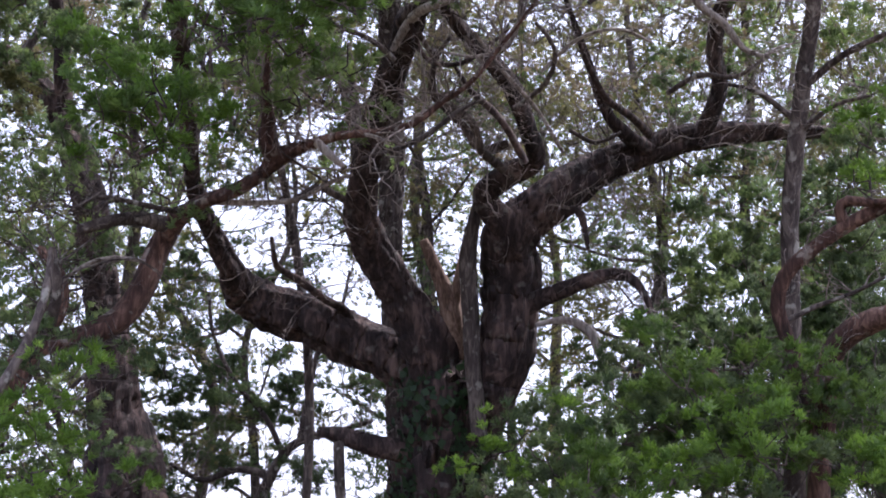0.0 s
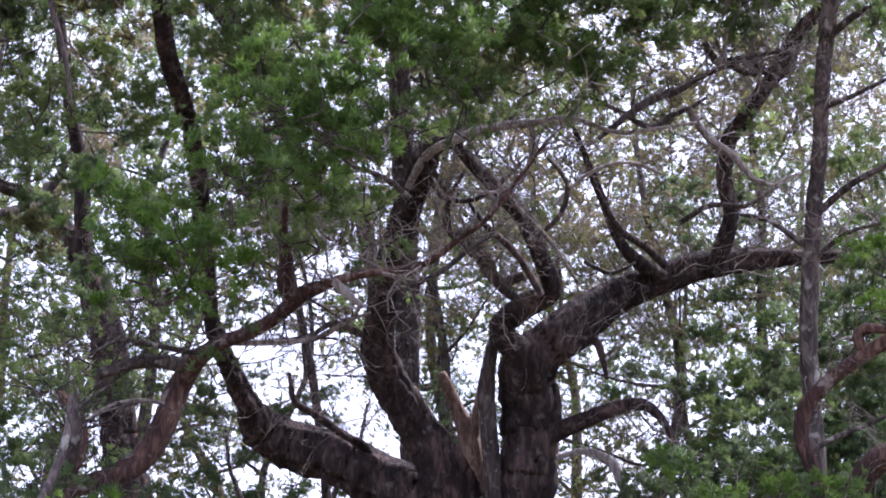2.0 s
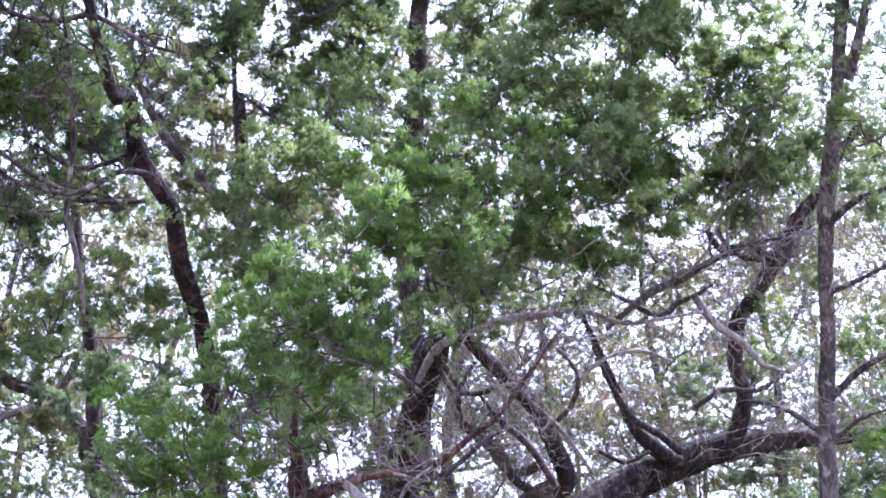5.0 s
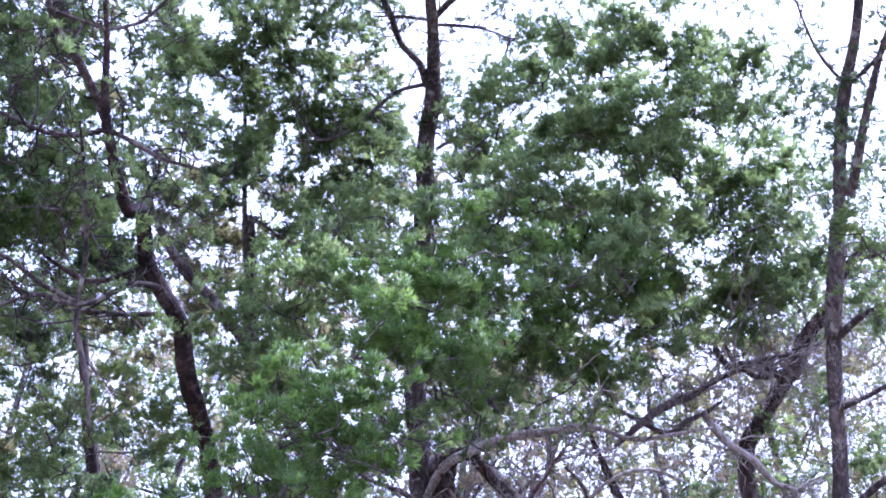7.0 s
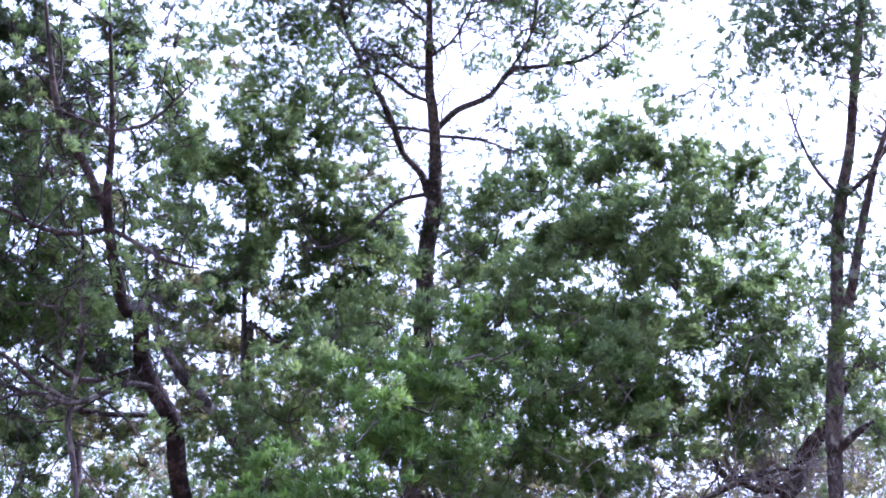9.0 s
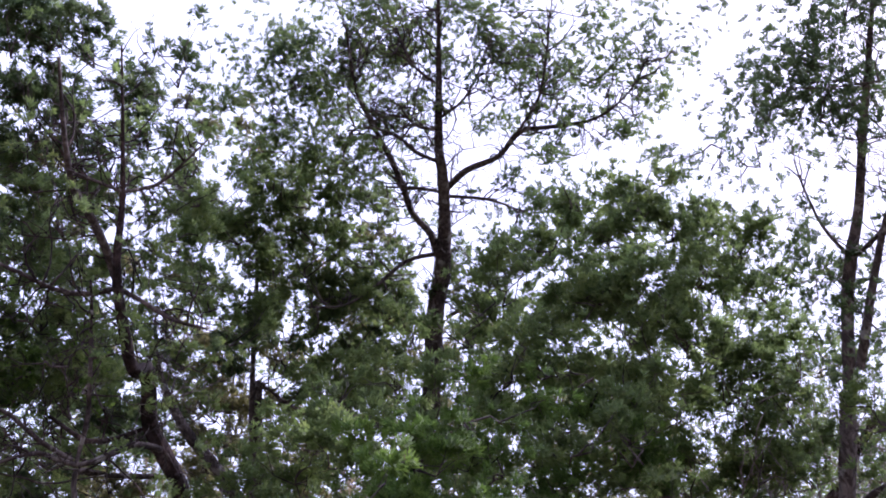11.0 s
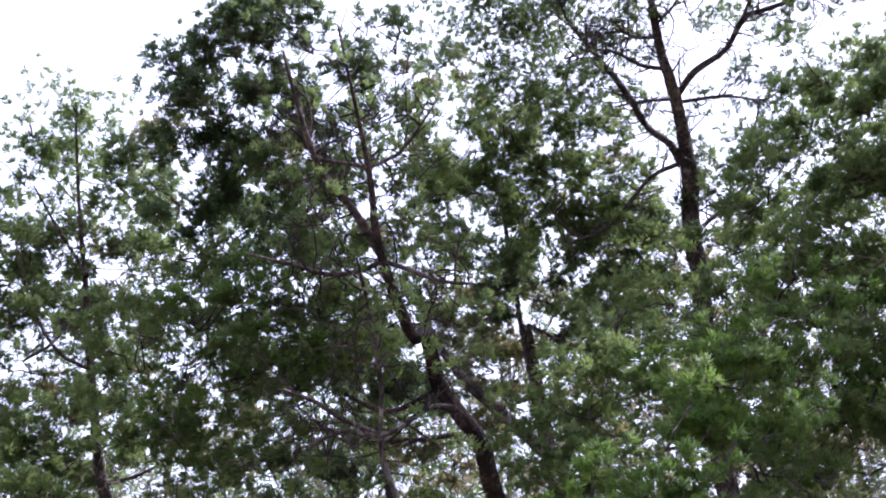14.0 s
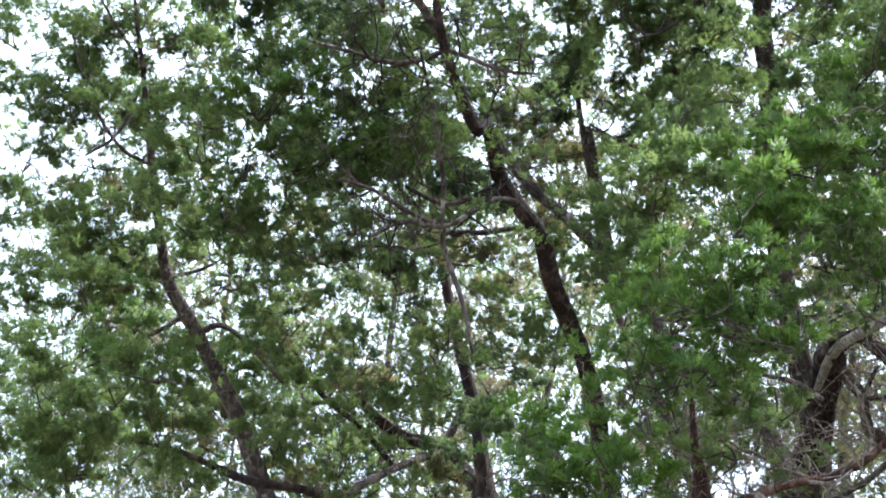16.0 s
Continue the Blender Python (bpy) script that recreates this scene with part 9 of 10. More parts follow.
bough(old_tree, LEAF_FRESH, -0.84, 5.30, 4.19, 0.13, 0.09, 0.10, 2.20, 0.07, BARK_GREY)
bough(old_tree, LEAF_FRESH, -1.09, 5.20, 4.00, 0.12, 0.08, 0.09, 2.20, 0.07, BARK_GREY)
bough(old_tree, LEAF_FRESH, -0.57, 5.50, 4.37, 0.13, 0.09, 0.10, 2.00, 0.07, BARK_GREY)
bough(old_tree, LEAF_FRESH, -1.18, 5.20, 3.87, 0.10, 0.07, 0.08, 2.00, 0.07, BARK_GREY)
bough(slim_tree, LEAF_DARK, 1.91, 13.60, 4.78, 0.50, 0.30, 0.33, 0.90, 0.075, BARK_GREY)
bough(slim_tree, LEAF_DARK, 2.70, 13.40, 4.74, 0.60, 0.36, 0.39, 1.40, 0.075, BARK_GREY)
bough(slim_tree, LEAF_DARK, 3.47, 13.20, 4.69, 0.70, 0.42, 0.45, 1.80, 0.075, BARK_GREY)
bough(slim_tree, LEAF_DARK, 4.35, 13.00, 4.78, 0.70, 0.42, 0.45, 1.80, 0.075, BARK_GREY)
bough(slim_tree, LEAF_DARK, 5.08, 12.80, 4.80, 0.70, 0.42, 0.45, 1.80, 0.075, BARK_GREY)
bough(slim_tree, LEAF_DARK, 2.85, 13.00, 3.91, 0.60, 0.36, 0.39, 1.80, 0.075, BARK_GREY)
bough(slim_tree, LEAF_DARK, 3.65, 12.80, 3.94, 0.70, 0.42, 0.45, 2.00, 0.075, BARK_GREY)
bough(slim_tree, LEAF_DARK, 4.42, 12.60, 3.96, 0.70, 0.42, 0.45, 2.00, 0.075, BARK_GREY)
bough(slim_tree, LEAF_DARK, 4.94, 12.20, 3.70, 0.60, 0.36, 0.39, 2.00, 0.075, BARK_GREY)
bough(slim_tree, LEAF_DARK, 2.29, 12.60, 3.20, 0.60, 0.36, 0.39, 1.80, 0.075, BARK_GREY)
bough(slim_tree, LEAF_DARK, 3.05, 12.40, 3.11, 0.70, 0.42, 0.45, 2.00, 0.075, BARK_GREY)
bough(slim_tree, LEAF_DARK, 3.85, 12.20, 3.09, 0.70, 0.42, 0.45, 2.00, 0.075, BARK_GREY)
bough(slim_tree, LEAF_DARK, 4.56, 12.00, 3.06, 0.70, 0.42, 0.45, 2.00, 0.075, BARK_GREY)
bough(slim_tree, LEAF_DARK, 1.31, 12.40, 2.45, 0.50, 0.30, 0.33, 1.60, 0.075, BARK_GREY)
bough(slim_tree, LEAF_DARK, 2.07, 12.20, 2.43, 0.60, 0.36, 0.39, 2.00, 0.075, BARK_GREY)
bough(slim_tree, LEAF_DARK, 2.85, 12.00, 2.36, 0.70, 0.42, 0.45, 2.00, 0.075, BARK_GREY)
bough(slim_tree, LEAF_DARK, 3.61, 11.80, 2.35, 0.70, 0.42, 0.45, 2.00, 0.075, BARK_GREY)
bough(slim_tree, LEAF_DARK, 4.34, 11.60, 2.34, 0.70, 0.42, 0.45, 2.00, 0.075, BARK_GREY)
bough(slim_tree, LEAF_DARK, 1.52, 11.40, 1.89, 0.50, 0.30, 0.33, 2.00, 0.075, BARK_GREY)
bough(slim_tree, LEAF_DARK, 2.30, 11.40, 1.86, 0.60, 0.36, 0.39, 2.00, 0.075, BARK_GREY)
bough(slim_tree, LEAF_DARK, 3.01, 11.20, 1.86, 0.60, 0.36, 0.39, 2.00, 0.075, BARK_GREY)
bough(slim_tree, LEAF_DARK, 3.71, 11.00, 1.85, 0.60, 0.36, 0.39, 2.00, 0.075, BARK_GREY)
bough(slim_tree, LEAF_DARK, 4.22, 10.80, 1.87, 0.60, 0.36, 0.39, 2.00, 0.075, BARK_GREY)
bough(red_tree, LEAF_FRESH, 2.33, 7.70, 2.54, 0.17, 0.12, 0.14, 3.2, 0.075, BARK_GREY)
bough(red_tree, LEAF_FRESH, 2.24, 7.60, 2.23, 0.18, 0.13, 0.14, 3.2, 0.075, BARK_GREY)
bough(red_tree, LEAF_FRESH, 2.25, 7.50, 1.93, 0.20, 0.14, 0.16, 3.2, 0.075, BARK_GREY)
bough(red_tree, LEAF_FRESH, 2.69, 7.80, 2.51, 0.18, 0.13, 0.14, 3.2, 0.075, BARK_GREY)
bough(red_tree, LEAF_FRESH, 2.78, 7.60, 2.12, 0.22, 0.15, 0.18, 3.2, 0.075, BARK_GREY)
bough(red_tree, LEAF_FRESH, 1.94, 7.60, 2.42, 0.22, 0.15, 0.18, 3.2, 0.075, BARK_GREY)
bough(red_tree, LEAF_FRESH, 1.39, 7.70, 2.39, 0.20, 0.14, 0.16, 3.2, 0.075, BARK_GREY)
bough(old_tree, LEAF_YOUNG, -1.57, 5.60, 3.92, 0.20, 0.14, 0.15, 3.4, 0.075, BARK_GREY)
bough(old_tree, LEAF_YOUNG, -1.44, 5.50, 3.61, 0.17, 0.12, 0.13, 3.4, 0.075, BARK_GREY)
bough(old_tree, LEAF_YOUNG, -1.61, 5.60, 3.57, 0.14, 0.10, 0.11, 3.4, 0.075, BARK_GREY)
bough(left_tree, LEAF_TAN, -15.26, 16.00, 17.68, 0.80, 0.48, 0.56, 0.45, 0.12, TWIG, "", True)
bough(left_tree, LEAF_TAN, -12.03, 15.84, 16.79, 0.64, 0.38, 0.45, 0.54, 0.12, TWIG, "", True)
bough(left_tree, LEAF_TAN, -9.78, 15.84, 15.64, 0.93, 0.56, 0.65, 0.51, 0.12, TWIG, "", True)
bough(left_tree, LEAF_TAN, -6.58, 14.00, 13.78, 0.94, 0.56, 0.66, 0.51, 0.12, TWIG, "", True)
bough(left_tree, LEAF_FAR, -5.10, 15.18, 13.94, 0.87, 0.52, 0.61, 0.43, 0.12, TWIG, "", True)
bough(young_tree, LEAF_TAN, -4.05, 15.65, 14.58, 0.93, 0.56, 0.65, 0.48, 0.12, TWIG, "", True)
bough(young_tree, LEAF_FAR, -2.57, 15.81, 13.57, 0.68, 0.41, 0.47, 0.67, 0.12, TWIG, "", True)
bough(thin_tree, LEAF_TAN, -0.70, 15.07, 12.48, 0.87, 0.52, 0.61, 0.68, 0.12, TWIG, "", True)
bough(left_tree, LEAF_TAN, -12.92, 15.20, 14.32, 0.65, 0.39, 0.46, 1.05, 0.12, TWIG, "", True)
bough(left_tree, LEAF_TAN, -10.88, 15.40, 14.13, 0.74, 0.44, 0.52, 1.01, 0.12, TWIG, "", True)
bough(left_tree, LEAF_TAN, -9.90, 15.88, 13.66, 0.80, 0.48, 0.56, 1.16, 0.12, TWIG, "", True)
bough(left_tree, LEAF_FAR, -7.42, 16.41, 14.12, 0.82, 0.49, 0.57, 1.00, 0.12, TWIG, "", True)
bough(left_tree, LEAF_TAN, -4.88, 14.14, 11.42, 0.73, 0.44, 0.51, 0.74, 0.12, TWIG, "", True)
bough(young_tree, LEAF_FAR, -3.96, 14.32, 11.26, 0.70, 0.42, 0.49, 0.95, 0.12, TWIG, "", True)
bough(young_tree, LEAF_TAN, -1.93, 14.53, 11.10, 0.79, 0.47, 0.55, 1.05, 0.12, TWIG, "", True)
bough(thin_tree, LEAF_TAN, -0.84, 15.47, 11.77, 0.83, 0.50, 0.58, 1.03, 0.12, TWIG, "", True)
bough(left_tree, LEAF_TAN, -13.03, 15.24, 12.83, 0.64, 0.39, 0.45, 0.94, 0.12, TWIG, "", True)
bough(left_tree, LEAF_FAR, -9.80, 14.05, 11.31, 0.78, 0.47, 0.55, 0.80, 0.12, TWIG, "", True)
bough(left_tree, LEAF_TAN, -9.74, 16.27, 12.56, 0.74, 0.44, 0.52, 0.87, 0.12, TWIG, "", True)
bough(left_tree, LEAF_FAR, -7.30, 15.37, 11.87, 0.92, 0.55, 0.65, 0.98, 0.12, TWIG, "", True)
bough(left_tree, LEAF_TAN, -5.30, 15.86, 11.01, 0.88, 0.53, 0.62, 1.11, 0.12, TWIG, "", True)
bough(young_tree, LEAF_TAN, -3.84, 14.65, 10.54, 0.80, 0.48, 0.56, 0.86, 0.12, TWIG, "", True)
bough(young_tree, LEAF_TAN, -2.40, 15.11, 10.73, 0.74, 0.44, 0.52, 1.05, 0.12, TWIG, "", True)
bough(young_tree, LEAF_TAN, -1.41, 15.01, 10.12, 0.83, 0.50, 0.58, 0.87, 0.12, TWIG, "", True)
bough(left_tree, LEAF_TAN, -11.51, 14.37, 10.46, 0.70, 0.42, 0.49, 0.87, 0.12, TWIG, "", True)
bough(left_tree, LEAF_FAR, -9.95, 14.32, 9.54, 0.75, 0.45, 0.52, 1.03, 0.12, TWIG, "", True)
bough(left_tree, LEAF_TAN, -8.40, 15.34, 10.52, 0.91, 0.55, 0.64, 0.73, 0.12, TWIG, "", True)
bough(left_tree, LEAF_TAN, -7.97, 16.34, 10.32, 0.79, 0.47, 0.55, 0.70, 0.12, TWIG, "", True)
bough(left_tree, LEAF_TAN, -5.38, 14.59, 9.04, 0.83, 0.50, 0.58, 0.90, 0.12, TWIG, "", True)
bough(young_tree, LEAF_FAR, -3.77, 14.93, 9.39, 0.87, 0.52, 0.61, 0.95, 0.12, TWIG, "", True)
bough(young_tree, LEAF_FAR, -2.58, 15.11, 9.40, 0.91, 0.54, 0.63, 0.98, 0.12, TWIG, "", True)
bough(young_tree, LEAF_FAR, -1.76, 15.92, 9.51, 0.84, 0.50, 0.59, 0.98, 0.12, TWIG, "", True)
bough(left_tree, LEAF_TAN, -11.99, 15.37, 9.13, 0.80, 0.48, 0.56, 1.03, 0.12, TWIG, "", True)
bough(left_tree, LEAF_TAN, -10.75, 15.96, 9.26, 0.77, 0.46, 0.54, 0.71, 0.12, TWIG, "", True)
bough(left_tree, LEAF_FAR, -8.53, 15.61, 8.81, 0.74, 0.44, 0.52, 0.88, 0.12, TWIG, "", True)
bough(left_tree, LEAF_TAN, -7.91, 16.19, 8.75, 0.94, 0.56, 0.66, 0.77, 0.12, TWIG, "", True)
bough(left_tree, LEAF_TAN, -4.99, 14.68, 8.16, 0.73, 0.44, 0.51, 1.03, 0.12, TWIG, "", True)
bough(young_tree, LEAF_TAN, -4.25, 15.80, 8.30, 0.60, 0.36, 0.42, 1.11, 0.12, TWIG, "", True)
bough(young_tree, LEAF_TAN, -2.70, 14.70, 7.74, 0.91, 0.55, 0.64, 0.81, 0.12, TWIG, "", True)
bough(young_tree, LEAF_TAN, -1.83, 16.25, 8.20, 0.91, 0.55, 0.64, 0.77, 0.12, TWIG, "", True)
bough(young_tree, LEAF_TAN, -2.10, 16.54, 11.97, 0.85, 0.51, 0.59, 0.78, 0.12, TWIG, "", True)
bough(thin_tree, LEAF_TAN, -0.94, 17.17, 11.88, 0.72, 0.43, 0.51, 0.74, 0.12, TWIG, "", True)
bough(thin_tree, LEAF_TAN, 0.82, 16.78, 11.54, 0.72, 0.43, 0.50, 0.65, 0.12, TWIG, "", True)
bough(thin_tree, LEAF_TAN, 2.65, 15.87, 11.44, 0.60, 0.36, 0.42, 0.83, 0.12, TWIG, "", True)
bough(thin_tree, LEAF_TAN, 4.32, 16.17, 11.52, 0.67, 0.40, 0.47, 0.72, 0.12, TWIG, "", True)
bough(thin_tree, LEAF_TAN, 5.30, 16.02, 10.86, 0.91, 0.54, 0.64, 0.66, 0.12, TWIG, "", True)
bough(young_tree, LEAF_TAN, -2.30, 17.78, 10.65, 0.77, 0.46, 0.54, 0.72, 0.12, TWIG, "", True)
bough(thin_tree, LEAF_TAN, -0.82, 16.75, 10.67, 0.92, 0.55, 0.65, 0.86, 0.12, TWIG, "", True)
bough(thin_tree, LEAF_TAN, 0.25, 16.32, 9.98, 0.65, 0.39, 0.45, 0.51, 0.12, TWIG, "", True)
bough(thin_tree, LEAF_TAN, 2.54, 16.80, 9.89, 0.73, 0.44, 0.51, 0.68, 0.12, TWIG, "", True)
bough(thin_tree, LEAF_TAN, 3.87, 15.66, 9.48, 0.67, 0.40, 0.47, 0.84, 0.12, TWIG, "", True)
bough(thin_tree, LEAF_TAN, 5.63, 17.44, 10.41, 0.82, 0.49, 0.58, 0.78, 0.12, TWIG, "", True)
bough(young_tree, LEAF_TAN, -2.28, 15.97, 8.98, 0.95, 0.57, 0.66, 0.45, 0.12, TWIG, "", True)
bough(thin_tree, LEAF_TAN, -0.68, 16.08, 8.43, 0.62, 0.37, 0.43, 0.63, 0.12, TWIG, "", True)
bough(thin_tree, LEAF_TAN, 0.51, 16.57, 8.98, 0.93, 0.56, 0.65, 0.50, 0.12, TWIG, "", True)
bough(thin_tree, LEAF_TAN, 2.81, 17.85, 9.88, 0.72, 0.43, 0.50, 0.78, 0.12, TWIG, "", True)
bough(thin_tree, LEAF_TAN, 3.38, 17.19, 9.20, 0.82, 0.49, 0.57, 0.81, 0.12, TWIG, "", True)
bough(thin_tree, LEAF_TAN, 5.05, 17.03, 9.13, 0.61, 0.37, 0.43, 0.83, 0.12, TWIG, "", True)
bough(young_tree, LEAF_TAN, -2.38, 16.06, 7.79, 0.83, 0.50, 0.58, 0.47, 0.12, TWIG, "", True)
bough(thin_tree, LEAF_TAN, -1.07, 16.15, 7.74, 0.86, 0.51, 0.60, 0.72, 0.12, TWIG, "", True)
bough(thin_tree, LEAF_TAN, 0.94, 16.24, 7.40, 0.71, 0.43, 0.50, 0.51, 0.12, TWIG, "", True)
bough(thin_tree, LEAF_TAN, 1.96, 17.33, 7.85, 0.70, 0.42, 0.49, 0.60, 0.12, TWIG, "", True)
bough(thin_tree, LEAF_TAN, 3.62, 15.71, 6.96, 0.62, 0.37, 0.44, 0.79, 0.12, TWIG, "", True)
bough(thin_tree, LEAF_TAN, 5.23, 17.08, 7.84, 0.87, 0.52, 0.61, 0.48, 0.12, TWIG, "", True)
bough(young_tree, LEAF_TAN, -1.51, 15.79, 11.89, 0.70, 0.42, 0.49, 0.52, 0.12, TWIG, "", True)
bough(thin_tree, LEAF_TAN, -0.27, 14.61, 11.45, 0.62, 0.37, 0.43, 0.95, 0.12, TWIG, "", True)
bough(thin_tree, LEAF_TAN, 1.54, 15.59, 12.14, 0.94, 0.56, 0.66, 0.90, 0.12, TWIG, "", True)
bough(thin_tree, LEAF_TAN, 3.30, 15.73, 11.97, 0.84, 0.50, 0.59, 0.53, 0.12, TWIG, "", True)
bough(thin_tree, LEAF_TAN, 4.89, 16.70, 12.63, 0.62, 0.37, 0.44, 0.81, 0.12, TWIG, "", True)
bough(thin_tree, LEAF_TAN, 6.87, 16.74, 12.58, 0.91, 0.54, 0.63, 0.51, 0.12, TWIG, "", True)
bough(young_tree, LEAF_TAN, -1.60, 15.76, 11.15, 0.75, 0.45, 0.53, 0.59, 0.12, TWIG, "", True)
bough(thin_tree, LEAF_TAN, -0.40, 15.29, 10.08, 0.65, 0.39, 0.46, 0.81, 0.12, TWIG, "", True)
bough(thin_tree, LEAF_TAN, 1.16, 15.09, 9.89, 0.71, 0.43, 0.50, 0.86, 0.12, TWIG, "", True)
bough(thin_tree, LEAF_TAN, 2.69, 15.09, 10.06, 0.61, 0.36, 0.42, 0.92, 0.12, TWIG, "", True)
bough(thin_tree, LEAF_TAN, 3.81, 15.42, 9.87, 0.93, 0.56, 0.65, 0.68, 0.12, TWIG, "", True)
bough(thin_tree, LEAF_TAN, 5.91, 15.10, 9.83, 0.86, 0.52, 0.60, 0.80, 0.12, TWIG, "", True)
bough(young_tree, LEAF_TAN, -1.55, 15.05, 8.98, 0.82, 0.49, 0.58, 0.55, 0.12, TWIG, "", True)
bough(thin_tree, LEAF_TAN, -0.13, 15.44, 8.94, 0.88, 0.53, 0.62, 0.59, 0.12, TWIG, "", True)
bough(thin_tree, LEAF_TAN, 1.04, 15.45, 8.75, 0.85, 0.51, 0.59, 0.78, 0.12, TWIG, "", True)
bough(thin_tree, LEAF_TAN, 3.06, 16.31, 8.85, 0.88, 0.53, 0.62, 0.57, 0.12, TWIG, "", True)
bough(thin_tree, LEAF_TAN, 4.15, 15.50, 8.56, 0.79, 0.48, 0.56, 0.72, 0.12, TWIG, "", True)
bough(thin_tree, LEAF_TAN, 5.85, 15.51, 8.92, 0.60, 0.36, 0.42, 0.69, 0.12, TWIG, "", True)
bough(young_tree, LEAF_TAN, -1.77, 16.81, 8.02, 0.71, 0.43, 0.50, 0.94, 0.12, TWIG, "", True)
bough(thin_tree, LEAF_TAN, -0.58, 14.89, 7.36, 0.74, 0.45, 0.52, 0.53, 0.12, TWIG, "", True)
bough(thin_tree, LEAF_TAN, 1.27, 14.85, 7.25, 0.78, 0.47, 0.55, 0.62, 0.12, TWIG, "", True)
bough(thin_tree, LEAF_TAN, 2.32, 14.77, 7.37, 0.90, 0.54, 0.63, 0.63, 0.12, TWIG, "", True)
bough(thin_tree, LEAF_TAN, 3.59, 14.51, 7.57, 0.67, 0.40, 0.47, 0.65, 0.12, TWIG, "", True)
bough(thin_tree, LEAF_TAN, 5.54, 15.70, 7.30, 0.76, 0.46, 0.53, 0.80, 0.12, TWIG, "", True)
bough(young_tree, LEAF_TAN, -1.55, 16.48, 7.12, 0.74, 0.44, 0.52, 0.77, 0.12, TWIG, "", True)
bough(thin_tree, LEAF_TAN, -0.20, 16.23, 6.85, 0.84, 0.51, 0.59, 0.50, 0.12, TWIG, "", True)
bough(thin_tree, LEAF_TAN, 0.60, 15.03, 6.70, 0.67, 0.40, 0.47, 0.52, 0.12, TWIG, "", True)
bough(thin_tree, LEAF_TAN, 2.24, 16.72, 6.81, 0.72, 0.43, 0.51, 0.66, 0.12, TWIG, "", True)
bough(thin_tree, LEAF_TAN, 3.77, 16.46, 6.60, 0.93, 0.56, 0.65, 0.67, 0.12, TWIG, "", True)
bough(thin_tree, LEAF_TAN, 5.49, 16.56, 6.81, 0.68, 0.41, 0.48, 0.89, 0.12, TWIG, "", True)
bough(far_tree, LEAF_DARK, -9.96, 10.57, 7.99, 0.51, 0.31, 0.36, 1.30, 0.1, TWIG, "", True)
bough(far_tree, LEAF_DARK, -9.20, 10.56, 8.25, 0.55, 0.33, 0.38, 1.50, 0.1, TWIG, "", True)
bough(far_tree, LEAF_DARK, -7.98, 10.48, 7.73, 0.57, 0.34, 0.40, 1.44, 0.1, TWIG, "", True)
bough(left_tree, LEAF_DARK, -6.64, 10.48, 7.51, 0.57, 0.34, 0.40, 1.15, 0.1, TWIG, "", True)
bough(left_tree, LEAF_DARK, -5.35, 9.88, 6.97, 0.65, 0.39, 0.45, 1.45, 0.1, TWIG, "", True)
bough(left_tree, LEAF_DARK, -4.51, 10.39, 7.25, 0.50, 0.30, 0.35, 1.03, 0.1, TWIG, "", True)
bough(far_tree, LEAF_DARK, -10.79, 11.22, 7.87, 0.48, 0.29, 0.34, 1.41, 0.1, TWIG, "", True)
bough(far_tree, LEAF_DARK, -8.32, 9.88, 7.03, 0.59, 0.35, 0.41, 1.30, 0.1, TWIG, "", True)
bough(far_tree, LEAF_DARK, -7.22, 10.05, 6.75, 0.55, 0.33, 0.38, 1.55, 0.1, TWIG, "", True)
bough(left_tree, LEAF_DARK, -6.43, 10.00, 6.50, 0.49, 0.29, 0.34, 1.19, 0.1, TWIG, "", True)
bough(left_tree, LEAF_DARK, -5.71, 10.23, 6.40, 0.49, 0.29, 0.34, 1.00, 0.1, TWIG, "", True)
bough(left_tree, LEAF_DARK, -4.93, 10.34, 6.66, 0.57, 0.34, 0.40, 1.59, 0.1, TWIG, "", True)
bough(far_tree, LEAF_DARK, -9.49, 10.72, 6.72, 0.63, 0.38, 0.44, 1.06, 0.1, TWIG, "", True)
bough(far_tree, LEAF_DARK, -8.68, 11.06, 6.67, 0.51, 0.31, 0.36, 1.38, 0.1, TWIG, "", True)
bough(far_tree, LEAF_DARK, -7.84, 11.02, 6.70, 0.61, 0.37, 0.43, 1.29, 0.1, TWIG, "", True)
bough(left_tree, LEAF_DARK, -6.39, 10.25, 5.85, 0.63, 0.38, 0.44, 1.25, 0.1, TWIG, "", True)
bough(left_tree, LEAF_DARK, -5.21, 9.62, 5.73, 0.51, 0.30, 0.35, 1.14, 0.1, TWIG, "", True)
bough(left_tree, LEAF_DARK, -4.92, 10.38, 5.90, 0.46, 0.27, 0.32, 1.09, 0.1, TWIG, "", True)
bough(young_tree, LEAF_DARK, -7.23, 10.80, 11.14, 0.52, 0.34, 0.36, 1.20, 0.1, BARK_GREY, "", True)
bough(young_tree, LEAF_DARK, -6.48, 11.06, 10.90, 0.54, 0.35, 0.38, 1.20, 0.1, BARK_GREY, "", True)
bough(young_tree, LEAF_DARK, -5.79, 10.68, 10.79, 0.41, 0.27, 0.29, 1.20, 0.1, BARK_GREY, "", True)
bough(young_tree, LEAF_DARK, -5.15, 11.18, 10.88, 0.52, 0.34, 0.36, 1.20, 0.1, BARK_GREY, "", True)
bough(young_tree, LEAF_DARK, -6.98, 10.50, 9.77, 0.51, 0.33, 0.36, 1.20, 0.1, BARK_GREY, "", True)
bough(young_tree, LEAF_DARK, -6.57, 11.19, 10.17, 0.55, 0.36, 0.38, 1.20, 0.1, BARK_GREY, "", True)
bough(young_tree, LEAF_DARK, -5.30, 10.91, 9.77, 0.48, 0.31, 0.34, 1.20, 0.1, BARK_GREY, "", True)
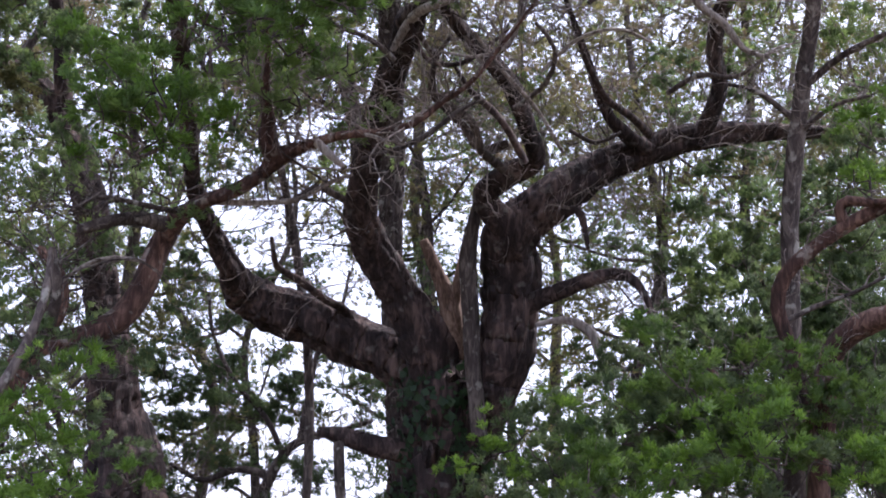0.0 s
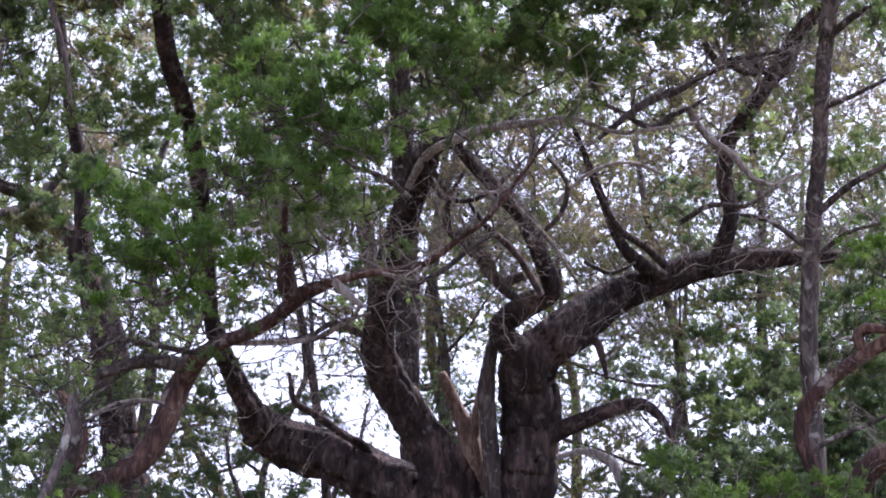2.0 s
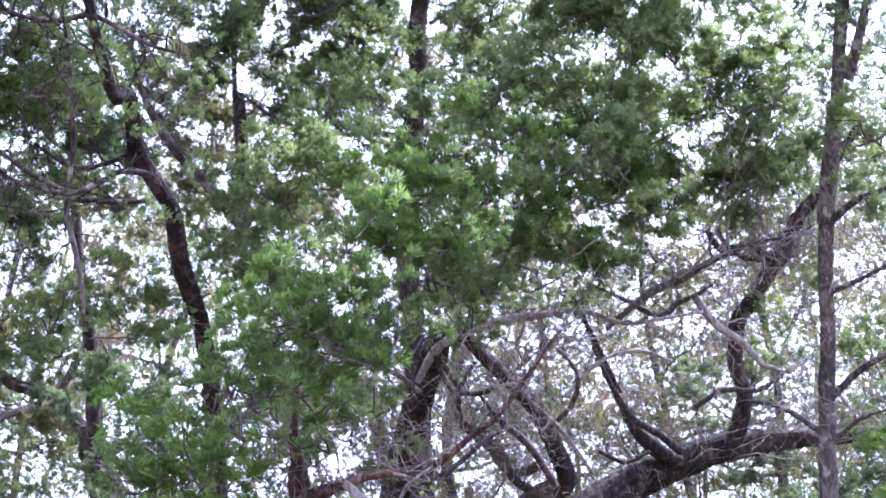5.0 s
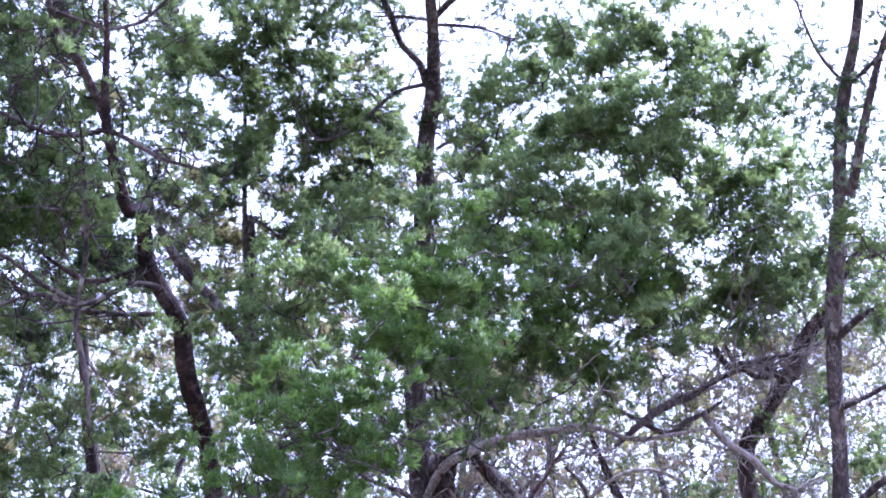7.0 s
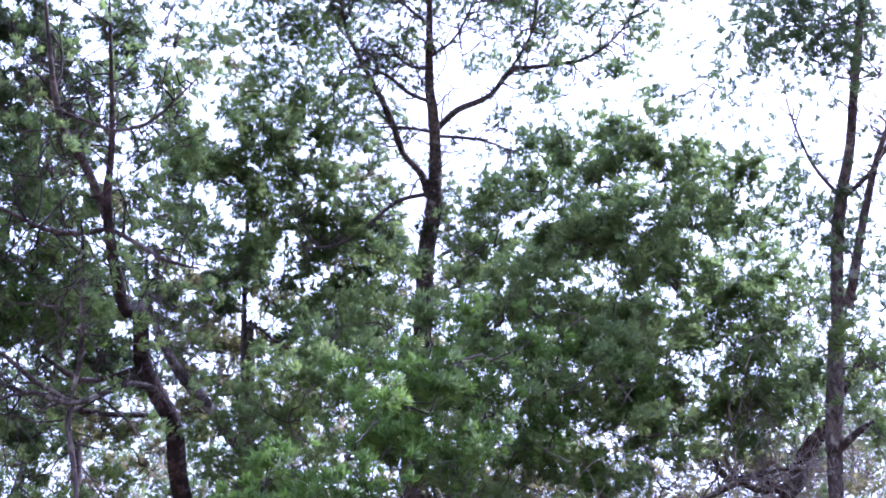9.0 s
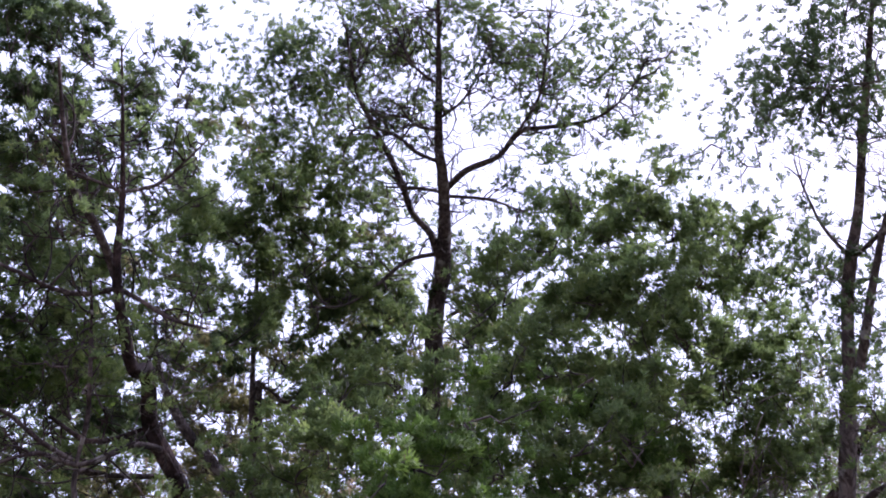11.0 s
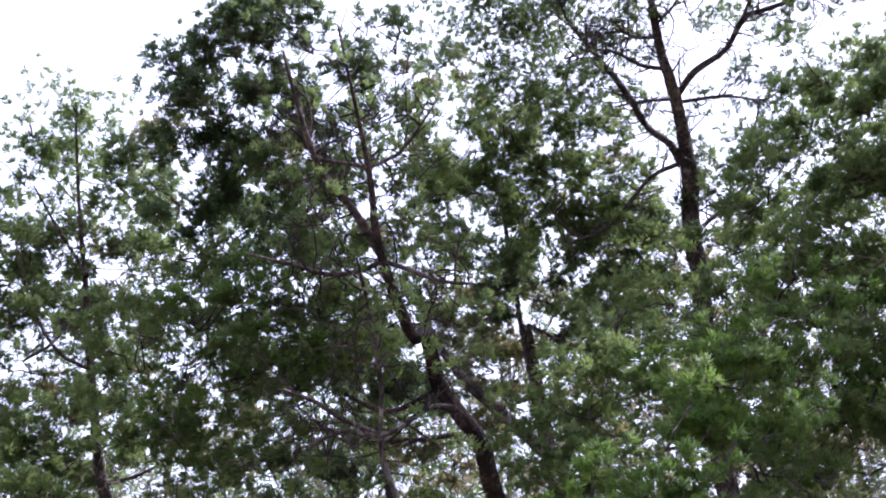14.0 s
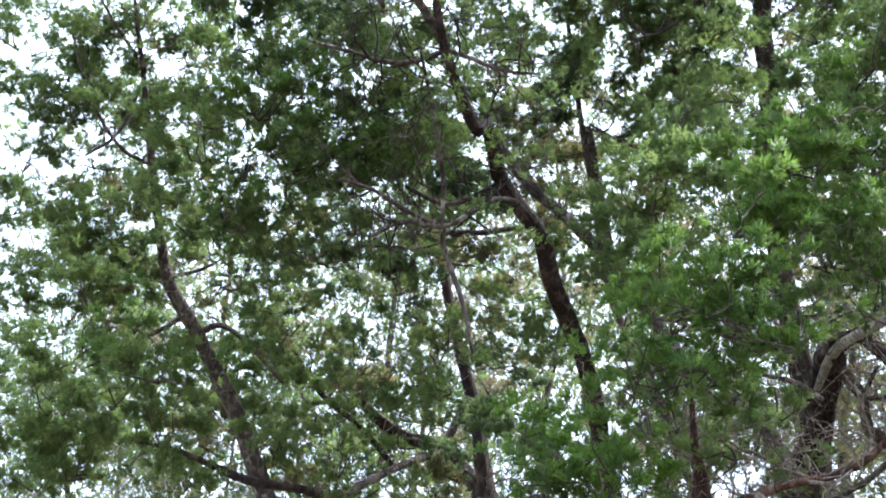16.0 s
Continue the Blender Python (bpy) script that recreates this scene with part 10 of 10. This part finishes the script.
bough(young_tree, LEAF_DARK, -4.40, 10.57, 9.85, 0.49, 0.32, 0.34, 1.20, 0.1, BARK_GREY, "", True)
bough(young_tree, LEAF_DARK, -6.60, 10.40, 8.83, 0.41, 0.27, 0.29, 1.20, 0.1, BARK_GREY, "", True)
bough(young_tree, LEAF_DARK, -5.93, 10.33, 8.65, 0.43, 0.28, 0.30, 1.20, 0.1, BARK_GREY, "", True)
bough(young_tree, LEAF_DARK, -5.42, 10.98, 9.17, 0.41, 0.27, 0.29, 1.20, 0.1, BARK_GREY, "", True)
bough(young_tree, LEAF_DARK, -4.21, 10.52, 8.70, 0.43, 0.28, 0.30, 1.20, 0.1, BARK_GREY, "", True)
bough(old_tree, LEAF_MID, 1.23, 9.21, 10.53, 0.38, 0.25, 0.26, 1.10, 0.1, BARK_GREY, "", True)
bough(old_tree, LEAF_MID, 2.01, 9.64, 11.64, 0.38, 0.25, 0.27, 1.10, 0.1, BARK_GREY, "", True)
bough(old_tree, LEAF_MID, 2.44, 9.01, 10.89, 0.38, 0.25, 0.26, 1.10, 0.1, BARK_GREY, "", True)
bough(old_tree, LEAF_MID, 3.07, 9.49, 10.72, 0.42, 0.27, 0.29, 1.10, 0.1, BARK_GREY, "", True)
bough(old_tree, LEAF_MID, 1.20, 9.58, 9.93, 0.36, 0.23, 0.25, 1.10, 0.1, BARK_GREY, "", True)
bough(old_tree, LEAF_MID, 1.75, 9.10, 10.06, 0.45, 0.29, 0.32, 1.10, 0.1, BARK_GREY, "", True)
bough(old_tree, LEAF_MID, 2.44, 9.48, 9.88, 0.42, 0.27, 0.29, 1.10, 0.1, BARK_GREY, "", True)
bough(old_tree, LEAF_MID, 3.06, 9.41, 9.67, 0.42, 0.27, 0.29, 1.10, 0.1, BARK_GREY, "", True)
bough(old_tree, LEAF_MID, 3.47, 9.53, 9.44, 0.40, 0.26, 0.28, 1.10, 0.1, BARK_GREY, "", True)
bough(old_tree, LEAF_MID, 1.44, 9.60, 9.08, 0.43, 0.28, 0.30, 1.10, 0.1, BARK_GREY, "", True)
bough(old_tree, LEAF_MID, 1.96, 9.72, 9.05, 0.39, 0.26, 0.28, 1.10, 0.1, BARK_GREY, "", True)
bough(old_tree, LEAF_MID, 2.68, 9.40, 8.68, 0.37, 0.24, 0.26, 1.10, 0.1, BARK_GREY, "", True)
bough(left_tree, LEAF_DARK, -5.81, 16.10, 3.97, 0.55, 0.36, 0.39, 1.10, 0.1, BARK_GREY, "", True)
bough(left_tree, LEAF_DARK, -5.07, 16.26, 3.02, 0.55, 0.36, 0.39, 1.10, 0.1, BARK_GREY, "", True)
bough(left_tree, LEAF_DARK, -5.46, 15.47, 2.36, 0.55, 0.36, 0.39, 1.10, 0.1, BARK_GREY, "", True)
bough(bush_tree, LEAF_DARK, -3.47, 15.33, 3.85, 0.55, 0.36, 0.39, 1.10, 0.1, BARK_GREY, "", True)
bough(bush_tree, LEAF_DARK, -2.89, 16.15, 3.02, 0.55, 0.36, 0.39, 1.10, 0.1, BARK_GREY, "", True)
bough(bush_tree, LEAF_DARK, -2.07, 15.77, 3.60, 0.55, 0.36, 0.39, 1.10, 0.1, BARK_GREY, "", True)
bough(bush_tree, LEAF_DARK, -1.64, 15.02, 2.48, 0.55, 0.36, 0.39, 1.10, 0.1, BARK_GREY, "", True)
bough(bush_tree, LEAF_DARK, -3.38, 15.29, 2.28, 0.55, 0.36, 0.39, 1.10, 0.1, BARK_GREY, "", True)
# far boughs added sunward of the old tree's left limb to shade its top
bough(thin_tree, LEAF_FAR, 1.23, 12.92, 6.52, 0.50, 0.40, 0.30, 1.80, 0.1, TWIG, "", True)
bough(thin_tree, LEAF_FAR, 1.90, 13.28, 7.70, 0.60, 0.48, 0.36, 1.80, 0.1, TWIG, "", True)
bough(thin_tree, LEAF_FAR, 0.63, 13.22, 6.92, 0.50, 0.40, 0.30, 1.80, 0.1, TWIG, "", True)
bough(thin_tree, LEAF_FAR, 1.30, 13.58, 8.10, 0.60, 0.48, 0.36, 1.80, 0.1, TWIG, "", True)
bough(thin_tree, LEAF_FAR, -0.07, 13.32, 7.22, 0.50, 0.40, 0.30, 1.80, 0.1, TWIG, "", True)
bough(thin_tree, LEAF_FAR, 0.60, 13.68, 8.40, 0.60, 0.48, 0.36, 1.80, 0.1, TWIG, "", True)
bough(old_tree, LEAF_DARK, 0.75, 9.07, 10.58, 0.36, 0.25, 0.27, 1.50, 0.09, BARK_GREY, "", True)
bough(old_tree, LEAF_MID, 1.45, 9.00, 10.71, 0.43, 0.30, 0.32, 1.50, 0.09, BARK_GREY, "", True)
bough(old_tree, LEAF_DARK, 2.08, 9.00, 10.67, 0.37, 0.26, 0.27, 1.50, 0.09, BARK_GREY, "", True)
bough(old_tree, LEAF_DARK, 3.04, 9.73, 11.07, 0.37, 0.26, 0.27, 1.50, 0.09, BARK_GREY, "", True)
bough(old_tree, LEAF_DARK, 3.62, 9.73, 10.52, 0.43, 0.30, 0.32, 1.50, 0.09, BARK_GREY, "", True)
bough(old_tree, LEAF_DARK, 0.71, 9.68, 10.28, 0.38, 0.27, 0.29, 1.50, 0.09, BARK_GREY, "", True)
bough(old_tree, LEAF_DARK, 1.38, 9.60, 10.32, 0.36, 0.25, 0.27, 1.50, 0.09, BARK_GREY, "", True)
bough(old_tree, LEAF_MID, 2.13, 9.75, 10.65, 0.35, 0.25, 0.27, 1.50, 0.09, BARK_GREY, "", True)
bough(old_tree, LEAF_MID, 2.49, 9.05, 9.65, 0.42, 0.29, 0.31, 1.50, 0.09, BARK_GREY, "", True)
bough(old_tree, LEAF_DARK, 3.27, 9.54, 9.62, 0.39, 0.28, 0.30, 1.50, 0.09, BARK_GREY, "", True)
bough(old_tree, LEAF_MID, 3.68, 9.10, 9.06, 0.43, 0.30, 0.33, 1.50, 0.09, BARK_GREY, "", True)
bough(old_tree, LEAF_DARK, 0.82, 9.57, 9.32, 0.43, 0.30, 0.33, 1.50, 0.09, BARK_GREY, "", True)
bough(old_tree, LEAF_MID, 1.61, 9.30, 9.19, 0.41, 0.29, 0.31, 1.50, 0.09, BARK_GREY, "", True)
bough(old_tree, LEAF_DARK, 2.27, 9.73, 9.37, 0.42, 0.30, 0.32, 1.50, 0.09, BARK_GREY, "", True)
bough(old_tree, LEAF_DARK, 2.88, 9.69, 8.89, 0.44, 0.31, 0.33, 1.50, 0.09, BARK_GREY, "", True)
bough(old_tree, LEAF_DARK, 3.25, 8.96, 8.12, 0.36, 0.25, 0.27, 1.50, 0.09, BARK_GREY, "", True)

# ---- the wood behind and added shade trees ----
def wood(rows):
    """A row of background or added shade trees: x, y, height, spread, density, lean, foliage."""
    for x, y, h, spread, dens, lean, mat in rows:
        forest_tree(x, y, h, spread, mat, 1.5 * dens, "low bushy dark green tree in the wood's shade" if h < 9 else "pale sunlit green tree far back in the wood" if mat is LEAF_FAR else "tall dark green tree with thin grey trunk, of the wood or added out of view for shade" if mat is LEAF_DARK else "tall leafy green tree of the wood with thin grey trunk", lean)


# the first two stand out of view, added to shade the right-hand foliage
wood((
    (5.9, 9.8, 10.0, 1.8, 0.95, 0.0, LEAF_DARK),
    (7.2, 8.2, 14.0, 2.6, 0.78, 0.0, LEAF_DARK),
    (5.0, 13.2, 6.2, 1.7, 0.95, 0.1, LEAF_DARK),
))
wood((
    (6.0, 15.0, 7.4, 1.8, 0.95, 0.0, LEAF_DARK),
    (-4.6, 15.6, 5.2, 1.5, 0.8, 0.0, LEAF_FAR),
    (-14.6, 16.5, 15.0, 2.6, 0.8, 0.2, LEAF_DARK),
    (-8.2, 14.6, 10.5, 2.2, 0.8, 0.0, LEAF_MID),
    (-13.8, 15.2, 11.5, 2.3, 0.8, 0.1, LEAF_MID),
    (-10.4, 16.6, 11.5, 2.4, 0.8, -0.1, LEAF_FAR),
    (-3.0, 18.8, 12.0, 2.4, 0.58, 0.1, LEAF_FAR),
    (7.2, 18.6, 11.6, 2.4, 0.8, 0.0, LEAF_FAR),
    (-12.0, 18.5, 17.8, 3.0, 0.74, -0.2, LEAF_MID),
    (-8.6, 17.5, 16.5, 2.8, 0.74, 0.2, LEAF_DARK),
    (-0.6, 18.6, 15.8, 2.8, 0.74, 0.3, LEAF_DARK),
    (3.0, 18.5, 15.8, 2.8, 0.66, 0.2, LEAF_FAR),
    (8.6, 18.0, 15.8, 2.8, 0.74, 0.1, LEAF_FAR),
))
wood((
    (-7.0, 20.5, 12.6, 2.5, 0.58, 0.0, LEAF_FAR),
    (1.4, 20.0, 12.0, 2.4, 0.58, 0.0, LEAF_MID),
    (4.4, 20.8, 12.4, 2.5, 0.58, 0.0, LEAF_FAR),
    (-5.4, 19.0, 17.8, 3.0, 0.74, 0.0, LEAF_MID),
    (0.3, 20.5, 18.5, 3.0, 0.66, -0.2, LEAF_FAR),
    (5.8, 19.5, 17.1, 3.0, 0.74, -0.3, LEAF_MID),
    (-18.0, 23.0, 18.5, 3.4, 0.66, 0.0, LEAF_FAR),
    (-10.5, 25.0, 19.8, 3.4, 0.6, 0.2, LEAF_FAR),
    (-6.0, 26.0, 19.8, 3.4, 0.6, 0.0, LEAF_FAR),
    (2.5, 27.0, 20.4, 3.4, 0.6, -0.2, LEAF_FAR),
    (8.0, 26.0, 19.8, 3.4, 0.6, 0.2, LEAF_FAR),
))
